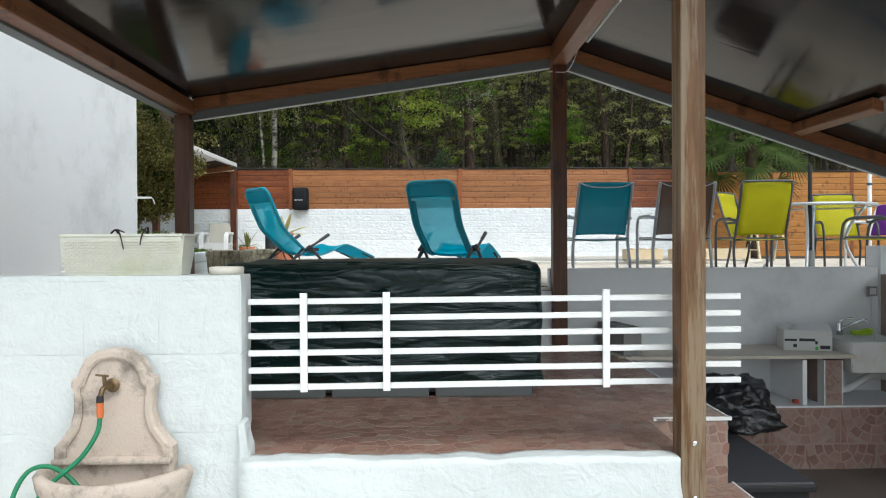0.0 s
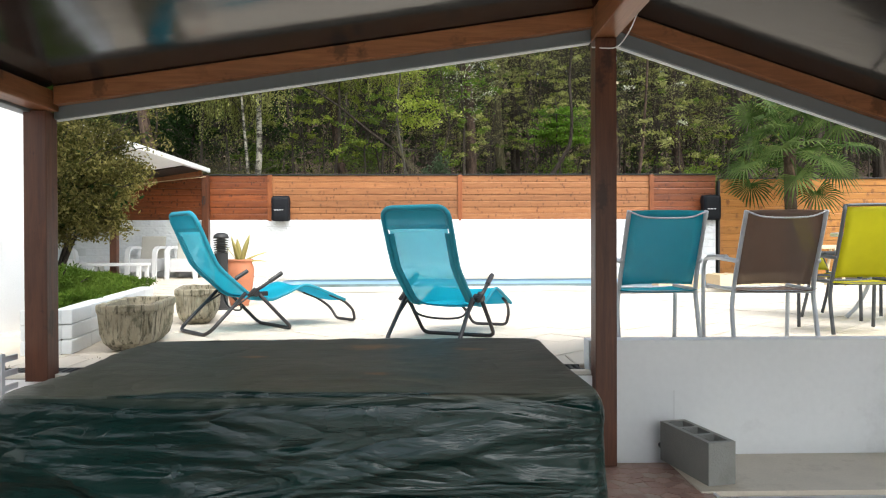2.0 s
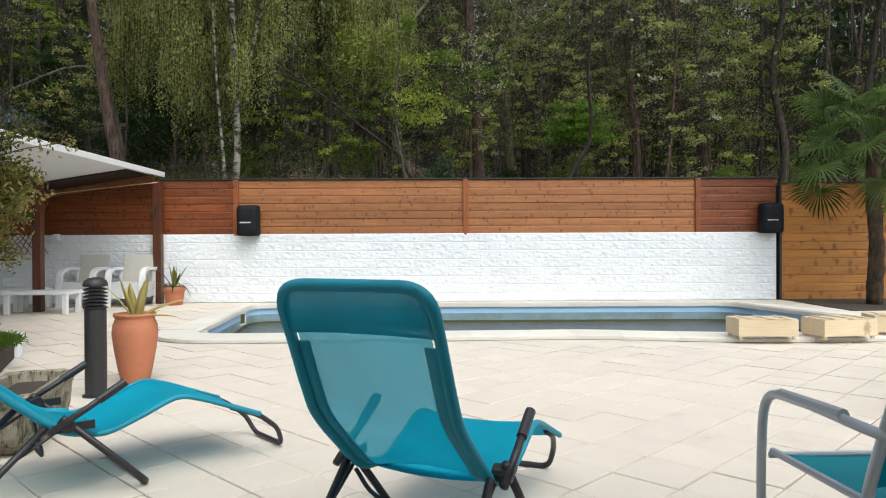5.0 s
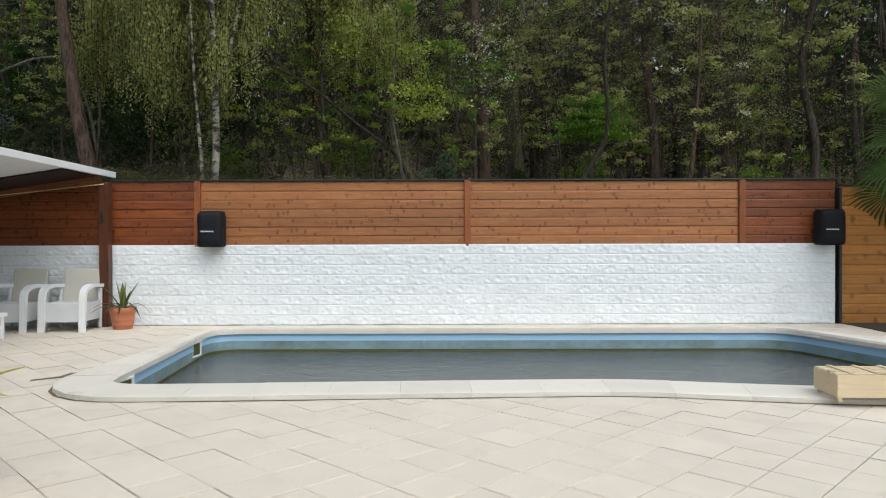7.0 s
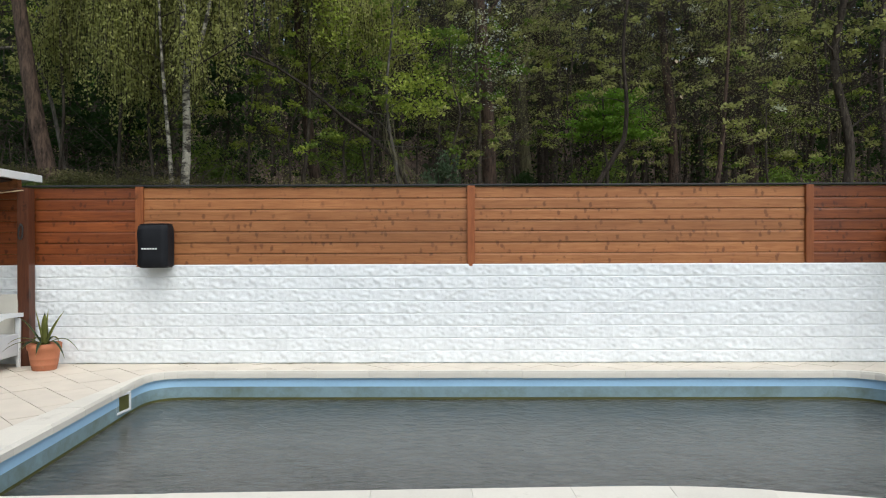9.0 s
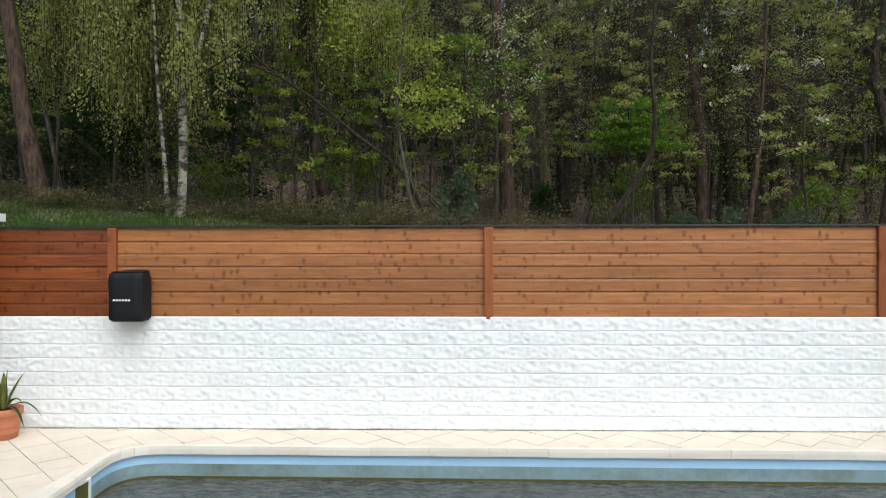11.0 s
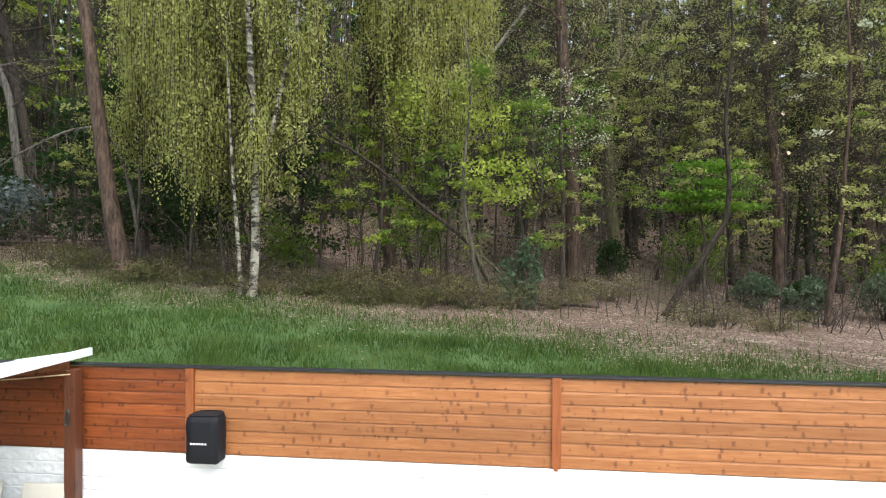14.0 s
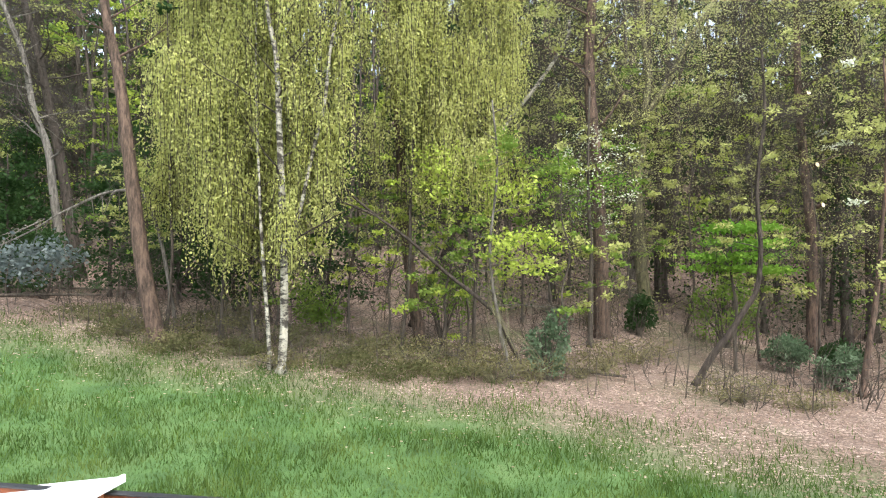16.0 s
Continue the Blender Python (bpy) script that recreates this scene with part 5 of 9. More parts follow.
def lounger(m, label):
    """A folding sun lounger; its length runs along x from the rear foot."""
    ob = thing("sun_lounger", m, label, "lounger", "teal sun loungers")
    hw = 0.29
    r = 0.0165
    rear = [(0.36, -hw, 0.36), (0.0, -hw - 0.01, r), (0.0, hw + 0.01, r), (0.36, hw, 0.36)]
    part("rear_leg", bar(round_corners(rear, 0.1, 5), r, 8), DARK_TUBE, ob, smooth=True)
    front = [(0.42, -hw - 0.035, 0.4), (0.8, -hw - 0.035, r), (0.8, hw + 0.035, r), (0.42, hw + 0.035, 0.4)]
    part("front_leg", bar(round_corners(front, 0.07, 5), r, 8), DARK_TUBE, ob, smooth=True)
    for s in (-1, 1):
        arm = part("armrest", bar([(0.36, s * (hw + 0.05), 0.34), (0.52, s * (hw + 0.05), 0.43), (0.68, s * (hw + 0.05), 0.525)], 0.016, 8), DARK_TUBE, ob, smooth=True)
        part("grip", bar([(0.57, s * (hw + 0.05), 0.46), (0.69, s * (hw + 0.05), 0.531)], 0.021, 10), BLACK_PLASTIC, arm, "black foam grip")
        part("hinge", turned([(0.03, -0.035), (0.034, -0.03), (0.034, 0.03), (0.03, 0.035)], 12, m=Matrix.Translation((0.44, s * (hw + 0.02), 0.36)) @ Matrix.Rotation(radians(90), 4, "X")), BLACK_PLASTIC, ob)
        part("hinge_plate", slab(0.38, 0.56, s * (hw + 0.03) - 0.006, s * (hw + 0.03) + 0.006, 0.33, 0.37, 0.004), BLACK_PLASTIC, ob)
        brace = part("brace", bar([(0.18, s * hw, 0.2), (0.4, s * hw, 0.33)], 0.009, 6), DARK_TUBE, ob)
    back = [(0.58, 0.295), (0.43, 0.33), (0.28, 0.45), (0.13, 0.59), (0.065, 0.7), (-0.01, 0.865), (-0.1, 1.06)]
    bp = curve2(back, 5)
    frame = [(x, -hw + 0.02, z) for x, z in bp] + [(x, hw - 0.02, z) for x, z in bp[::-1]]
    top = len(bp)
    fr = [Vector(q) for q in frame]
    fr = fr[:top - 5] + round_corners([fr[top - 6], fr[top - 1], fr[top], fr[top + 5]], 0.13, 8)[1:-1] + fr[top + 5:]
    part("back_frame", bar(fr, 0.02, 8), TEAL_HEM, ob, "teal fabric sleeve over the back frame", smooth=True)
    part("backrest", ribbon(bp[:-4], 2 * hw - 0.1, 0.005, 10, 0.025), TEAL_SHEER, ob, "sheer teal woven backrest", smooth=True)
    pad = ribbon([(x - 0.014, z - 0.004) for x, z in bp[-5:]], 2 * hw - 0.05, 0.014, 14, 0.012)
    for v in pad.verts:
        v.co.y *= math.sqrt(1 - (0.5 * max(0.0, (v.co.z - 0.95) / 0.11)) ** 2)
        v.co.x += 0.006 * noise.noise((v.co.y * 30, v.co.z * 6, 2.0))
    part("headrest", pad, TEAL_PAD, ob, "padded teal mesh headrest", smooth=True)
    for s in (-1, 1):
        part("hem", ribbon([(x, z) for x, z in bp[:-5]], 0.06, 0.009, 2, 0, s * (hw - 0.05)), TEAL_HEM, ob, smooth=True)
    seat = [(0.5, 0.315), (0.62, 0.295), (0.78, 0.345), (0.95, 0.41), (1.06, 0.395), (1.24, 0.325), (1.42, 0.25)]
    sp = curve2(seat, 5)
    part("seat", ribbon(sp, 2 * hw - 0.03, 0.008, 10, 0.02), TEAL, ob, "teal woven seat and leg rest", smooth=True)
    for s in (-1, 1):
        part("seat_rail", bar([(x, s * (hw - 0.015), z - 0.008) for x, z in sp], 0.014, 8), TEAL_HEM, ob, smooth=True)
    end = [(1.26, -hw + 0.04, 0.3), (1.43, -hw + 0.05, 0.23), (1.56, -hw + 0.08, 0.13), (1.61, -hw + 0.12, r), (1.61, hw - 0.12, r), (1.56, hw - 0.08, 0.13), (1.43, hw - 0.05, 0.23), (1.26, hw - 0.04, 0.3)]
    part("foot_bar", bar(round_corners(end, 0.05, 4), 0.0145, 8), DARK_TUBE, ob, smooth=True)
    part("cord", bar(smooth_path([(0.3, -hw, 0.31), (0.36, -0.2, 0.215), (0.4, 0.0, 0.19), (0.42, 0.2, 0.215), (0.42, hw, 0.31)], 5), 0.009, 6), BLACK_PLASTIC, ob, smooth=True)
    return ob


first = lounger(at(-1.96, 6.98, 0.0, rz=41), "teal sling sun lounger with dark tube frame beside stone troughs")
second = copy_thing(first, at(0.05, 6.05, 0.0, rz=66))
tagged(second, "teal sling sun lounger with dark tube frame facing the pool")


def garden_chair(m, label, cloth, metal, group, h=1.01, w=0.62, lip=False):
    """A stacking chair; it faces +y, its back feet at y = 0."""
    ob = thing("garden_chair", m, label, "chair", group)
    r = 0.0165
    for s in (-1, 1):
        x = s * w / 2
        up = [(x * 0.95, 0.0, r), (x * 0.94, 0.06, 0.3), (x * 0.9, 0.06, 0.47), (x * 0.88, -0.03, 0.74), (x * 0.87, -0.14, h)]
        part("back_leg", bar(smooth_path(up, 5), r, 8), metal, ob, smooth=True)
        fr = [(x * 1.04, 0.56, r), (x * 1.06, 0.55, 0.45), (x * 1.07, 0.5, 0.65), (x * 1.05, 0.32, 0.68), (x * 0.98, 0.06, 0.67), (x * 0.89, -0.02, 0.66)]
        leg = part("front_leg", bar(smooth_path(fr, 5), r, 8), metal, ob, smooth=True)
        part("arm_pad", bar([(x * 1.065, 0.42, 0.682), (x * 1.0, 0.12, 0.685)], 0.02, 8), metal, leg)
        part("seat_rail", bar([(x * 0.9, 0.06, 0.455), (x * 0.98, 0.52, 0.462)], 0.013, 8), metal, ob)
    part("top_rail", bar(smooth_path([(-w * 0.435, -0.145, h - 0.005), (-w * 0.22, -0.15, h - (0.045 if lip else 0)), (w * 0.22, -0.15, h - (0.045 if lip else 0)), (w * 0.435, -0.145, h - 0.005)], 4), 0.006 if lip else 0.012, 8), metal, ob, smooth=True)
    part("cross_bar", bar([(-w * 0.46, 0.07, 0.44), (w * 0.46, 0.07, 0.44)], 0.011, 8), metal, ob)
    part("cross_bar", bar([(-w * 0.5, 0.53, 0.445), (w * 0.5, 0.53, 0.445)], 0.011, 8), metal, ob)
    bk = ribbon(curve2([(0.07, 0.49), (0.02, 0.6), (-0.04, 0.75), (-0.1, 0.9), (-0.138, h - (0.0 if lip else 0.02))], 4), w * 0.83, 0.006, 8, 0.02)
    sw = Matrix(((0, 1, 0, 0), (1, 0, 0, 0), (0, 0, 1, 0), (0, 0, 0, 1)))
    for v in bk.verts:
        v.co = sw @ v.co
    part("backrest", bk, cloth, ob, smooth=True)
    st = ribbon(curve2([(0.04, 0.458), (0.2, 0.447), (0.4, 0.452), (0.54, 0.452)], 4), w * 0.9, 0.006, 8, 0.015)
    for v in st.verts:
        v.co = sw @ v.co
    part("seat", st, cloth, ob, smooth=True)
    return ob


garden_chair(at(1.76, 5.72, 0, rz=2), "teal sling garden chair with silver tube frame, seen from behind", TEAL_BACK, SILVER_TUBE, "silver-framed chairs at the parapet", lip=True)
garden_chair(at(2.575, 5.68, 0, rz=-3), "brown sling garden chair with silver tube frame by the parapet", BROWN_SLING, SILVER_TUBE, "silver-framed chairs at the parapet", lip=True)
lime = garden_chair(at(3.82, 6.57, 0, rz=-4), "lime green sling chair with dark grey frame at the table", LIME_SLING, GREY_TUBE, "lime chairs round the table", h=1.1, w=0.64)
copy_thing(lime, at(4.24, 8.2, 0, rz=-138))
copy_thing(lime, at(5.86, 8.55, 0, rz=168))
copy_thing(lime, at(5.35, 6.35, 0, rz=35))
garden_chair(at(6.35, 8.05, 0, rz=118), "purple sling garden chair with white frame", PURPLE_SLING, TRIM_WHITE, "", h=0.92)
table = thing("garden_table", at(4.95, 7.6, 0), "round glass garden table with curved grey legs", "table")
part("tabletop", turned([(0.7, 0.862), (0.72, 0.868), (0.72, 0.876), (0.7, 0.882)], 40), GLASS, table, "tinted glass top")
part("rim", bar([(0.735 * math.cos(a), 0.735 * math.sin(a), 0.872) for a in [2 * math.pi * k / 40 for k in range(40)]], 0.02, 8, closed=True), SILVER_TUBE, table, smooth=True)
for k in range(4):
    a = math.pi / 4 + k * math.pi / 2 + 0.2
    c, s = math.cos(a), math.sin(a)
    part("leg", bar(smooth_path([(0.62 * c, 0.62 * s, 0.86), (0.45 * c, 0.45 * s, 0.62), (0.4 * c, 0.4 * s, 0.4), (0.5 * c, 0.5 * s, 0.15), (0.6 * c, 0.6 * s, 0.018)], 5), 0.02, 8), SILVER_TUBE, table, smooth=True)
pole = thing("parasol_pole", at(4.95, 7.6, 0), "black parasol pole standing in its base", "parasol pole")
part("pole", bar([(0, 0, 0.03), (0, 0, 1.42)], 0.026, 12), BLACK_POLE, pole)
part("base", turned([(0.24, 0.0), (0.24, 0.04), (0.2, 0.06), (0.05, 0.08), (0.04, 0.3)], 24), CONCRETE, pole, "grey concrete base")
wp = thing("white_pole", at(7.75, 10.7, 0), "white metal pole standing on the terrace", "pole")
part("pole", bar([(0, 0, 0), (0, 0, 1.9)], 0.035, 12), TRIM_WHITE, wp)
part("collar", turned([(0.05, 1.4), (0.05, 1.44)], 12), GREY_TUBE, wp)
lawn = part("side_lawn", slab(7.4, 13.5, 15.6, 17.95, -0.03, 0.015), SOIL)
tagged(lawn, "narrow lawn strip below the wooden fence", "lawn", kind="structure")


def trough(m, label):
    """A stone trough with chamfered corners and fluted sides."""
    ob = thing("stone_trough", m, label, "planter", "stone troughs")
    bm = bmesh.new()

    def ring(l, w, c, z, flute=0.0):
        pts = [(-l + c, -w), (l - c, -w), (l, -w + c), (l, w - c), (l - c, w), (-l + c, w), (-l, w - c), (-l, -w + c)]
        out = []
        for i in range(8):
            a, b = Vector(pts[i]), Vector(pts[(i + 1) % 8])
            n = 24 if (b - a).length > 0.5 else 10
            nr = Vector(((b - a).y, -(b - a).x)).normalized()
            for k in range(n):
                t = k / n
                q = a.lerp(b, t) - nr * flute * (0.5 - 0.5 * math.cos(k * math.pi)) * (1 if 0.12 < t < 0.88 else 0)
                out.append(bm.verts.new((q.x, q.y, z)))
        return out

    R = [ring(0.39, 0.12, 0.05, 0.0), ring(0.42, 0.14, 0.06, 0.012), ring(0.43, 0.15, 0.06, 0.03), ring(0.48, 0.19, 0.08, 0.07), ring(0.5, 0.205, 0.09, 0.12), ring(0.508, 0.212, 0.09, 0.15, 0.014),
         ring(0.525, 0.226, 0.09, 0.315, 0.014), ring(0.53, 0.23, 0.09, 0.33), ring(0.538, 0.236, 0.09, 0.345), ring(0.54, 0.238, 0.09, 0.385), ring(0.533, 0.232, 0.09, 0.397), ring(0.49, 0.192, 0.08, 0.4), ring(0.475, 0.178, 0.08, 0.39), ring(0.46, 0.165, 0.07, 0.31)]
    for a, b in zip(R, R[1:]):
        for k in range(len(a)):
            bm.faces.new((a[k], a[(k + 1) % len(a)], b[(k + 1) % len(a)], b[k]))
    bm.faces.new(R[0][::-1])
    bm.faces.new(R[-1])
    for v in bm.verts:
        v.co += 0.006 * noise.noise_vector(v.co * 10)
        v.co = (v.co.x * 0.85, v.co.y * 0.87, v.co.z * 0.88)
    part("basin", bm, TROUGH_STONE, ob)
    part("soil", slab(-0.38, 0.38, -0.13, 0.13, 0.2, 0.285, 0.004), SOIL, ob)
    return ob


tr = trough(at(-2.18, 6.38, 0, rz=99), "weathered fluted stone trough with dark moss stains")
copy_thing(tr, at(-2.27, 8.1, 0, rz=104))

bollard = thing("bollard_light", at(-2.4, 9.3, 0), "black louvred bollard light", "lamp")
part("post", turned([(0.1, 0), (0.1, 0.015), (0.08, 0.02), (0.08, 0.68), (0.075, 0.69)], 24), BLACK_POLE, bollard, smooth=False)
for k in range(6):
    part("louvre", turned([(0.06, 0.7 + k * 0.028), (0.088, 0.695 + k * 0.028), (0.09, 0.702 + k * 0.028), (0.06, 0.714 + k * 0.028)], 24), BLACK_POLE, bollard)
part("core", turned([(0.05, 0.69), (0.05, 0.87)], 16), GREY_TUBE, bollard)
part("cap", turned([(0.09, 0.865), (0.092, 0.88), (0.08, 0.91), (0.05, 0.93), (0.01, 0.936)], 24), BLACK_POLE, bollard, smooth=True)


def agave(parent, z, n, ln, seed, wide=0.03, skin=None):
    rn = random.Random(seed)
    for k in range(n):
        a = k * 2.4 + rn.uniform(-0.2, 0.2)
        el = radians(rn.uniform(35, 85) if k % 3 else rn.uniform(5, 35))
        L = ln * rn.uniform(0.7, 1.15)
        d = Vector((math.cos(a), math.sin(a), 0))
        bm = bmesh.new()
        rows = []
        for i in range(7):
            t = i / 6
            p = d * (0.02 + L * t * math.cos(el)) + Vector((0, 0, z + L * t * math.sin(el) - L * 0.35 * t * t * math.cos(el)))
            w = wide * (1 - t ** 2.2) * (0.7 + 0.6 * t)
            sd = Vector((-d.y, d.x, 0))
            rows.append((bm.verts.new(p - sd * w), bm.verts.new(p + Vector((0, 0, -w * 0.4))), bm.verts.new(p + sd * w), bm.verts.new(p + Vector((0, 0, 0.004)))))
        for a0, b0 in zip(rows, rows[1:]):
            for q in range(4):
                bm.faces.new((a0[q], a0[(q + 1) % 4], b0[(q + 1) % 4], b0[q]))
        part("leaf", bm, skin or LEAF_AGAVE, parent, smooth=True)


jar = thing("terracotta_jar", at(-2.33, 9.85, 0), "tall terracotta jar with a rolled rim", "jar")
part("jar", turned([(0.105, 0.0), (0.115, 0.01), (0.14, 0.12), (0.172, 0.3), (0.187, 0.43), (0.18, 0.5), (0.16, 0.55), (0.164, 0.57), (0.176, 0.58), (0.172, 0.6), (0.148, 0.6), (0.14, 0.55)], 36), TERRACOTTA, jar, smooth=True)
part("soil", turned([(0.13, 0.55), (0.13, 0.56)], 20), SOIL, jar)
ag = thing("agave", at(-2.32, 9.85, 0.55), "variegated yellow-green agave in a terracotta jar", "plant", "agaves")
agave(ag, 0.0, 9, 0.44, 3, 0.05, AGAVE_YELLOW)
pot = thing("flower_pot", at(-4.9, 17.55, 0), "ribbed terracotta flower pot by the wall", "pot")
part("pot", turned([(0.14, 0.0), (0.15, 0.005), (0.162, 0.07), (0.167, 0.074), (0.166, 0.084), (0.176, 0.15), (0.181, 0.155), (0.18, 0.166), (0.192, 0.265), (0.21, 0.28), (0.215, 0.355), (0.205, 0.362), (0.185, 0.36), (0.178, 0.32)], 32), TERRACOTTA, pot, smooth=True)
part("soil", turned([(0.18, 0.31), (0.175, 0.325)], 20), SOIL, pot)
ag = thing("agave", at(-4.9, 17.55, 0.33), "blue-green agave with cream-edged drooping leaves", "plant", "agaves")


def edged_leaf(parent, turn, rise, ln, wide, droop):
    """One blade with pale margins, arching outwards."""
    d, sd = Vector((math.cos(turn), math.sin(turn), 0)), Vector((-math.sin(turn), math.cos(turn), 0))
    el = radians(rise)
    leaf = None
    for name, k, dz, skin in (("leaf", 0.66, 0.0, AGAVE_BLUE), ("margin", 1.0, -0.004, LEAF_AGAVE)):
        bm = bmesh.new()
        rows = []
        for i in range(9):
            t = i / 8
            p = d * (0.02 + ln * t * math.cos(el)) + Vector((0, 0, ln * t * math.sin(el) - ln * droop * t ** 2.6 + dz))
            w = wide * k * (1 - t ** 2.4) * (0.75 + 0.6 * t)
            fold = Vector((0, 0, 0.35 * w)) if rise < 60 else d * -0.35 * w
            rows.append((bm.verts.new(p - sd * w + fold), bm.verts.new(p), bm.verts.new(p + sd * w + fold), bm.verts.new(p + fold * 0.3 + Vector((0, 0, 0.003)))))
        for a0, b0 in zip(rows, rows[1:]):
            for q in range(4):
                bm.faces.new((a0[q], a0[(q + 1) % 4], b0[(q + 1) % 4], b0[q]))
        leaf = part(name, bm, skin, leaf or parent, "cream leaf margin" if leaf else "", smooth=True)


for turn, rise, ln, wide, droop in ((0.3, 86, 0.4, 0.045, 0.0), (2.0, 83, 0.36, 0.045, 0.0), (3.9, 80, 0.42, 0.04, 0.02), (5.4, 72, 0.3, 0.036, 0.05), (1.1, 66, 0.3, 0.03, 0.05),
                                    (-0.25, 62, 0.52, 0.022, 0.16), (0.1, 36, 0.42, 0.026, 0.75), (-0.5, 30, 0.4, 0.026, 0.8), (-1.3, 30, 0.34, 0.028, 0.7), (-1.9, 32, 0.32, 0.028, 0.6),
                                    (3.3, 34, 0.44, 0.024, 0.55), (3.0, 54, 0.5, 0.022, 0.2), (3.7, 24, 0.4, 0.024, 0.5), (4.2, 34, 0.3, 0.028, 0.6), (1.6, 36, 0.36, 0.026, 0.6), (2.5, 36, 0.36, 0.026, 0.6)):
    edged_leaf(ag, turn, rise, ln * 1.25, wide * 1.15, droop)


def crate(m, label):
    ob = thing("wooden_crate", m, label, "crate", "wooden crates by the pool")
    w, d, h = 0.34, 0.2, 0.24
    for s in (-1, 1):
        part("side_board", slab(-w, w, s * d - 0.008, s * d + 0.008, 0.04, h - 0.01, 0.002), CRATE_WOOD, ob)
        part("end_board", slab(s * (w - 0.008) - 0.008, s * (w - 0.008) + 0.008, -d + 0.009, d - 0.009, 0.04, h - 0.01, 0.002), CRATE_WOOD, ob)
        for t in (-1, 1):
            part("corner_post", slab(s * (w - 0.035) - 0.018, s * (w - 0.035) + 0.018, t * (d - 0.03) - 0.018, t * (d - 0.03) + 0.018, 0.0, h - 0.012, 0.002), CRATE_WOOD, ob)
    for k in range(4):
        y = -d + 0.05 + k * (2 * d - 0.1) / 3
        part("slat", slab(-w, w, y - 0.036, y + 0.036, h - 0.009, h, 0.002), CRATE_WOOD, ob)
    for x in (-0.22, 0, 0.22):
        part("batten", slab(x - 0.02, x + 0.02, -d, d, h + 0.001, h + 0.01, 0.002), CRATE_WOOD, ob)
    return ob


cr = crate(at(4.14, 12.0, 0.052, rz=-3), "pale slatted wooden crate on the pool coping")
copy_thing(cr, at(5.05, 11.98, 0.052, rz=8))
copy_thing(cr, at(5.95, 12.25, 0.052, rz=-12))


def speaker(m, label):
    ob = thing("speaker", m, label, "speaker", "covered speakers on the wall")
    bm = bmesh.new()
    o = [(-0.205, -0.31), (0.205, -0.31), (0.205, -0.02), (-0.205, -0.02)]
    rings = [[bm.verts.new((x * gx, -0.02 + (y + 0.02) * gy, z)) for x, y in o] for gx, gy, z in ((0.97, 0.9, 0.0), (1.0, 1.0, 0.05), (1.0, 1.0, 0.5), (0.98, 0.92, 0.6), (0.9, 0.8, 0.615))]
    bm.faces.new(rings[0])
    bm.faces.new(rings[-1])
    for a, b in zip(rings, rings[1:]):
        for i in range(4):
            bm.faces.new((a[i], a[(i + 1) % 4], b[(i + 1) % 4], b[i]))
    bmesh.ops.bevel(bm, geom=[e for e in bm.edges], offset=0.02, segments=2, affect="EDGES")
    bmesh.ops.subdivide_edges(bm, edges=[e for e in bm.edges if e.calc_length() > 0.15], cuts=4, use_grid_fill=True)
    for v in bm.verts:
        v.co += 0.008 * noise.noise_vector(v.co * 8)
    part("cover", bm, BLACK_CLOTH, ob, smooth=True)
    for k in range(6):
        part("mark", slab(-0.135 + 0.037 * k, -0.11 + 0.037 * k, -0.323, -0.312, 0.255, 0.276, 0.002), PRINT_WHITE, ob, "plain white mark")
    part("bracket", slab(-0.05, 0.05, -0.02, 0.03, 0.2, 0.4, 0.004), BLACK_PLASTIC, ob)
    return ob


sp1 = speaker(at(-3.5, 18.0, 1.365), "wall speaker under a black nylon cover")
copy_thing(sp1, at(7.11, 18.0, 1.37))

# white bracket on the corner of the house, with a loose wire
brk = thing("wall_bracket", at(-3.69, 7.55, 1.0), "thin white metal bracket with a loose wire", "bracket")
part("arm", slab(-0.01, 0.185, -0.012, 0.012, 0.0, 0.024, 0.003), TRIM_WHITE, brk)
part("wall_plate", slab(-0.004, 0.008, -0.03, 0.03, -0.04, 0.06, 0.002), TRIM_WHITE, brk)
part("wire", bar(smooth_path([(0.18, 0, 0.02), (0.21, 0, 0.0), (0.225, 0, -0.04), (0.235, 0, -0.07)], 5), 0.005, 6), TRIM_WHITE, brk, smooth=True)

# sawhorse of bare wood behind the lime chairs
horse = thing("wooden_trestle", at(7.2, 13.25, 0.0, rz=12), "bare pine wooden trestle standing behind the chairs", "trestle")
part("top_beam", slab(-0.42, 0.42, -0.05, 0.05, 0.68, 0.75, 0.004), CRATE_WOOD, horse)
for sx in (-1, 1):
    for sy in (-1, 1):
        part("leg", bar([(sx * 0.36, sy * 0.24, 0.012), (sx * 0.3, sy * 0.045, 0.7)], 0.026, 4), CRATE_WOOD, horse)
    part("brace", bar([(sx * 0.34, -0.17, 0.25), (sx * 0.34, 0.17, 0.25)], 0.018, 4), CRATE_WOOD, horse)

# ---- pavilion in the corner ----
pav = thing("pavilion", at(0, 0, 0), "open lean-to pavilion with white sheet roof and dark red posts", "pavilion")


def pav_z(x):
    return 2.63 + 0.15 * (x + 5.4)


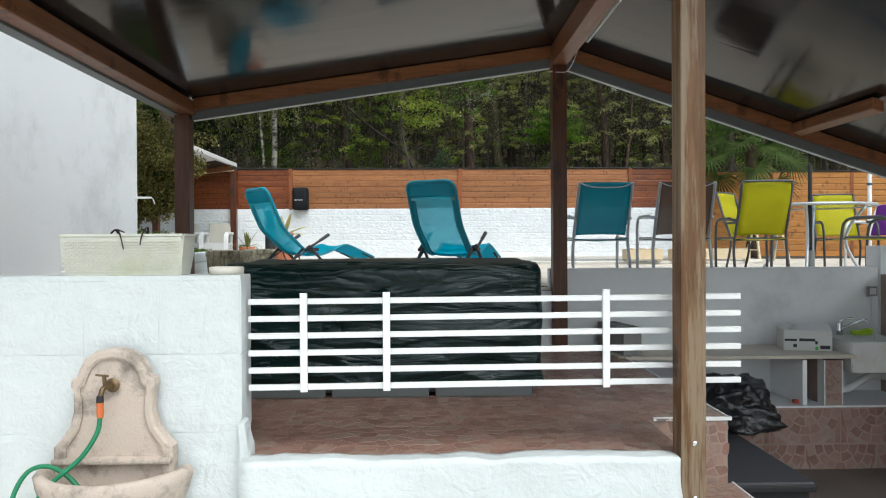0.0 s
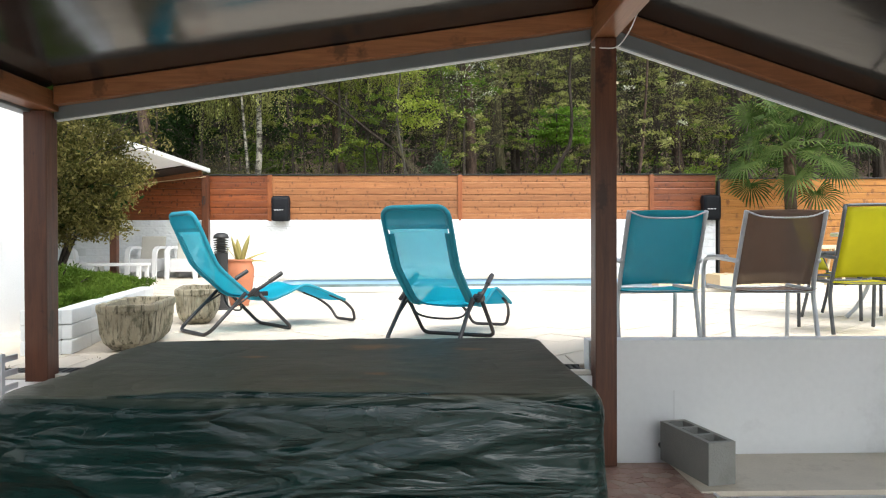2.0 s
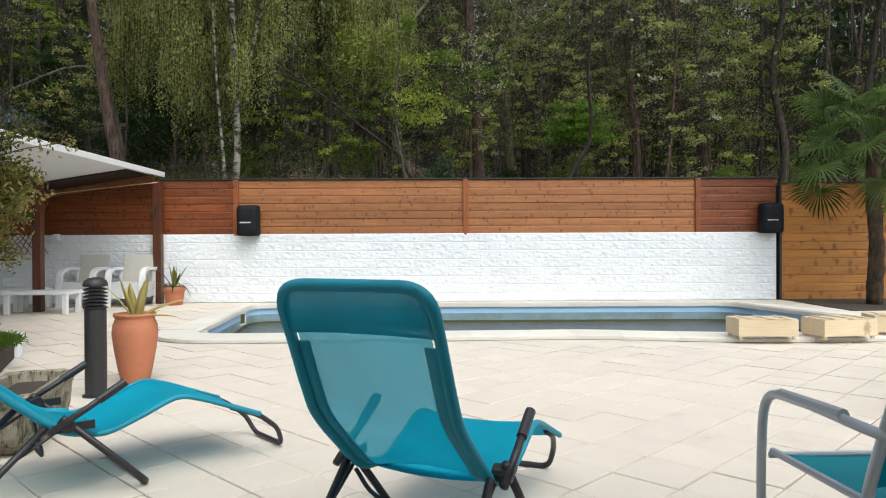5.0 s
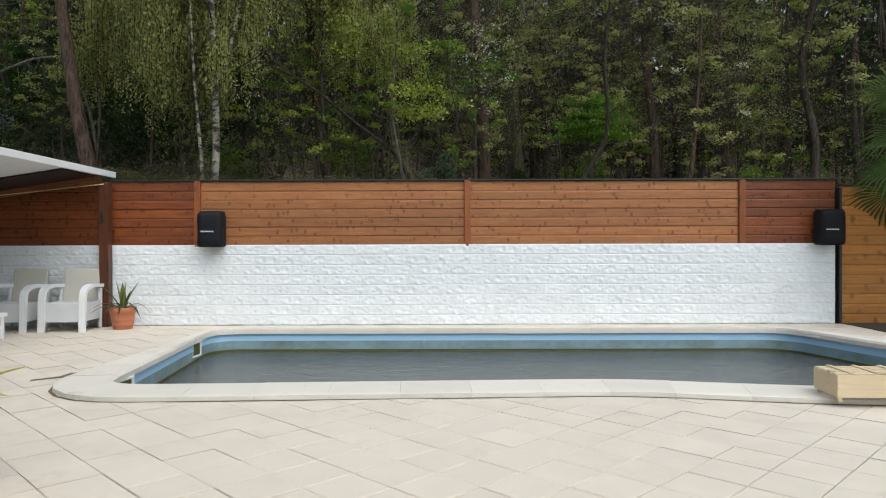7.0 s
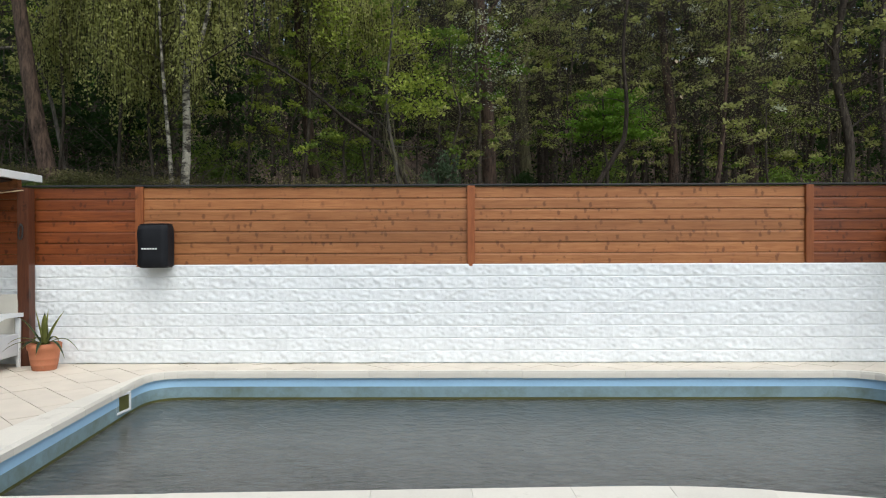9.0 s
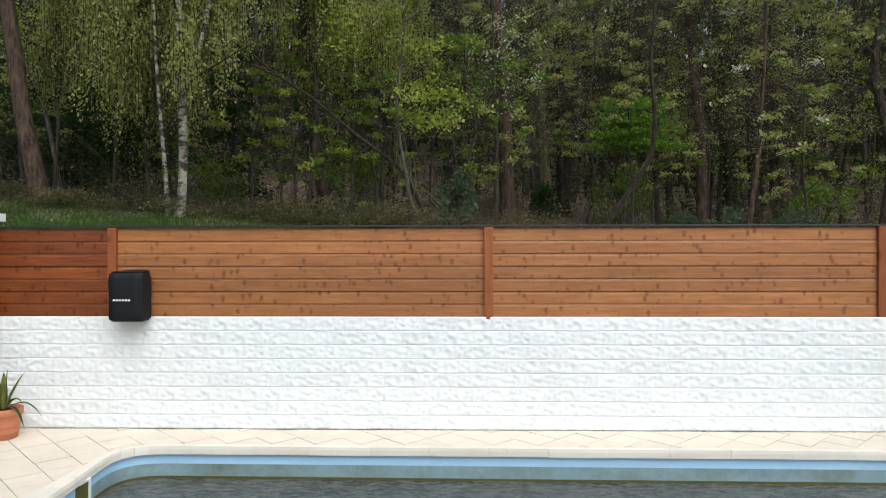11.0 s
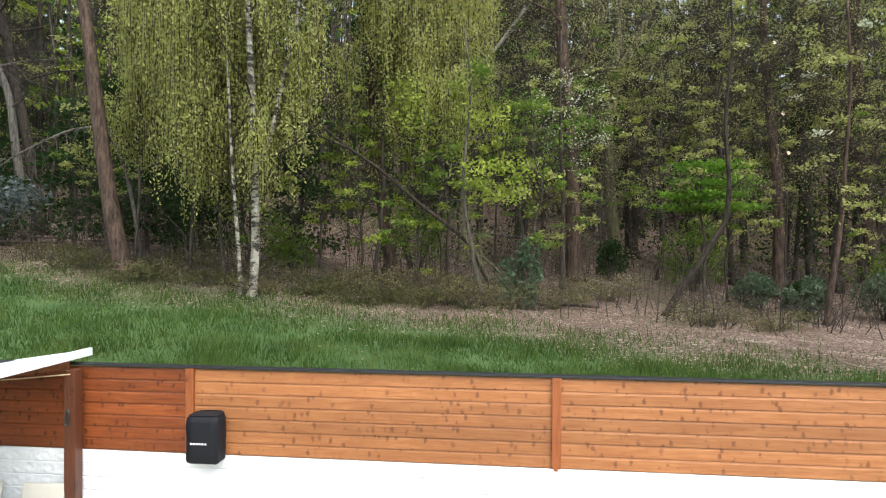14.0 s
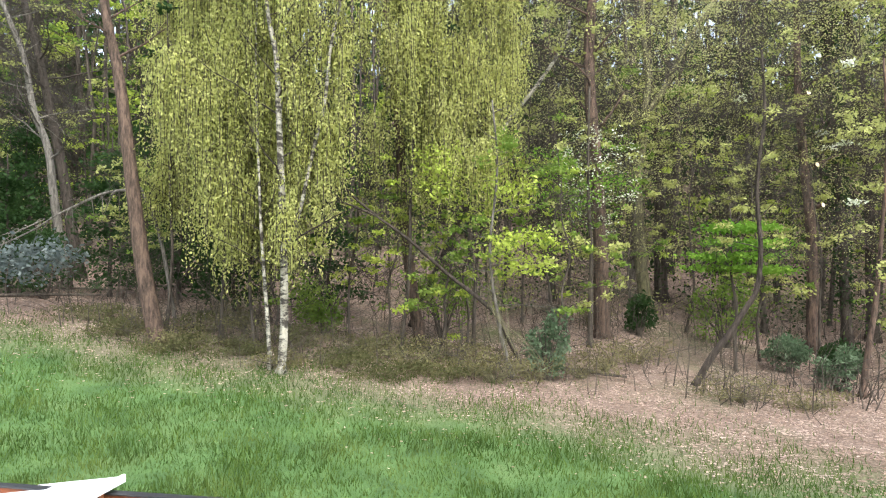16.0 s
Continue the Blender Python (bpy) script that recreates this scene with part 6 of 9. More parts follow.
bm = bmesh.new()
vs = [bm.verts.new((x, y, pav_z(x) + dz)) for x in (-10.5, -5.4) for y in (12.0, 18.3) for dz in (0, 0.05)]
for q in ((0, 1, 3, 2), (4, 6, 7, 5), (0, 4, 5, 1), (2, 3, 7, 6), (0, 2, 6, 4), (1, 5, 7, 3)):
    bm.faces.new([vs[i] for i in q])
part("roof", bm, ROOF_TOP, pav, "white roof sheet")
# near-black panel put in for the shadow at the back of the roof
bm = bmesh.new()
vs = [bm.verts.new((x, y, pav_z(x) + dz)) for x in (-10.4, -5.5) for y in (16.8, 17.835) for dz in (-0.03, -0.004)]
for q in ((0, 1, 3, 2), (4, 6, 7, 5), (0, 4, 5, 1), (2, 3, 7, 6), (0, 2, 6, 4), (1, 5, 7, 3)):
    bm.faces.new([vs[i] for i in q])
part("roof_lining", bm, ROOF_SHADE, pav, "dark panel that stands in for shade under the roof")
part("verge", slab(-5.415, -5.365, 11.98, 18.32, pav_z(-5.4) - 0.03, pav_z(-5.4) + 0.075, 0.006), TRIM_WHITE, pav, "white edge trim")
bm = bmesh.new()
vs = [bm.verts.new((x, y, pav_z(x) + dz)) for x in (-10.4, -5.43) for y in (17.84, 17.93) for dz in (-0.14, -0.005)]
for q in ((0, 1, 3, 2), (4, 6, 7, 5), (0, 4, 5, 1), (2, 3, 7, 6), (0, 2, 6, 4), (1, 5, 7, 3)):
    bm.faces.new([vs[i] for i in q])
part("rear_beam", bm, BEAM_X, pav)
bm = bmesh.new()
vs = [bm.verts.new((x, y, pav_z(x) + dz)) for x in (-10.4, -5.43) for y in (12.3, 12.4) for dz in (-0.13, -0.005)]
for q in ((0, 1, 3, 2), (4, 6, 7, 5), (0, 4, 5, 1), (2, 3, 7, 6), (0, 2, 6, 4), (1, 5, 7, 3)):
    bm.faces.new([vs[i] for i in q])
part("front_beam", bm, BEAM_X, pav)
part("post", slab(-5.42, -5.26, 17.8, 17.95, 0, pav_z(-5.44) - 0.14, 0.006), DARK_POST, pav)
part("post", slab(PAVX - 0.075, PAVX + 0.075, PAVY - 0.07, PAVY + 0.07, 0, pav_z(PAVX) - 0.01, 0.006), DARK_POST, pav)
part("post", slab(-10.3, -10.16, 12.28, 12.42, 0, pav_z(-10.3) - 0.13, 0.006), DARK_POST, pav)
part("wire", bar([(-9.5, 17.75, 2.0), (-5.3, 17.75, pav_z(-5.3) - 0.2)], 0.008, 6), CRATE_WOOD, pav, "pale cord under the roof")
lat = thing("lattice_panel", at(-8.05, 17.7, 1.0), "brown diamond lattice panel", "lattice")
for k in range(9):
    for s in (-1, 1):
        x = -0.5 + k * 0.14
        b = slab(-0.012, 0.012, -0.006 + 0.007 * s, 0.006 + 0.007 * s, -0.75, 0.75)
        for v in b.verts:
            v.co = Matrix.Rotation(radians(40 * s), 3, "Y") @ v.co + Vector((x, 0, 0.5))
            v.co.x = max(-0.6, min(0.6, v.co.x))
            v.co.z = max(0.0, min(1.1, v.co.z))
        part("lath", b, POST_STAIN, lat)


def lounge_chair(m, label, group="white lounge chairs"):
    """A white moulded armchair: each front leg bends back into an arm; it faces -y."""
    ob = thing("lounge_chair", m, label, "armchair", group)
    w, d = 0.37, 0.33
    for sx in (-1, 1):
        bm = bmesh.new()
        line = smooth_path([(0, -d - 0.02, 0.0), (0, -d, 0.3), (0, -d + 0.02, 0.58), (0, -d + 0.1, 0.69), (0, -d + 0.3, 0.735), (0, d + 0.02, 0.72)], 5)
        rows = []
        for i, p in enumerate(line):
            t = (line[min(i + 1, len(line) - 1)] - line[max(i - 1, 0)]).normalized()
            nr = Vector((0, t.z, -t.y)) * 0.028
            e = 0.052 - 0.012 * max(0.0, 0.4 - p.z)
            rows.append([bm.verts.new(p + q + Vector((x, 0, 0))) for q, x in ((nr, -e), (nr * 1.2, 0), (nr, e), (-nr, e), (-nr, -e))])
        for a, b in zip(rows, rows[1:]):
            for k in range(5):
                bm.faces.new((a[k], a[(k + 1) % 5], b[(k + 1) % 5], b[k]))
        bm.faces.new(rows[0])
        bm.faces.new(rows[-1][::-1])
        for v in bm.verts:
            v.co.x += sx * (w - 0.05)
        part("arm", bm, GARDEN_WHITE, ob, "bent white arm and front leg")
        part("leg", slab(sx * (w - 0.05) - 0.03, sx * (w - 0.05) + 0.03, d - 0.05, d + 0.01, 0, 0.68, 0.012, taper=0.006), GARDEN_WHITE, ob)
        part("side_panel", slab(sx * (w - 0.05) - 0.02, sx * (w - 0.05) + 0.02, -d + 0.06, d - 0.055, 0.17, 0.47, 0.01), WOVEN_WHITE, ob)
    part("apron", slab(-w + 0.1, w - 0.1, -d + 0.005, -d + 0.05, 0.16, 0.47, 0.012), WOVEN_WHITE, ob, "woven-pattern white front")
    part("seat", slab(-w + 0.08, w - 0.08, -d + 0.055, d - 0.05, 0.38, 0.46, 0.02), WOVEN_WHITE, ob)
    b = slab(-w + 0.08, w - 0.08, d - 0.08, d - 0.03, 0.36, 1.0, 0.02)
    for v in b.verts:
        v.co.y += (v.co.z - 0.36) * 0.2
    part("backrest", b, CUSHION, ob, "stained grey-beige woven back")
    return ob


lc = lounge_chair(at(-5.68, 17.42, 0, rz=3), "white moulded lounge armchair with a stained beige back under the pavilion")
copy_thing(lc, at(-6.58, 17.4, 0, rz=-2))
copy_thing(lc, at(-8.3, 16.5, 0, rz=78))
copy_thing(lc, at(-8.1, 15.1, 0, rz=95))

socket = thing("socket_box", at(-7.42, 17.93, 1.36), "small white socket box under the lattice", "socket")
part("case", slab(-0.05, 0.05, -0.04, 0.075, -0.06, 0.06, 0.008), TRIM_WHITE, socket)
part("lid", slab(-0.042, 0.042, -0.048, -0.041, -0.05, 0.05, 0.003), TRIM_WHITE, socket)
hook = thing("strap_loop", at(-5.36, 17.79, 1.88), "black strap loop hung on a dark red post", "strap")
part("strap", bar(smooth_path([(0, 0, 0.1), (0.035, -0.02, 0.05), (0.03, -0.02, -0.07), (0.0, -0.02, -0.11), (-0.025, -0.02, -0.05), (-0.01, -0.015, 0.06), (0, 0, 0.1)], 4), 0.011, 6), BLACK_POLE, hook, smooth=True)


def low_table(m, label):
    ob = thing("low_table", m, label, "table", "white low tables")
    part("tabletop", slab(-0.56, 0.56, -0.3, 0.3, 0.34, 0.4, 0.012), GARDEN_WHITE, ob)
    for x in (-0.49, 0.49):
        for y in (-0.23, 0.23):
            part("leg", slab(x - 0.04, x + 0.04, y - 0.04, y + 0.04, 0, 0.34, 0.01), GARDEN_WHITE, ob)
    return ob


lt = low_table(at(-6.6, 16.0, 0, rz=2), "white plastic low table under the pavilion")
copy_thing(lt, at(-7.4, 16.7, 0, rz=88))


# ---- vegetation ----
gen = np.random.default_rng(11)


def unit(v):
    return v / np.maximum(np.linalg.norm(v, axis=1, keepdims=True), 1e-9)


def leaf_quads(c, size, hang=0.0, shape=0.55, vary=0.35, flat=0.0):
    """Pointed four-cornered leaves at the places c; hang turns them downwards, flat lays them level."""
    n = len(c)
    a = unit(gen.normal(size=(n, 3)) * np.array([1, 1, 1 - flat]) + np.array([0, 0, -hang]))
    b = unit(np.cross(a, gen.normal(size=(n, 3)) * np.array([1 - flat, 1 - flat, 1]) + np.array([0, 0, 1e-3])))
    s = (size * gen.uniform(1 - vary, 1 + vary, n))[:, None]
    w = s * shape
    v = np.stack([c, c + a * s * 0.5 + b * w * 0.5, c + a * s, c + a * s * 0.5 - b * w * 0.5], 1).reshape(-1, 3)
    f = np.arange(4 * n).reshape(n, 4)
    return v, f


def grow(trunk, r0, r1, limbs, reach, start=0.35, rise=0.5, twigs=5, seed=1, droop=0.0, wood=None):
    """A trunk with limbs and twigs as one bmesh (or the limbs in wood), and the places where leaves sit."""
    rn = random.Random(seed)
    bm = bmesh.new()
    path = smooth_path(trunk, 5)
    tube(bm, path, r0, 8, r_end=r1)
    # root flare
    for v in bm.verts[:8]:
        v.co.x += (v.co.x - path[0].x) * 0.5
        v.co.y += (v.co.y - path[0].y) * 0.5
    spots = []
    wood = wood or bm
    n = len(path)
    for k in range(limbs):
        t = start + (1 - start) * (k + rn.random()) / limbs
        i = min(n - 1, int(t * (n - 1)))
        o = path[i]
        ang = k * 2.4 + rn.uniform(-0.5, 0.5)
        ln = reach * (1.15 - 0.65 * t) * rn.uniform(0.7, 1.25)
        d = Vector((math.cos(ang), math.sin(ang), rise * rn.uniform(0.5, 1.4)))
        pts = [o]
        for s in range(1, 5):
            d = (d + Vector((rn.uniform(-0.25, 0.25), rn.uniform(-0.25, 0.25), rn.uniform(-0.15, 0.2) - droop))).normalized()
            pts.append(pts[-1] + d * ln / 4)
        rr = max(0.014, (r0 + (r1 - r0) * t) * 0.3)
        tube(wood, pts, rr, 5, r_end=rr * 0.25, cap=False)
        for s in range(twigs):
            q = pts[rn.randint(1, 4)]
            d2 = Vector((rn.uniform(-1, 1), rn.uniform(-1, 1), rn.uniform(-0.4, 0.9) - droop)).normalized()
            e = q + d2 * ln * rn.uniform(0.2, 0.5)
            m = (q + e) / 2 + Vector((rn.uniform(-0.1, 0.1), rn.uniform(-0.1, 0.1), 0.05))
            tube(wood, [q, m, e], rr * 0.35, 4, r_end=rr * 0.1, cap=False)
            spots += [m, e]
        spots += pts[2:]
    return bm, np.array([tuple(p) for p in spots])


def crown_points(spots, count, spread):
    """Leaves in loose level sprays round the twigs."""
    clumps = max(1, count // 46)
    mid = spots[gen.integers(0, len(spots), clumps)] + gen.normal(size=(clumps, 3)) * spread * 0.8
    c = mid[gen.integers(0, clumps, count)]
    return c + gen.normal(size=(count, 3)) * np.array([0.4, 0.4, 0.15]) * max(0.26, spread * 0.75)


def foliage(ob, points, material, size):
    if material is LEAF_TWIG:
        v, f = leaf_quads(points, size, shape=0.03)
    elif material is LEAF_BIRCH:
        v, f = leaf_quads(points, size, hang=0.8, shape=0.45)
    else:
        v, f = leaf_quads(points, size, shape=0.6, flat=0.35)
    raw("crown", v, f, material, ob)


def tree(name, where, label, trunk, r0, r1, limbs, reach, bark_mat, crowns, seed, start=0.35, rise=0.5, twigs=5, droop=0.0, group="trees at the forest edge", forks=()):
    """crowns: (material, leaves, spread, size) for each kind of foliage it carries."""
    ob = thing(name, at(*where), label, "tree", group)
    bm, spots = grow(trunk, r0, r1, limbs, reach, start, rise, twigs, seed, droop)
    for f in forks:
        tube(bm, smooth_path(f, 4), r0 * 0.5, 6, r_end=r1 * 0.5, cap=False)
    part("trunk", bm, bark_mat, ob, smooth=True)
    for material, count, spread, size in crowns:
        foliage(ob, crown_points(spots, count, spread), material, size)
    return ob


def sprays(ob, middle, radii, clumps, leaves, material, size, flatness=0.16, wide=0.42):
    """Level sprays of leaves filling an uneven ellipsoid round a middle."""
    d = unit(gen.normal(size=(clumps, 3))) * gen.uniform(0.25, 1.0, (clumps, 1)) ** 0.6
    mid = np.array(middle) + d * np.array(radii)
    c = np.repeat(mid, leaves, 0) + gen.normal(size=(clumps * leaves, 3)) * np.array([wide, wide, flatness])
    foliage(ob, c, material, size)


def straight(h, lean=(0, 0), wob=0.25, seed=0):
    rn = random.Random(seed)
    return [(lean[0] * t + (wob * rn.uniform(-1, 1) if t else 0), lean[1] * t + (wob * rn.uniform(-1, 1) if t else 0), h * t) for t in (0, 0.2, 0.4, 0.6, 0.8, 1.0)]


def weeping(where, trunk, r0, tassels, seed, label, spread=2.6, low=2.3, skin=None, limb=None, start=0.3, long=3.2):
    """A birch with long hanging twigs that gather in tassels."""
    rn = random.Random(seed)
    ob = thing("birch_tree", at(*where), label, "tree", "birches at the forest edge")
    wood = bmesh.new()
    bm, spots = grow(trunk, r0, r0 * 0.35, 16, spread, start, 0.8, 3, seed, wood=wood)
    if limb:
        tube(bm, smooth_path(limb, 5), r0 * 0.55, 6, r_end=r0 * 0.25, cap=False)
        spots = np.concatenate([spots, np.array([tuple(p) for p in smooth_path(limb, 5)])[8:] + gen.normal(size=(1, 3)) * 0.2])
    part("trunk", bm, skin or BARK_BIRCH, ob, smooth=True)
    part("branchwork", wood, BARK_DARK, ob, "thin dark branches")
    sb, cs = bmesh.new(), []
    high = [p for p in spots if p[2] > low + 1.2]
    boughs = [Vector(high[rn.randrange(len(high))]) for _ in range(max(4, tassels // 9))]
    for k in range(tassels):
        o = boughs[k % len(boughs)] + Vector((rn.gauss(0, 0.26), rn.gauss(0, 0.26), rn.gauss(0, 0.25)))
        full = min(rn.uniform(0.7, long), max(0.4, o.z - rn.uniform(low, low + 1.8)))
        sway = Vector((rn.uniform(-0.3, 0.3), rn.uniform(-0.3, 0.3), 0))
        for j in range(rn.randint(2, 5)):
            s = o + Vector((rn.gauss(0, 0.07), rn.gauss(0, 0.07), rn.gauss(0, 0.15)))
            if abs(s.x) < 0.3 and s.y < 0.2:
                s.y += 0.7
            ln = full * rn.uniform(0.45, 1.1)
            d = sway + Vector((rn.uniform(-0.12, 0.12), rn.uniform(-0.12, 0.12), 0))
            pts = [s, s + d * 0.6 + Vector((0, 0, -0.25 * ln)), s + d * 0.9 + Vector((0, 0, -0.6 * ln)), s + d + Vector((0, 0, -ln))]
            if j < 3:
                tube(sb, pts, 0.006, 3, cap=False)
            m = int(ln * rn.uniform(18, 34))
            for i in range(m):
                t = i / m * 3
                a = int(t)
                p = pts[a].lerp(pts[a + 1], t - a)
                cs.append((p.x + rn.gauss(0, 0.05), p.y + rn.gauss(0, 0.05), p.z))
    part("twig_curtain", sb, LEAF_TWIG, ob)
    v, f = leaf_quads(np.array(cs), 0.082, hang=1.2, shape=0.55)
    raw("crown", v, f, LEAF_BIRCH, ob)
    return ob


# the weeping birches
def foot(x, y):
    return (x, y, land(x, y) - 0.05)


weeping(foot(-5.87, 25.1), [(0, 0, 0), (0.08, 0, 1.35), (0.04, 0, 3.5), (-0.08, 0, 6.2), (-0.17, 0.05, 7.6), (-0.45, 0.1, 9.0), (-0.6, 0.2, 12.0)], 0.115, 300, 3,
        "tall white birch with hanging yellow-green young foliage", spread=2.7, low=1.7, start=0.3,
        limb=[(0.05, 0, 2.9), (0.3, 0.1, 3.6), (0.48, 0.1, 4.15), (0.72, 0.1, 5.25), (1.02, 0.1, 6.45), (1.17, 0.1, 7.8), (1.41, 0.1, 8.85), (1.8, 0.1, 11.0)])
weeping(foot(-6.22, 25.3), [(0, 0, 0), (-0.07, 0, 1.1), (-0.15, 0, 2.05), (-0.25, 0, 3.4), (-0.32, 0, 4.8), (-0.5, 0.2, 7.5), (-0.5, 0.3, 9.5)], 0.06, 170, 8,
        "slim white birch curving up beside a taller one", spread=2.1, low=1.9)
weeping(foot(-10.7, 28.2), straight(11, (0.1, 0.2), 0.2, 19), 0.05, 210, 19, "weeping tree with yellow-green twigs behind a pine", spread=1.9, low=2.4, skin=BARK, long=3.6)
weeping(foot(-8.6, 27.4), straight(12, (0.4, 0.2), 0.2, 12), 0.055, 340, 12, "weeping tree with long yellow-green hanging twigs", spread=2.2, low=1.2, skin=BARK, long=4.4)
weeping(foot(-7.2, 26.6), straight(10.5, (-0.3, 0.2), 0.2, 14), 0.045, 210, 14, "thin weeping tree with pale yellow-green twigs", spread=1.8, low=1.1, skin=BARK, long=4.0)
weeping(foot(-3.7, 28.4), straight(12.5, (0.5, 0.2), 0.2, 15), 0.055, 340, 15, "weeping tree with thin yellow-green hanging twigs", spread=2.3, low=3.0, skin=BARK)
weeping(foot(-1.9, 30.6), straight(13.5, (0.3, 0.2), 0.3, 17), 0.06, 300, 17, "weeping tree with pale yellow-green young leaves", spread=2.6, low=3.6, skin=BARK)

# single trunks at the edge of the wood
tree("tree", foot(-17.63, 33.0), "grey trunk with bare pale branches", [(0, 0, 0), (-0.56, 0, 3.3), (-0.85, 0, 5.4), (-1.46, 0, 6.9), (-1.95, 0, 9.1), (-2.93, 0, 11.5), (-3.3, 0, 15)],
     0.17, 0.07, 12, 3.0, BARK_PALE, ((LEAF_TWIG, 1800, 0.4, 0.7), (LEAF_OLIVE, 400, 0.5, 0.12)), 28, start=0.3, rise=0.3)
tree("tree", foot(-19.4, 36.0), "dark leaning trunk with crooked limbs", [(0, 0, 0), (-0.7, 0, 4.0), (-1.5, 0, 7.6), (-2.05, 0, 9.8), (-2.73, 0, 12.2), (-3.2, 0, 16)],
     0.24, 0.1, 12, 3.4, BARK_DARK, ((LEAF_TWIG, 1600, 0.5, 0.8), (LEAF_OLIVE, 500, 0.6, 0.14)), 20, start=0.3, rise=0.2)
tree("pine_tree", foot(-9.91, 26.5), "leaning reddish-barked pine trunk at the meadow edge", [(0, 0, 0), (-0.37, 0, 1.7), (-0.62, 0, 3.2), (-0.93, 0, 5.5), (-1.27, 0.1, 7.4), (-1.7, 0.1, 9.4), (-2.4, 0.3, 14.5)],
     0.24, 0.1, 8, 2.4, BARK_RED, ((LEAF_DARK, 500, 0.5, 0.16),), 21, start=0.7)
tree("pine_tree", foot(-3.3, 29.6), "straight reddish pine trunk among the birches", [(0, 0, 0), (-0.28, 0, 1.6), (-0.5, 0, 3.4), (-0.64, 0, 5.1), (-0.79, 0, 7.3), (-1.03, 0, 9.0), (-1.17, 0, 10.7), (-1.3, 0, 15)],
     0.19, 0.1, 8, 2.2, BARK_RED, ((LEAF_DARK, 500, 0.5, 0.18),), 27, start=0.7)
tree("tree", foot(2.16, 33.0), "stout grey-brown trunk hung with dry vines", [(0, 0, 0), (-0.05, 0, 1.6), (-0.09, 0, 3.3), (-0.22, 0, 5.4), (-0.43, 0, 7.8), (-0.5, 0, 9.7), (-0.4, 0, 11.6), (-0.3, 0, 15)],
     0.27, 0.14, 12, 2.6, BARK_RED, ((LEAF_OLIVE, 1500, 0.7, 0.13), (LEAF_TWIG, 1500, 0.5, 0.7)), 26, start=0.5)
tree("tree", foot(4.25, 38.0), "olive mossy trunk forking into crooked limbs", [(0, 0, 0), (-0.27, 0, 2.0), (-0.35, 0, 3.4), (-0.44, 0, 5.4), (-0.25, 0, 6.8), (-0.2, 0, 7.9)],
     0.27, 0.17, 5, 2.0, BARK_MOSS, ((LEAF_OLIVE, 900, 0.5, 0.15), (LEAF_TWIG, 900, 0.5, 0.7)), 36, start=0.6,
     forks=([(-0.2, 0, 7.8), (0.5, 0, 8.8), (1.1, 0, 10.0), (1.6, 0, 11.0), (2.55, 0, 12.5)], [(-0.2, 0, 7.8), (-0.7, 0, 8.2), (-1.5, 0, 9.7), (-2.2, 0, 11.4)], [(-0.2, 0, 7.8), (0.0, 0.2, 9.5), (-0.3, 0.2, 12), (0.1, 0.2, 14)]))
tree("tree", foot(5.23, 41.0), "black forked trunk in the shade of the wood", [(0, 0, 0), (-0.06, 0, 2.4), (-0.13, 0, 5.4), (-0.16, 0, 6.7), (-0.34, 0, 8.2), (-0.55, 0, 9.7), (-0.7, 0, 14)],
     0.3, 0.1, 8, 2.6, BARK_DARK, ((LEAF_GREEN, 1500, 0.5, 0.16),), 37, start=0.5, forks=([(-0.16, 0, 6.6), (0.14, 0, 7.2), (0.26, 0, 8.4), (0.66, 0, 9.6), (1.1, 0, 12)],))
tree("leaning_tree", foot(4.28, 28.8), "thin dark trunk leaning out of the leaf litter, then upright", [(0, 0, 0), (0.46, 0, 0.85), (0.88, 0, 1.46), (1.3, 0, 2.15), (1.58, 0, 2.7), (1.66, 0, 3.73), (1.59, 0.1, 5.07), (1.63, 0.1, 6.1), (1.76, 0.1, 7.3), (1.67, 0.1, 9.0)],
     0.1, 0.03, 14, 1.7, BARK_DARK, ((LEAF_OLIVE, 700, 0.3, 0.1), (LEAF_TWIG, 900, 0.3, 0.4)), 22, start=0.5, rise=0.4)
lopped = tree("tree", foot(9.54, 35.5), "straight reddish-brown trunk with lopped limbs", [(0, 0, 0), (0.0, 0, 2.6), (-0.09, 0, 4.6), (-0.27, 0, 6.2), (-0.41, 0, 7.8), (-0.54, 0, 9.2), (-0.6, 0, 12.6)],
              0.22, 0.11, 8, 2.4, BARK_RED, ((LEAF_OLIVE, 1200, 0.6, 0.13), (LEAF_TWIG, 1500, 0.5, 0.6), (BLOSSOM, 200, 0.5, 0.1)), 23, start=0.5)
for q, side in (((-0.46, 9.0), 0.16), ((-0.2, 6.5), 0.2), ((-0.02, 5.1), 0.22)):
    part("stub", bar([(q[0], 0, q[1]), (q[0] + side, -0.34, q[1] + 0.1)], 0.085, 8), BARK_RED, lopped)
    part("cut_face", bar([(q[0] + side, -0.34, q[1] + 0.1), (q[0] + side + 0.004, -0.35, q[1] + 0.103)], 0.082, 10), CRATE_WOOD, lopped, "pale sawn face")
tree("tree", foot(14.1, 38.0), "thick reddish trunk with pruned stubs", [(0, 0, 0), (-0.27, 0, 1.9), (-0.54, 0, 3.9), (-0.72, 0, 5.7), (-0.77, 0, 7.9), (-0.86, 0, 11.3), (-0.9, 0, 15)],
     0.27, 0.13, 10, 2.6, BARK_RED, ((LEAF_OLIVE, 1200, 0.6, 0.13), (LEAF_TWIG, 1600, 0.5, 0.6)), 47, start=0.45)
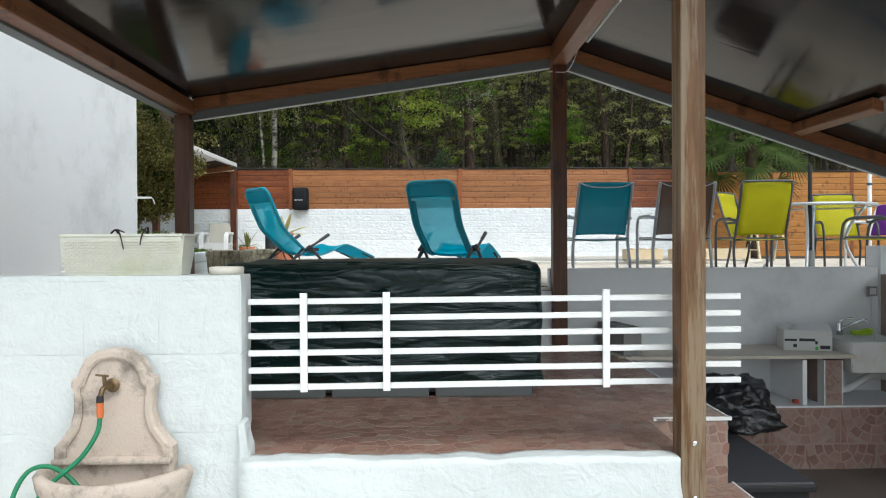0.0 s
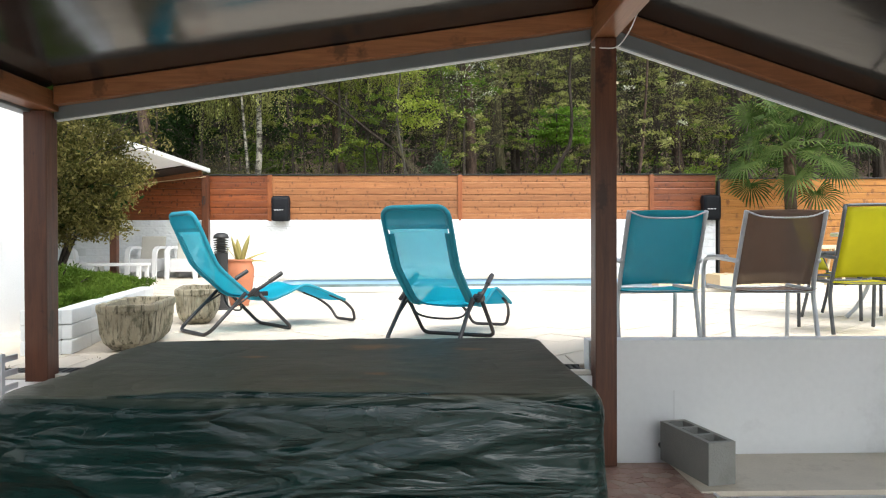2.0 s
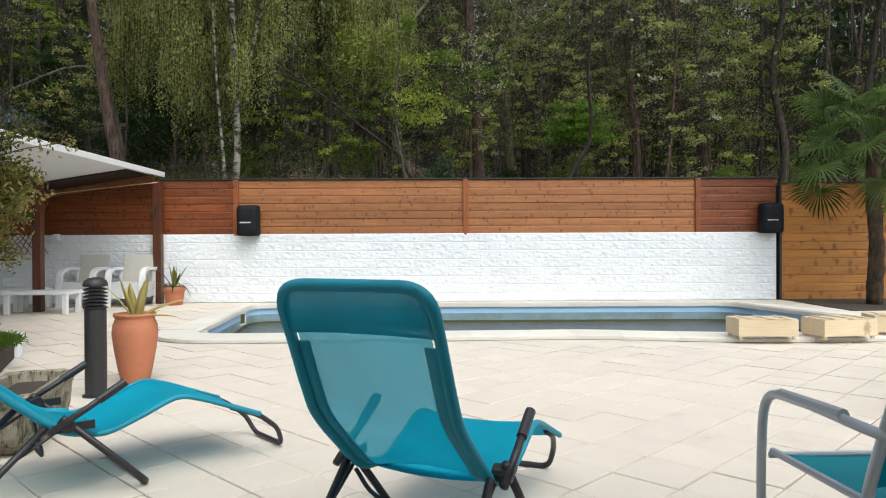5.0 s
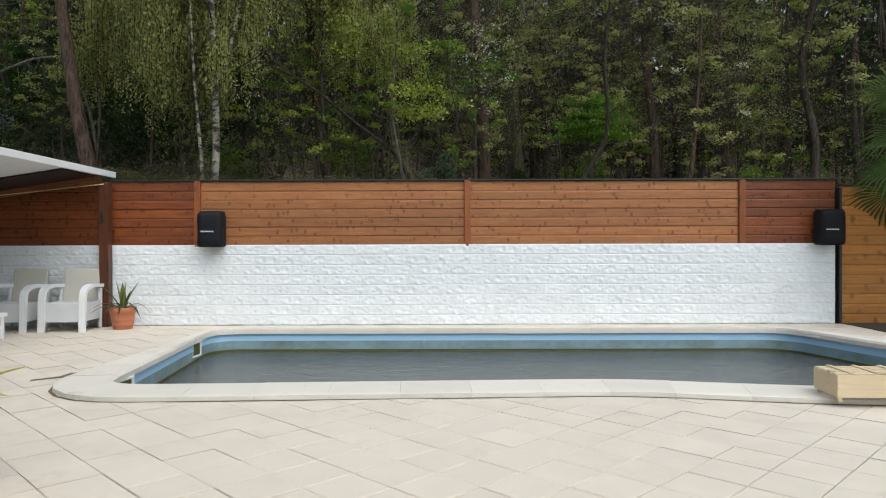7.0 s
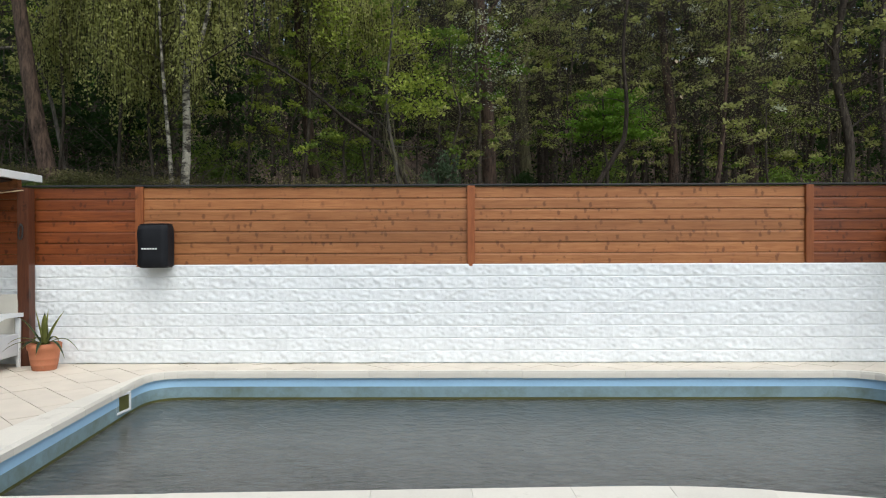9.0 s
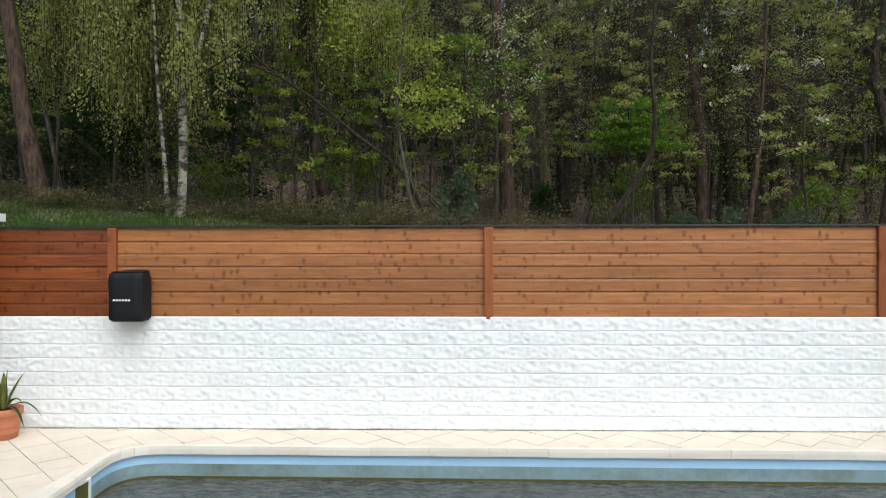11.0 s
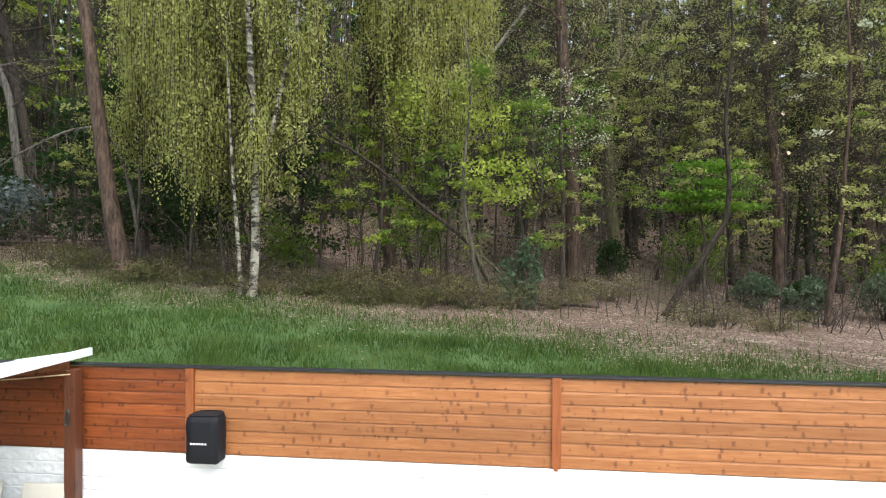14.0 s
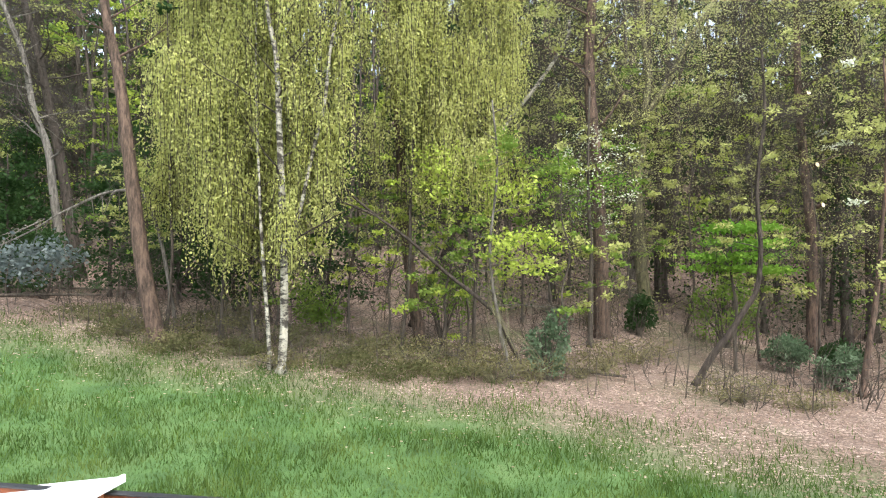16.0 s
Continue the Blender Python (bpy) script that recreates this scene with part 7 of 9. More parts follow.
tree("tree", foot(8.6, 29.2), "spindly crooked trunk at the edge of the leaf litter", [(0, 0, 0), (0.13, 0, 1.15), (0.32, 0, 2.6), (0.45, 0.1, 3.8), (0.6, 0.1, 6.6), (0.5, 0.1, 9)],
     0.1, 0.03, 12, 2.2, BARK_RED, ((LEAF_OLIVE, 1300, 0.5, 0.11), (LEAF_TWIG, 1300, 0.4, 0.5), (BLOSSOM, 320, 0.3, 0.09)), 29, start=0.4)
ivy_tree = tree("tree", foot(11.28, 37.0), "tall dark trunk thickly clad in ivy", [(0, 0, 0), (-0.23, 0, 4.4), (-0.54, 0, 7.5), (-0.75, 0, 9.8), (-0.84, 0, 12.7), (-0.9, 0, 16)],
                0.2, 0.1, 8, 2.4, BARK_DARK, ((LEAF_OLIVE, 1200, 0.8, 0.14), (LEAF_TWIG, 1500, 0.5, 0.7)), 45, start=0.5)
t_iv = gen.uniform(0.1, 1, 2600)
ring = gen.uniform(0, 6.28, 2600)
foliage(ivy_tree, np.stack([-0.9 * t_iv + 0.27 * np.cos(ring), 0.27 * np.sin(ring), 15 * t_iv], 1), LEAF_DARK, 0.14)
tree("tree", foot(12.78, 38.5), "dark straight trunk with bare upper branches", [(0, 0, 0), (-0.1, 0, 3.0), (-0.19, 0, 5.7), (-0.34, 0, 7.5), (-0.59, 0, 11.0), (-1.1, 0, 13.2), (-1.3, 0, 17)],
     0.24, 0.1, 12, 2.8, BARK_DARK, ((LEAF_OLIVE, 1200, 0.8, 0.14), (LEAF_TWIG, 1600, 0.5, 0.7)), 46, start=0.4)
cherry = tree("cherry_tree", foot(1.7, 31.8), "wild cherry carrying sprays of white blossom", [(0, 0, 0), (0.0, 0, 1.6), (0.01, 0, 3.0), (-0.1, 0, 5.4), (-0.07, 0, 8.3)], 0.09, 0.03, 20, 2.0, BARK,
              ((LEAF_OLIVE, 1200, 0.35, 0.11), (LEAF_TWIG, 700, 0.4, 0.45)), 24, start=0.3, rise=0.3)
sprays(cherry, (0.2, 0, 5.4), (1.5, 1.0, 1.9), 58, 14, BLOSSOM, 0.08, 0.08, 0.2)
sprays(cherry, (-0.5, 0, 5.2), (1.9, 1.2, 1.7), 60, 26, LEAF_MAPLE, 0.1, 0.1, 0.24)
maple = tree("maple_tree", foot(5.9, 31.0), "young maple spreading level layers of fresh green leaves", straight(4.9, (-0.2, 0), 0.1, 61), 0.06, 0.02, 9, 1.8, BARK, ((LEAF_GREEN, 200, 0.2, 0.12),), 61, start=0.5, rise=0.05)
for lift, wide in ((3.1, 1.5), (3.45, 1.65), (3.85, 1.45), (4.3, 0.95)):
    sprays(maple, (0.05, 0, lift), (wide, 0.9, 0.1), 24, 44, LEAF_MAPLE, 0.12, 0.05, 0.26)
young = tree("young_tree", foot(-0.45, 27.2), "young tree with bright yellow-green spring leaves", [(0, 0, 0), (-0.3, 0, 1.0), (-0.43, 0, 1.75), (-0.58, 0, 2.6), (-0.62, 0, 3.6), (-0.45, 0, 5.5), (-0.6, 0, 7.2)],
             0.065, 0.02, 14, 1.5, BARK_PALE, ((LEAF_GREEN, 500, 0.25, 0.11),), 25, start=0.35, rise=0.25)
vn = random.Random(44)
bm = bmesh.new()
for k in range(16):
    x0, x1, top = vn.uniform(-0.7, -0.2), vn.uniform(-0.8, 1.0), vn.uniform(1.6, 3.6)
    tube(bm, smooth_path([(x0, vn.uniform(-0.2, 0.2), top), (x0 + vn.uniform(-0.2, 0.25), vn.uniform(-0.3, 0.2), top * 0.6), (x1 * 0.6, vn.uniform(-0.4, 0.2), top * 0.25), (x1, vn.uniform(-0.5, 0.2), 0.0)], 4), vn.uniform(0.005, 0.012), 4, cap=False)
part("vine_tangle", bm, BARK_MOSS, young, "tangle of thin hanging vines")
sprays(young, (0.35, 0, 3.3), (1.4, 0.8, 0.6), 40, 22, LEAF_LIME, 0.11, 0.07, 0.26)
sprays(young, (-1.3, 0.4, 5.2), (1.8, 1.0, 1.2), 60, 24, LEAF_LIME, 0.11, 0.1, 0.28)
sprays(young, (-0.3, 0, 6.0), (0.3, 0.3, 0.4), 8, 40, LEAF_GREEN, 0.09, 0.12, 0.12)
for k, (x, y, h, kinds_of, reach) in enumerate(((-2.0, 29.6, 6.4, (LEAF_LIME, LEAF_GREEN), 2.0), (-5.4, 29.2, 5.6, (LEAF_LIME, LEAF_BIRCH), 1.8), (0.4, 30.8, 7.2, (LEAF_GREEN, LEAF_LIME), 2.0), (-8.6, 31.0, 6.0, (LEAF_GREEN, LEAF_OLIVE), 2.0),
                                                (7.0, 32.6, 7.0, (LEAF_OLIVE, LEAF_BIRCH), 2.0), (11.6, 31.4, 6.5, (LEAF_OLIVE, LEAF_GREEN), 2.2), (5.2, 35.2, 8.0, (LEAF_OLIVE, LEAF_LIME), 2.4), (-13.4, 31.2, 5.0, (LEAF_OLIVE, LEAF_DARK), 1.8),
                                                (-0.6, 34.8, 9.0, (LEAF_LIME, LEAF_GREEN), 2.6), (3.4, 34.6, 7.5, (LEAF_GREEN, LEAF_OLIVE), 2.2), (9.6, 35.0, 9.0, (LEAF_OLIVE, LEAF_BIRCH), 2.6), (7.4, 37.0, 10.0, (LEAF_LIME, LEAF_OLIVE), 2.6),
                                                (-2.7, 28.3, 4.6, (LEAF_GREEN, LEAF_LIME), 1.7), (-4.2, 28.6, 5.0, (LEAF_LIME, LEAF_GREEN), 1.8), (0.7, 29.4, 5.4, (LEAF_GREEN, LEAF_OLIVE), 1.7), (-12.4, 29.6, 5.0, (LEAF_OLIVE, LEAF_GREEN), 1.8), (-7.6, 28.6, 4.6, (LEAF_BIRCH, LEAF_GREEN), 1.7))):
    tree("sapling", (x, y, land(x, y) - 0.05), "thin young tree in spring leaf at the wood's edge", straight(h, (0.4 - 0.15 * (k % 6), 0), 0.25, 40 + k), 0.045, 0.012, 16, reach, BARK,
         ((kinds_of[0], 900, 0.3, 0.11), (kinds_of[1], 450, 0.34, 0.11), (LEAF_TWIG, 420, 0.4, 0.45)), 60 + k, start=0.22, rise=0.35, group="saplings at the forest edge")

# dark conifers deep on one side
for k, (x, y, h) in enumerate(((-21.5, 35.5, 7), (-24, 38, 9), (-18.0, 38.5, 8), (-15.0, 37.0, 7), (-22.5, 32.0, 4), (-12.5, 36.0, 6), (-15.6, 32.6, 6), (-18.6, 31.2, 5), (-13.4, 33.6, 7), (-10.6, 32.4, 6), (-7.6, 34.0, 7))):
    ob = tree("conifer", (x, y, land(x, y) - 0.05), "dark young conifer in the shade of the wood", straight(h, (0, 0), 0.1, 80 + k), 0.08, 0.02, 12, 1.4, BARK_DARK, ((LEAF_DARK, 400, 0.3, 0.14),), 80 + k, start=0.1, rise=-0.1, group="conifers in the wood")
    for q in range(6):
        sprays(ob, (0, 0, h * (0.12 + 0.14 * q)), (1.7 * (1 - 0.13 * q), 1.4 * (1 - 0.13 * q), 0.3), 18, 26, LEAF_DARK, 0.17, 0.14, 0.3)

# dead wood
fallen = thing("dead_tree", at(-0.97, 27.4, land(-0.97, 27.4)), "dead dark trunk leaning across the undergrowth", "tree")
part("trunk", bar(smooth_path([(0.9, 0, 0.0), (0.4, 0, 0.9), (0.0, 0, 1.65), (-1.27, 0.1, 2.65), (-2.34, 0.2, 3.55), (-3.27, 0.3, 4.2), (-4.1, 0.4, 4.9), (-4.7, 0.4, 5.9)], 5), 0.07, 7, r_end=0.022), BARK_DARK, fallen, smooth=True)
part("limb", bar(smooth_path([(-3.3, 0.3, 4.2), (-4.2, 0.3, 4.55), (-5.0, 0.4, 4.6)], 4), 0.04, 6, r_end=0.015), BARK, fallen, smooth=True)
pole = thing("dead_tree", at(-6.0, 33.0, land(-6.0, 33.0)), "pale bare stem slanting through the branches", "tree")
part("trunk", bar(smooth_path([(1.6, 0, 0), (2.9, 0, 2.8), (4.2, 0, 5.4), (4.6, 0, 6.3)], 4), 0.09, 7, r_end=0.075), BARK_DARK, pole, "dark mossy foot of the stem", smooth=True)
part("upper_stem", bar(smooth_path([(4.6, 0, 6.3), (4.96, 0, 7.05), (5.95, 0, 8.26), (6.9, 0, 9.7), (7.0, 0, 10.4)], 4), 0.075, 7, r_end=0.05), BARK_BIRCH, pole, "pale peeling upper stem", smooth=True)
bough = thing("dead_bough", at(-12.05, 28.6, land(-12.05, 28.6)), "bare pale bough drooping under a dead tree", "bough")
part("trunk", bar(smooth_path([(1.3, 0.2, 0), (0.9, 0, 2.6), (0.3, 0, 4.0), (0.0, 0, 4.05), (-0.85, 0, 3.97), (-1.61, 0, 3.7), (-2.57, 0, 3.28), (-3.35, 0, 2.84), (-4.54, 0, 2.34), (-5.6, 0, 2.0)], 5), 0.06, 6, r_end=0.02), BARK_PALE, bough, smooth=True)
rb = random.Random(5)
bm = bmesh.new()
for k in range(46):
    f = rb.random()
    o = Vector((-0.3 - 4.9 * f, 0, 4.03 - 1.9 * f ** 1.3))
    d = Vector((rb.uniform(-0.9, 0.4), rb.uniform(-0.6, 0.6), rb.uniform(-0.9, 0.25)))
    ln = rb.uniform(0.4, 1.3)
    tube(bm, [o, o + d * ln * 0.5 + Vector((0, 0, 0.08)), o + d * ln], 0.018, 4, r_end=0.005, cap=False)
part("twigwork", bm, BARK_PALE, bough)
sprays(bough, (-3.4, 0, 1.9), (1.7, 0.6, 0.55), 40, 26, LEAF_GREYBLUE, 0.16, 0.18, 0.2)
for x, y, ln, rz in ((-19.0, 32.0, 4.0, -4), (-15.6, 35.0, 3.5, 6), (-17.2, 30.6, 2.2, 22), (1.6, 28.6, 0.9, -30)):
    log = thing("fallen_log", at(x, y, land(x, y), rz=rz), "bare grey log lying on the forest floor", "log", "fallen logs")
    part("trunk", bar(smooth_path([(-ln, 0, 0.1), (-ln * 0.3, 0.2, 0.1), (ln * 0.4, 0, 0.12), (ln, 0.2, 0.08)], 5), 0.08, 7, r_end=0.03), BARK, log, smooth=True)

# four kinds of woodland tree, then many copies further in
kinds = [
    tree("woodland_tree", (-12, 41, land(-12, 41) - 0.1), "dark woodland trunk with olive spring buds", straight(17, (0.6, 0), 0.4, 31), 0.2, 0.07, 20, 3.6, BARK, ((LEAF_OLIVE, 3400, 0.6, 0.17), (LEAF_TWIG, 1500, 0.6, 0.8)), 31, group="woodland trees", start=0.25),
    tree("woodland_tree", (14.5, 40, land(14.5, 40) - 0.1), "woodland tree with fresh green leaves down its trunk", straight(16, (-0.5, 0), 0.4, 32), 0.16, 0.06, 22, 3.6, BARK, ((LEAF_LIME, 2400, 0.6, 0.17), (LEAF_GREEN, 1600, 0.6, 0.17)), 32, group="woodland trees", start=0.15),
    tree("woodland_tree", (0.2, 44, land(0.2, 44) - 0.1), "dark ivy-clad woodland trunk", straight(18, (0.2, 0), 0.3, 33), 0.24, 0.09, 16, 3.2, BARK, ((LEAF_DARK, 1500, 0.5, 0.18), (LEAF_OLIVE, 1800, 0.6, 0.17), (LEAF_TWIG, 1500, 0.6, 0.8)), 33, group="woodland trees", start=0.12),
    tree("woodland_tree", (-5, 46, land(-5, 46) - 0.1), "bare-branched woodland tree with few buds", straight(17, (0.9, 0), 0.5, 34), 0.15, 0.05, 22, 3.4, BARK, ((LEAF_TWIG, 3400, 0.6, 0.9), (LEAF_OLIVE, 1500, 0.7, 0.17)), 34, group="woodland trees", start=0.2),
]
rn = random.Random(77)
placed = [(-12, 41), (14.5, 40), (0.2, 44), (-5, 46), (2.2, 33), (4.3, 38), (5.2, 41), (-19.4, 36), (-17.6, 33), (11.3, 37), (12.8, 38.5), (14.1, 38), (9.5, 35.5)]
for k in range(420):
    if len(placed) > 92:
        break
    y = 33 + 38 * rn.random() ** 1.25
    x = rn.uniform(-0.78, 0.8) * y
    if y < 38 and (-17 < x < 13):
        continue
    if any((x - a) ** 2 + (y - b) ** 2 < 5 for a, b in placed):
        continue
    placed.append((x, y))
    s = rn.uniform(0.8, 1.2)
    src = kinds[rn.choices((0, 1, 2, 3), (4, 4, 2, 4))[0]]
    cp = copy_thing(src, at(x, y, land(x, y) - 0.1, rz=rn.uniform(0, 360)))
    cp.scale = (s, s, s)

# the woods behind, too far to count
n = 95000
yy = 50 + 45 * gen.random(n) ** 0.8
xx = gen.uniform(-0.95, 0.95, n) * yy
zz = np.array([land(float(a), float(b)) for a, b in zip(xx[::20], yy[::20])]).repeat(20)[:n]
clump = np.array([noise.noise((float(a) * 0.16, float(b) * 0.16, float(c) * 0.16)) for a, b, c in zip(xx, yy, gen.uniform(0, 16, n))])
hh = gen.uniform(0, 1, n) ** 0.75 * 25
keep = clump > 0.02
v, f = leaf_quads(np.stack([xx, yy, zz + hh], 1)[keep], 0.75, shape=0.7)
far = raw("far_woods", v, f, FAR_LEAF)
tagged(far, "distant spring woodland in olive and green", "woods", kind="stuff")
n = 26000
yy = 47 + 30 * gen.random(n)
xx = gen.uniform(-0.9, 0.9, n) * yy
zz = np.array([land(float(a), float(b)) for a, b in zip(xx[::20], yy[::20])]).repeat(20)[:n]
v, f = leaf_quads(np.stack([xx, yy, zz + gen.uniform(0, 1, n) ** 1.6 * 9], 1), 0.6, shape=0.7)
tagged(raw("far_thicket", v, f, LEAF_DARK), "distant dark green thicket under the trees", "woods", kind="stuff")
bm = bmesh.new()
for k in range(620):
    y = rn.uniform(40, 88)
    x = rn.uniform(-0.85, 0.85) * y
    z = land(x, y) - 0.3
    q = [(x, y, z), (x + rn.uniform(-0.5, 0.5), y, z + 7), (x + rn.uniform(-1.2, 1.2), y, z + rn.uniform(13, 19))]
    tube(bm, q, rn.uniform(0.05, 0.11) if k % 3 else rn.uniform(0.13, 0.28), 5, r_end=0.03, cap=False)
tagged(part("far_trunks", bm, BARK, smooth=True), "dark distant tree trunks", "woods", kind="stuff")


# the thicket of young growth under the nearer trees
# the darkest leaves put the deep shade between the trunks into leaf colour
for nm, material, count, size, lab in (("thicket_leaves", LEAF_GREEN, 15000, 0.14, "fresh green young growth under the trees"), ("thicket_shade", LEAF_DARK, 15000, 0.15, "dark growth under the trees, coloured to stand for deep shade"),
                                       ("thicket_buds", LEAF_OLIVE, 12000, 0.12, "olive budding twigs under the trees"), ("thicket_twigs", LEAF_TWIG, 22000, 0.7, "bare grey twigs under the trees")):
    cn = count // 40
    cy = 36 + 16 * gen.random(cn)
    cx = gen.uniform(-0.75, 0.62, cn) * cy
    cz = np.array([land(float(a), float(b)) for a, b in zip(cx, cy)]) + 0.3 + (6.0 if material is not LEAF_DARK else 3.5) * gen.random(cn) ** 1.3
    mid = np.stack([cx, cy, cz], 1)
    c = np.repeat(mid, 40, 0) + gen.normal(size=(cn * 40, 3)) * np.array([0.5, 0.4, 0.22])
    v, f = leaf_quads(c, size, shape=0.03 if material is LEAF_TWIG else 0.6, flat=0.3)
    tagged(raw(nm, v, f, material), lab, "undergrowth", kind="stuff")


# a haze of pale buds and grey twigs in the tops
for nm, material, count, size, lab in (("spring_buds", LEAF_BUD, 100000, 0.056, "pale opening buds on the outer twigs"), ("bare_twigs", LEAF_TWIG, 9000, 0.8, "fine bare grey twigs among the tree tops")):
    cn = count // 44
    cy = 32.5 + 8 * gen.random(cn)
    cx = gen.uniform(-0.02, 0.42, cn) * cy
    cz = 5.5 + 10 * gen.random(cn) ** 0.85
    c = np.repeat(np.stack([cx, cy, cz], 1), 44, 0) + gen.normal(size=(cn * 44, 3)) * np.array([0.36, 0.3, 0.1])
    v, f = leaf_quads(c, size, shape=0.03 if material is LEAF_TWIG else 0.55, flat=0.4)
    tagged(raw(nm, v, f, material), lab, "twigs", kind="stuff")


# undergrowth at the edge of the wood
def shrub(name, where, label, rx, rz, material, count, size, stems=9, stem_mat=None, thick=0.03, group="undergrowth shrubs", seed=1, base=0.1, category="shrub", lobes=14):
    rn = random.Random(seed)
    ob = thing(name, at(*where), label, category, group)
    bm = bmesh.new()
    cs = []
    for k in range(stems):
        a = rn.uniform(0, 6.28)
        e = Vector((math.cos(a) * rx * rn.uniform(0.3, 0.85), math.sin(a) * rx * rn.uniform(0.3, 0.85), base + rz * rn.uniform(0.7, 1.7)))
        tube(bm, smooth_path([(0.06 * math.cos(a), 0.06 * math.sin(a), 0), (e.x * 0.4, e.y * 0.4, e.z * 0.55), tuple(e)], 3), thick * rx + 0.25 * thick, 5, r_end=0.2 * thick, cap=False)
    part("branchwork", bm, stem_mat or BARK, ob)
    lob = []
    for k in range(lobes):
        a, u = rn.uniform(0, 6.28), rn.uniform(-0.9, 1.0)
        q = math.sqrt(1 - u * u) * rn.uniform(0.4, 0.8)
        lob.append((q * rx * math.cos(a), q * rx * math.sin(a), base + rz + u * rz * 0.72, rn.uniform(0.28, 0.5)))
    per = count // lobes
    for x, y, z, s in lob:
        d = unit(gen.normal(size=(per, 3))) * gen.uniform(0.55, 1.05, (per, 1)) * s
        cs.append(np.array([x, y, z]) + d * np.array([rx, rx, rz]))
    v, f = leaf_quads(np.concatenate(cs), size, shape=0.22 if material is LEAF_CONIFER else 0.55)
    raw("foliage", v, f, material, ob)
    return ob


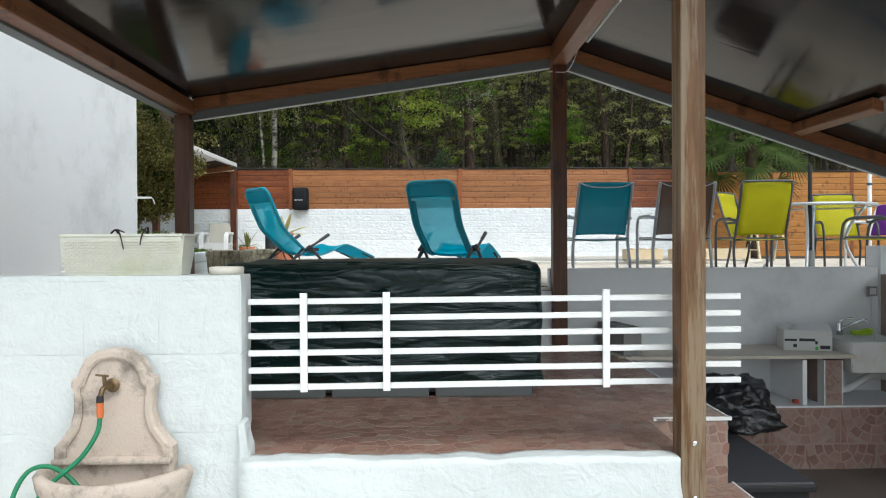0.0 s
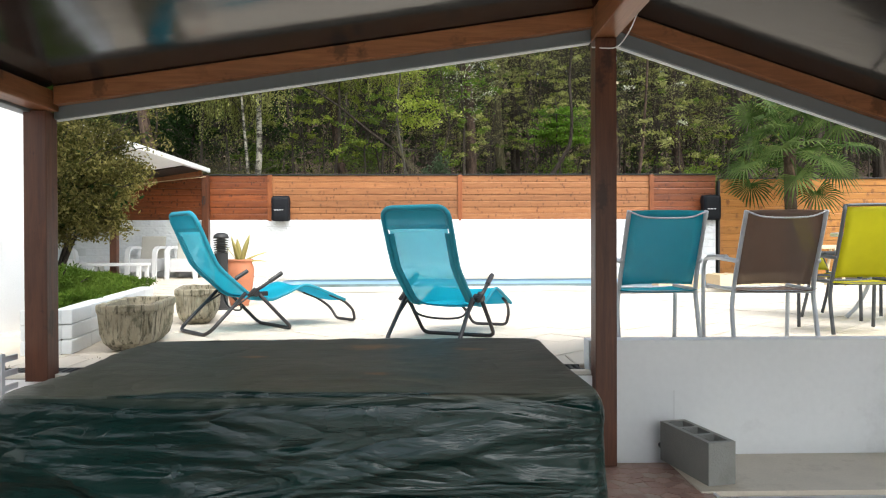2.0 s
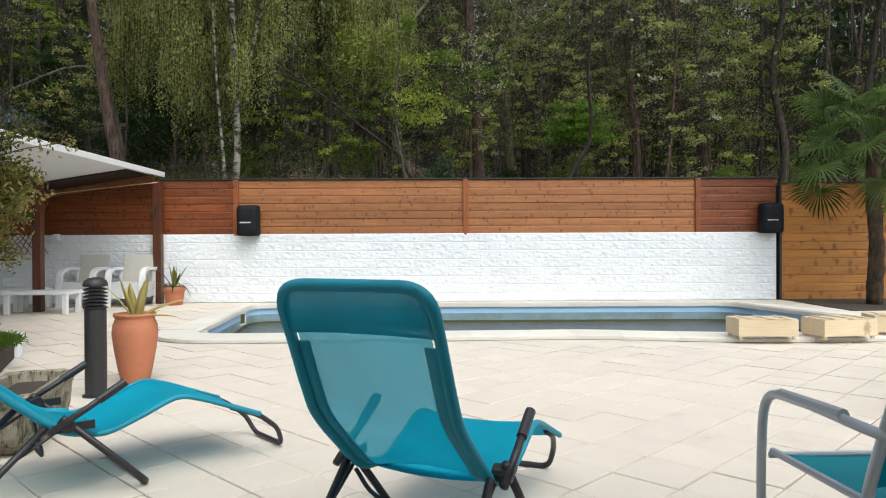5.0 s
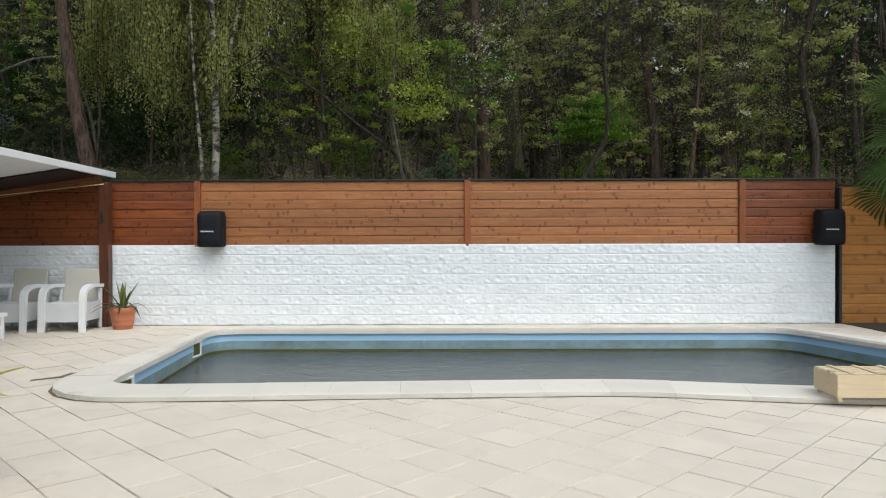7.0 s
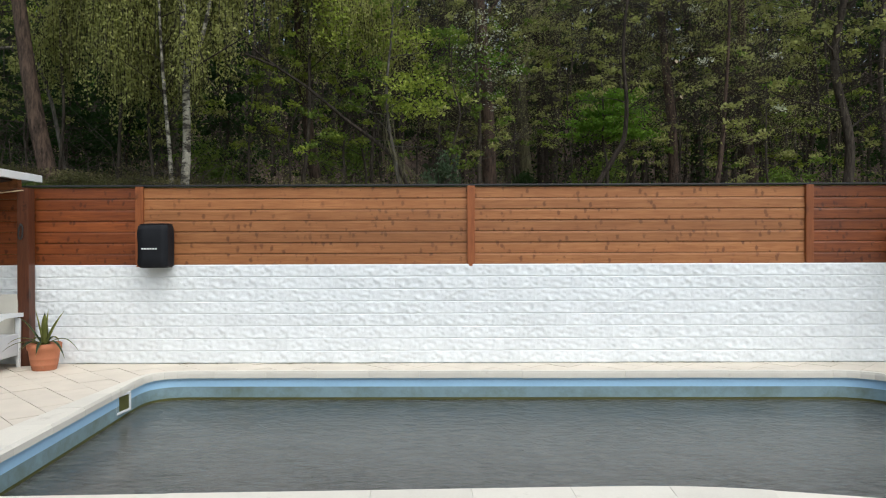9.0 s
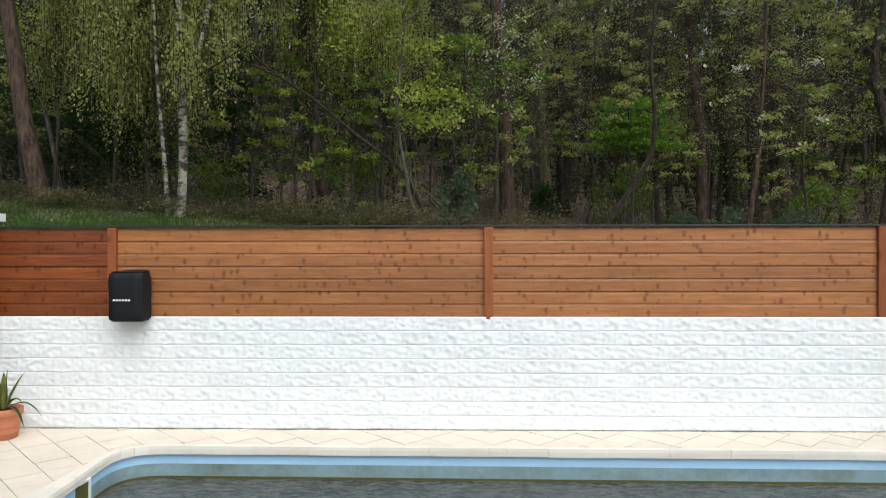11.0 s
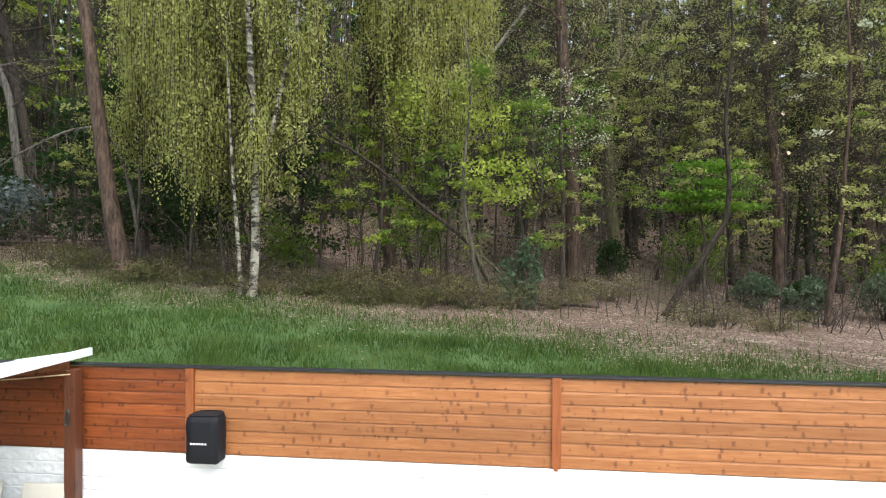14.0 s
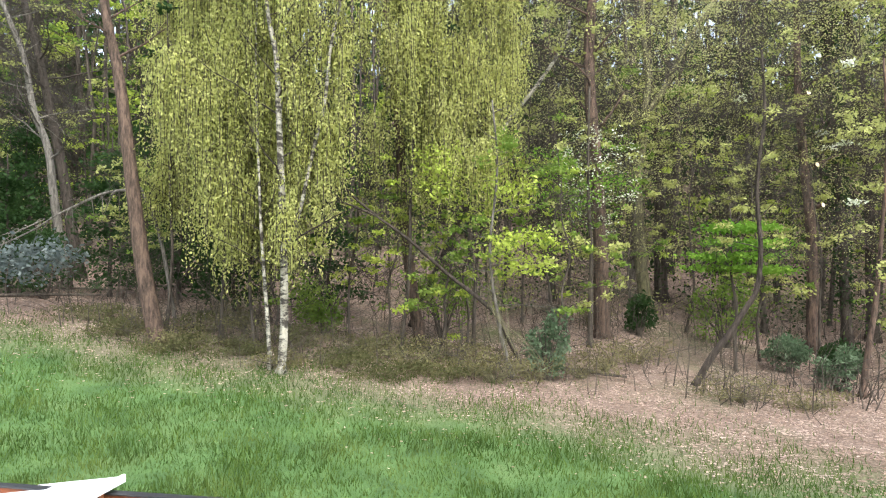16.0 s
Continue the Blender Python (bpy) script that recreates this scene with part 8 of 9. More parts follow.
for k, (x, y, rx, rz, mt, lab) in enumerate((
        (0.4, 27.6, 0.6, 0.95, LEAF_LAUREL, "dark glossy holly bush by an ivy-covered stump"),
        (8.15, 29.6, 0.6, 0.6, LEAF_LAUREL, "grey-green laurel bush in the leaf litter"),
        (11.2, 31.5, 0.9, 0.7, LEAF_LAUREL, "grey-green laurel bush under the trees"),
        (-9.7, 26.3, 0.9, 0.3, LEAF_DRY, "low dry scrub round a pine trunk"),
        (5.0, 27.3, 1.1, 0.4, LEAF_DRY, "dry bramble scrub on the leaf litter"),
        (-6.1, 25.5, 0.7, 0.3, LEAF_DRY, "thin scrub at the foot of the birches"),
        (-1.3, 27.4, 1.0, 0.5, LEAF_DRY, "dry bramble tangle at the meadow edge"),
        (3.4, 33.5, 0.6, 0.7, LEAF_DARK, "dark evergreen bush below the trees"),
        (9.2, 32.0, 0.7, 0.5, LEAF_DARK, "low dark evergreen bush below the trees"),
        (1.9, 34.6, 0.9, 0.5, LEAF_DRY, "low dry scrub below the cherry"),
        (0.0, 27.3, 1.1, 0.45, LEAF_DRY, "tangled dry bramble at the meadow edge"),
        (-2.2, 28.6, 1.0, 0.5, LEAF_DRY, "thin dry scrub at the meadow edge"),
        (2.0, 29.5, 0.9, 0.6, LEAF_DRY, "thin dry scrub under the cherry"),
        (-11.2, 27.9, 0.8, 0.35, LEAF_DRY, "low dry scrub by the pine trunk"),
        (12.5, 33.0, 1.2, 1.2, LEAF_GREEN, "fresh green shrub at the wood's edge"),
        (-3.0, 31.5, 1.3, 1.3, LEAF_GREEN, "fresh green shrub under the birches"),
        (-8.2, 27.2, 1.3, 0.45, LEAF_DRY, "thin dry scrub under the birches"),
        (-4.6, 27.6, 1.3, 0.5, LEAF_DRY, "dry bramble scrub under the birches"),
        (-3.0, 27.0, 1.2, 0.5, LEAF_DRY, "tangled bramble at the meadow edge"),
        (1.3, 28.3, 1.0, 0.45, LEAF_DRY, "dry bramble scrub beside a holly"),
        (3.0, 30.6, 1.1, 0.5, LEAF_DRY, "dry scrub on the leaf litter"),
        (6.6, 27.2, 1.0, 0.35, LEAF_DRY, "low dry scrub on the leaf litter"),
        (-0.9, 26.6, 1.2, 0.45, LEAF_DRY, "low bramble tangle at the meadow edge"),
        (-9.0, 29.6, 1.2, 0.9, LEAF_DRY, "thin dry scrub deep under the birches"),
        (-6.6, 30.4, 1.2, 1.0, LEAF_GREEN, "fresh green shrub deep under the birches"),
        (7.6, 31.6, 0.8, 0.5, LEAF_LAUREL, "grey-green laurel bush by the trunks"),
        (-17.0, 31.0, 1.6, 1.2, LEAF_DARK, "blue-green conifer scrub under the trees"),
        (6.3, 34.0, 1.3, 1.2, LEAF_GREEN, "fresh green shrub under the trees"),
        # murky scrub, partly added to darken litter lying in the trees' shade
        (-11.2, 26.8, 1.0, 0.28, LEAF_SCRUB, "low murky green bramble by a pine"), (-9.2, 26.1, 0.9, 0.25, LEAF_SCRUB, "low murky green bramble by a pine"),
        (-7.5, 26.2, 1.0, 0.24, LEAF_SCRUB, "low murky green bramble under the birches"), (-4.9, 26.4, 0.9, 0.26, LEAF_SCRUB, "low murky green bramble under the birches"),
        (-3.6, 26.0, 1.0, 0.22, LEAF_SCRUB, "low murky bramble at the meadow edge"), (-2.0, 26.6, 0.9, 0.3, LEAF_SCRUB, "low murky bramble at the meadow edge"),
        (-13.2, 28.4, 1.2, 0.34, LEAF_SCRUB, "low murky green bramble under the trees"), (-6.4, 28.0, 1.2, 0.36, LEAF_SCRUB, "low murky green bramble under the birches"),
        (-9.6, 28.6, 1.2, 0.36, LEAF_SCRUB, "low murky green bramble under the birches"), (-3.8, 28.2, 1.1, 0.34, LEAF_SCRUB, "low murky green bramble under the trees"))):
    if mt is LEAF_DRY or mt is LEAF_SCRUB:
        shrub("shrub", (x, y, land(x, y) - 0.05), lab, rx * 1.25, rz * 0.9, mt, 700 if mt is LEAF_DRY else 1500, 0.07, seed=k + 50, stems=60, stem_mat=BARK_MOSS, thick=0.006, base=0.0)
    else:
        shrub("shrub", (x, y, land(x, y) - 0.05), lab, rx, rz, mt, 1600, 0.12, seed=k + 50, stems=12)

# brushwood stems between the trees
bm = bmesh.new()
clumps = [(-10.2, 27.0), (-6.4, 26.5), (-1.2, 27.6), (-0.2, 28.0), (4.9, 27.4), (1.8, 34.5), (-3.4, 29.0), (8.0, 29.0), (-13.5, 29.5), (-8.0, 28.5), (2.6, 30.5)]
for k in range(1500):
    if k % 3 == 0:
        cx, cy = clumps[k % len(clumps)]
        x, y = cx + rn.gauss(0, 0.8), cy + rn.gauss(0, 0.6)
    else:
        x, y = rn.uniform(-20, 18), rn.uniform(26.4, 40)
    z = land(x, y)
    h = rn.uniform(0.3, 1.1) if k % 3 == 0 else rn.uniform(0.3, 2.6)
    q = [(x, y, z - 0.05), (x + rn.gauss(0, 0.15), y + rn.gauss(0, 0.15), z + h * 0.5), (x + rn.gauss(0, 0.8), y + rn.gauss(0, 0.5), z + h)]
    tube(bm, q, rn.uniform(0.007, 0.022), 4, r_end=0.003, cap=False)
tagged(part("brushwood", bm, BARK), "thin bare saplings and twigs", "undergrowth", kind="stuff")

# weeds and moss along the foot of the block wall and the border slabs
wd = random.Random(31)
wx, wy = [], []
for k in range(60):
    cx = wd.uniform(-5.2, 7.2)
    for q in range(wd.randint(6, 40)):
        wx.append(cx + wd.gauss(0, 0.1))
        wy.append(17.975 - abs(wd.gauss(0, 0.012)))
for k in range(16):
    cx = ROW_X + ROW_W * wd.randint(-9, 8) + wd.gauss(0, 0.02)
    for q in range(wd.randint(3, 14)):
        wx.append(cx + wd.gauss(0, 0.02))
        wy.append(5.37 + wd.gauss(0, 0.012) + 0.34 * (k % 2))
wp = np.stack([np.array(wx), np.array(wy), np.full(len(wx), 0.002)], 1)
v, f = leaf_quads(wp, 0.017, hang=-0.8, shape=0.4)
v[:, 2] = np.maximum(v[:, 2], 0.001)
tagged(raw("weeds", v, f, LEAF_DRY), "small dry weeds and moss in the paving joints", "weeds", kind="stuff")

# meadow grass and fallen leaves
n = 120000
gy = 18.3 + 10.5 * gen.random(n) ** 1.25
gx = gen.uniform(-17, 16, n)
edge = gy + 0.14 * gx + 0.38 * np.maximum(0, gx - 0.35) + 3 * np.array([noise.noise((a * 0.45 * U, b * 0.45 * U, 0.0)) * 0.5 + 0.5 for a, b in zip(gx, gy)])
ok = edge < 25.9 + gen.normal(0, 1.5, n) + (gen.random(n) < 0.14) * gen.uniform(0, 4, n)
gx, gy = gx[ok], gy[ok]
n = len(gx)
gz = np.array([land(a, b) for a, b in zip(gx, gy)]) - 0.02
tall = gen.uniform(0.07, 0.2, n) * np.array([1.0 + 0.9 * noise.noise((a * 0.8, b * 0.8, 4.0)) for a, b in zip(gx, gy)])
ang = gen.uniform(0, 6.28, n)
wd = gen.uniform(0.006, 0.013, n)
dx, dy = np.cos(ang) * wd, np.sin(ang) * wd
lean_x, lean_y = gen.normal(0, 0.35, n) * tall, gen.normal(0, 0.35, n) * tall
v = np.stack([np.stack([gx - dx, gy - dy, gz], 1), np.stack([gx + dx, gy + dy, gz], 1), np.stack([gx + lean_x, gy + lean_y, gz + tall], 1)], 1).reshape(-1, 3)
tagged(raw("meadow_grass", v, np.arange(3 * n).reshape(n, 3), BLADE), "fresh green meadow grass behind the fence", "grass", kind="stuff")
n = 210000
lx, ly = gen.uniform(-18, 20, n), 20.5 + 25 * gen.random(n) ** 1.15
ok = ly + 0.14 * lx + 0.38 * np.maximum(0, lx - 0.35) + gen.normal(0, 1.4, n) > 24.3
lx, ly = lx[ok], ly[ok]
lz = np.array([land(a, b) for a, b in zip(lx, ly)]) + 0.015
v, f = leaf_quads(np.stack([lx, ly, lz], 1), 0.09, shape=0.65)
v[:, 2] = np.repeat(lz, 4) + (v[:, 2] - np.repeat(lz, 4)) * 0.22
tagged(raw("fallen_leaves", v, f, LITTER), "dry brown fallen leaves on the forest floor", "leaves", kind="stuff")

# planting bed beside the house, with a clipped variegated tree
bed = thing("planting_bed", at(0, 0, 0), "raised planting bed with a white block edge", "planting bed", kind="structure")
BED = [(-2.52, 5.88), (-3.02, 8.62), (-4.3, 11.45), (-9.0, 12.2), (-9.0, 7.75), (-3.6, 7.75), (-2.78, 5.88)]
part("soil", prism(BED, 0.0, 0.2), SOIL, bed)
part("edge_block", slab(-0.05, 0.05, -0.15, 0.15, 0.0, 0.24, 0.01), WHITE_BLOCK, bed).matrix_basis = at(-4.24, 11.3, 0, rz=24)
for (x0, y0), (x1, y1), off in ((BED[0], BED[1], 0), (BED[6], BED[0], 1)):
    d = Vector((x1 - x0, y1 - y0))
    ang = math.degrees(math.atan2(d.y, d.x))
    for j in range(3):
        m = int(d.length / 0.44)
        if m < 1:
            part("block", slab(0, d.length, -0.06, 0.06, 0.11 * j, 0.11 * j + 0.106, 0.008), WHITE_BLOCK, bed).matrix_basis = at(x0, y0, 0, rz=ang)
        for i in range(m):
            w = d.length / m
            b = slab(i * w + 0.003, (i + 1) * w - 0.003, -0.07, 0.07, 0.11 * j, 0.11 * j + 0.106, 0.01)
            for vv in b.verts:
                vv.co += 0.008 * noise.noise_vector(vv.co * 12 + Vector((j, 0, 0)))
            part("block", b, WHITE_BLOCK, bed).matrix_basis = at(x0, y0, 0, rz=ang)


def shoot_tree(where, label, rx, rz, base, seed):
    """A dense small tree: leafy shoots on a rounded frame, a few of them running out past the rest."""
    rn = random.Random(seed)
    ob = thing("variegated_tree", at(*where), label, "tree")
    wood = bmesh.new()
    for k in range(5):
        a = k * 1.3
        tube(wood, smooth_path([(0.08 * math.cos(a), 0.08 * math.sin(a), 0), (0.2 * math.cos(a), 0.2 * math.sin(a), base * 0.7), (0.5 * rx * math.cos(a), 0.5 * rx * math.sin(a), base + rz * 0.9)], 4), 0.06, 6, r_end=0.02, cap=False)
    mid = Vector((0, 0, base + rz))
    outer, inner = [], []
    for k in range(520):
        z = rn.uniform(-0.92, 1.0)
        a = rn.uniform(0, 6.283)
        q = math.sqrt(1 - z * z)
        lump = 0.86 + 0.3 * noise.noise((q * math.cos(a) * 2.1, q * math.sin(a) * 2.1, z * 2.1 + 5)) + rn.gauss(0, 0.05)
        end = mid + Vector((q * math.cos(a) * rx, q * math.sin(a) * rx, z * rz)) * lump
        far = (end - mid).normalized()
        bend = Vector((far.x, far.y, far.z + 0.5)).normalized()
        if k < 9:
            a = (-0.15, -0.3, 0.2, -0.7, 0.6, 1.2, -1.3, 2.5, 3.6)[k]
            end = mid + Vector((math.cos(a) * rx * 1.22, math.sin(a) * rx * 1.22, (0.45, -0.1, 0.85, 0.2, 0.5, 0.7, 0.6, 0.3, 0.5)[k] * rz))
            bend = Vector((math.cos(a), math.sin(a), 0.25)).normalized()
        ln = rn.uniform(0.22, 0.4) * (1.6 if k < 9 else 1.0)
        root = end - bend * ln
        tube(wood, [mid.lerp(root, 0.35), root, end], 0.012, 4, r_end=0.004, cap=False)
        for i in range(84):
            t = rn.random() ** 0.7
            p = root.lerp(end, t)
            s = 0.085 * (1.2 - 0.6 * t)
            outer.append((p.x + rn.gauss(0, s), p.y + rn.gauss(0, s), p.z + rn.gauss(0, s)))
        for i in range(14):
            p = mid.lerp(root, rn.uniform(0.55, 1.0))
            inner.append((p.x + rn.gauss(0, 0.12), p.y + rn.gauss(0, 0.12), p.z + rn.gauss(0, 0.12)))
    part("branchwork", wood, BARK, ob)
    v, f = leaf_quads(np.array(outer), 0.068, shape=0.4)
    raw("foliage", v, f, LEAF_SHRUB, ob)
    # inner leaves get a dark green so the crown's middle looks shaded
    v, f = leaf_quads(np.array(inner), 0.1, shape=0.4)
    raw("inner_foliage", v, f, LEAF_DARK, ob, label="inner leaves coloured dark for the crown's shaded middle")
    return ob


shoot_tree((-5.55, 11.3, 0.15), "dense small tree with cream-edged olive leaves", 1.42, 1.2, 0.5, 90)
for k, (x, y, rx, rz) in enumerate(((-3.75, 8.2, 0.42, 0.16), (-4.0, 9.0, 0.55, 0.12), (-4.5, 9.2, 0.55, 0.16), (-4.4, 9.9, 0.5, 0.12), (-5.1, 9.7, 0.6, 0.16), (-3.7, 7.95, 0.4, 0.22), (-4.3, 8.3, 0.6, 0.22), (-2.95, 6.9, 0.22, 0.09), (-3.2, 7.4, 0.34, 0.09), (-3.4, 8.3, 0.36, 0.08), (-3.6, 9.2, 0.42, 0.07), (-4.1, 10.4, 0.44, 0.07), (-4.6, 10.9, 0.45, 0.08), (-4.9, 8.7, 0.7, 0.18))):
    shrub("juniper", (x, y, 0.19), "low bright green juniper in the planting bed", rx, rz, LEAF_CONIFER, 6500, 0.06, stems=6, group="junipers in the bed", seed=70 + k, base=0.0)


def fan_palm(where):
    ob = thing("palm_tree", at(*where), "fan palm with shaggy trunk before the wooden fence", "palm")
    bm = bar(smooth_path([(0, 0, 0), (0.05, 0, 1.0), (0.0, 0.0, 2.0), (0, 0, 2.95)], 6), 0.14, 12, r_end=0.13)
    for v in bm.verts:
        v.co += 0.035 * noise.noise_vector(v.co * 9)
    part("trunk", bm, BARK_PALM, ob, smooth=True)
    rn = random.Random(4)
    for k in range(30):
        a = k * 2.4
        el = radians(75 - 105 * k / 30 + rn.uniform(-10, 10))
        ln = rn.uniform(0.8, 1.3)
        d = Vector((math.cos(a) * math.cos(el), math.sin(a) * math.cos(el), math.sin(el)))
        base = Vector((0, 0, 3.1 - 0.35 * k / 30))
        tip = base + d * ln + Vector((0, 0, -0.12))
        stem = part("frond", bar([base, base + d * ln * 0.55, tip], 0.018, 5, r_end=0.01), LEAF_PALM, ob)
        out = (tip - base).normalized()
        side = out.cross(Vector((0, 0, 1))).normalized()
        nrm = side.cross(out)
        out = (out + Vector((0, 0, -rn.uniform(0.2, 0.9)))).normalized()
        side = out.cross(Vector((0, 0, 1))).normalized()
        nrm = side.cross(out)
        turn = rn.uniform(-0.9, 0.9)
        side = side * math.cos(turn) + nrm * math.sin(turn)
        nrm = side.cross(out)
        vs, fs = [], []
        n = 28
        for i in range(n):
            b = radians(-130 + 260 * i / (n - 1))
            dd = (out * math.cos(b) + side * math.sin(b)).normalized()
            L = rn.uniform(0.66, 0.82) * (1 - 0.18 * abs(b) / 2.2)
            w = dd.cross(nrm) * 0.021
            p0, p1, p2 = tip, tip + dd * L * 0.6 + nrm * 0.02, tip + dd * L + Vector((0, 0, -0.04 - 0.14 * rn.random()))
            j = len(vs)
            vs += [tuple(p0 - w * 0.2), tuple(p0 + w * 0.2), tuple(p1 + w), tuple(p1 - w), tuple(p2)]
            fs += [(j, j + 1, j + 2, j + 3), (j + 3, j + 2, j + 4)]
        raw("fan", vs, fs, LEAF_PALM, stem)
    return ob


fan_palm((8.5, 16.7, 0.0))


# ---- pieces of the setting: boards, blocks, slabs, mosaic ----
rng = random.Random(5)


def mesh_of(bm, material, name):
    me = bpy.data.meshes.new(name)
    bmesh.ops.recalc_face_normals(bm, faces=bm.faces)
    for v in bm.verts:
        v.co *= U
    bm.to_mesh(me)
    bm.free()
    me.materials.append(material)
    return me


# fence boards: a clapboard with its lower edge proud
def clapboard(length, h, material):
    bm = bmesh.new()
    prof = [(0.0, 0.0), (-0.032, 0.0), (-0.035, 0.006), (-0.03, h * 0.8), (-0.02, h - 0.003), (0.0, h - 0.003)]
    a = [bm.verts.new((0, y, z)) for y, z in prof]
    b = [bm.verts.new((length, y, z)) for y, z in prof]
    bm.faces.new(a[::-1])
    bm.faces.new(b)
    for i in range(6):
        bm.faces.new((a[i - 1], a[i], b[i], b[i - 1]))
    return mesh_of(bm, material, "board")


BAYS = [(-13.0, -8.555), (-8.445, -3.865), (-3.755, 0.845), (0.955, 5.635), (5.745, 7.32)]
for x0, x1 in BAYS:
    me = clapboard(x1 - x0, FB, FENCE_RED if x1 < -3 or x0 > 5.7 else FENCE_WOOD)
    for j in range(7):
        share("board", me, None, fence, m=at(x0, -0.02 + rng.uniform(-0.004, 0.004), j * FB))
for x0, x1 in ((0.0, 2.25), (2.35, 4.55), (4.65, 6.85)):
    me = clapboard(x1 - x0, 2.4 / 14, GATE_WOOD)
    for j in range(14):
        share("board", me, None, gate, m=at(x0, rng.uniform(-0.004, 0.004), j * 2.4 / 14))

# split-face blocks of the back wall: eight courses
CH = WALL_TOP / 8


def rock_face(w, h, nx, nz, amp, seed):
    """A split-face block that faces -y: a broken, bulging middle between drawn margins above and below."""
    bm = bmesh.new()
    g = []
    for j in range(nz + 1):
        row = []
        for i in range(nx + 1):
            u, q = w * i / nx, j / nz
            side = min(1.0, 4 * min(i, nx - i) / nx)
            belly = 0.55 + 0.45 * min(1.0, 5 * min(q, 1 - q))
            rough = 0.9 * noise.noise((u * 11 + q * 2.2 + seed * 5, q * 2.4 - u * 7, seed)) + 0.8 * noise.noise((u * 24 - q * 3, q * 4.4 + u * 14, seed + 3))
            k = amp * belly * (0.1 + 1.0 * rough * (0.5 + 0.5 * side))
            row.append(bm.verts.new((u, -0.02 - k, h * q)))
        g.append(row)
    for a, b in zip(g, g[1:]):
        for i in range(nx):
            bm.faces.new((a[i], a[i + 1], b[i + 1], b[i]))
    for row in (g[0], g[-1]):
        back = [bm.verts.new((v.co.x, 0, v.co.z)) for v in row]
        for i in range(nx):
            bm.faces.new((row[i], row[i + 1], back[i + 1], back[i]))
    return bm


blocks = [mesh_of(rock_face(0.44, CH + 0.0004, 22, 9, 0.016, s + 1), WHITE_BLOCK, "block") for s in range(10)]
halves = [mesh_of(rock_face(0.22, CH + 0.0004, 11, 9, 0.016, s + 20), WHITE_BLOCK, "block") for s in range(3)]
for me in blocks + halves:
    for p in me.polygons:
        p.use_smooth = abs(p.normal.z) < 0.9
far_v, far_f = [], []
for j in range(8):
    x = 7.3
    if j % 2:
        x -= 0.22
        share("block", rng.choice(halves), None, wall, m=at(x, 18.02, j * CH))
    while x > -8.2:
        x -= 0.44
        me = rng.choice(blocks)
        if x > -5.6:
            share("block", me, None, wall, m=at(x, 18.02, j * CH))
        else:
            k = len(far_v)
            far_v += [(v.co.x / U + x, v.co.y / U + 18.02, v.co.z / U + j * CH) for v in me.vertices]
            far_f += [tuple(i + k for i in p.vertices) for p in me.polygons]
raw("blocks", far_v, far_f, WHITE_BLOCK, wall, kind="stuff", smooth=True)

# pier slabs: three courses of square stones, each with an uneven face
for j, z in enumerate((-0.09, -0.45, -0.81, -1.17)):
    xs = [-0.88, -1.25, -1.59, -1.97, -2.35, -2.72]
    for i, (a, b) in enumerate(zip(xs, xs[1:])):
        bm = rough_face(a - b - 0.0012, 0.3585, 0.004, 10, 10, 0.004, j * 7 + i + 0.5)
        share("stone", mesh_of(bm, WHITE_PAINT, "stone"), None, pier, m=at(b + 0.0006, 1.955, z))
for j, z in enumerate((-0.09, -0.45)):
    bm = rough_face(0.17, 0.352, 0.003, 8, 8, 0.0025, j + 60.5)
    share("stone", mesh_of(bm, WHITE_PAINT, "stone"), None, pier, m=at(-0.878, 1.957, z, rz=90))

# stone courses of the house base
for j in range(3):
    for i in range(16):
        w = 0.3
        bm = rough_face(w - 0.015, 0.17, 0.01, 4, 3, 0.02, j * 31 + i + 0.2) if (i + j) % 4 == 0 or i == 0 else None
        if bm:
            keep = mesh_of(bm, GREY_WALL, "stone")
        share("stone", keep, None, house, m=at(2.845, 4.55 - 0.3 * i - (0.15 if j % 2 else 0) - 0.3, -0.38 - 0.18 * j, rz=90))


def clip(poly, keep):
    """The part of a polygon where keep(x, y) >= 0, for a straight border."""
    out = []
    for i in range(len(poly)):
        p, q = poly[i - 1], poly[i]
        a, b = keep(*p), keep(*q)
        if a >= 0:
            out.append(p)
        if (a >= 0) != (b >= 0):
            t = a / (a - b)
            out.append((p[0] + (q[0] - p[0]) * t, p[1] + (q[1] - p[1]) * t))
    return out


# terrace slabs, square, laid at 45 degrees
D = TILE_D / 2
whole = [mesh_of(prism([(D - 0.0055, 0), (0, D - 0.0055), (-(D - 0.0055), 0), (0, -(D - 0.0055))], -0.03, 0, bevel=0.004), PAVER, "slab_piece") for _ in range(1)]
tiles = []
for i in range(-60, 60):
    for j in range(-60, 60):
        x, y = TILE_X + (i + j) * D, TILE_Y + (i - j) * D
        if not (-14.2 < x < 15.2 and 5.5 < y < 18.2):
            continue
        if inside(POOL_MID, x, y) and not (x < -2.3 and 13.2 < y < 17.1):
            continue
        tiles.append((x, y))
tiles.sort(key=lambda p: (abs(p[0] - 0.5) * 0.9 + max(0.0, p[1] - 7.0)))
far_v, far_f, near = [], [], 0
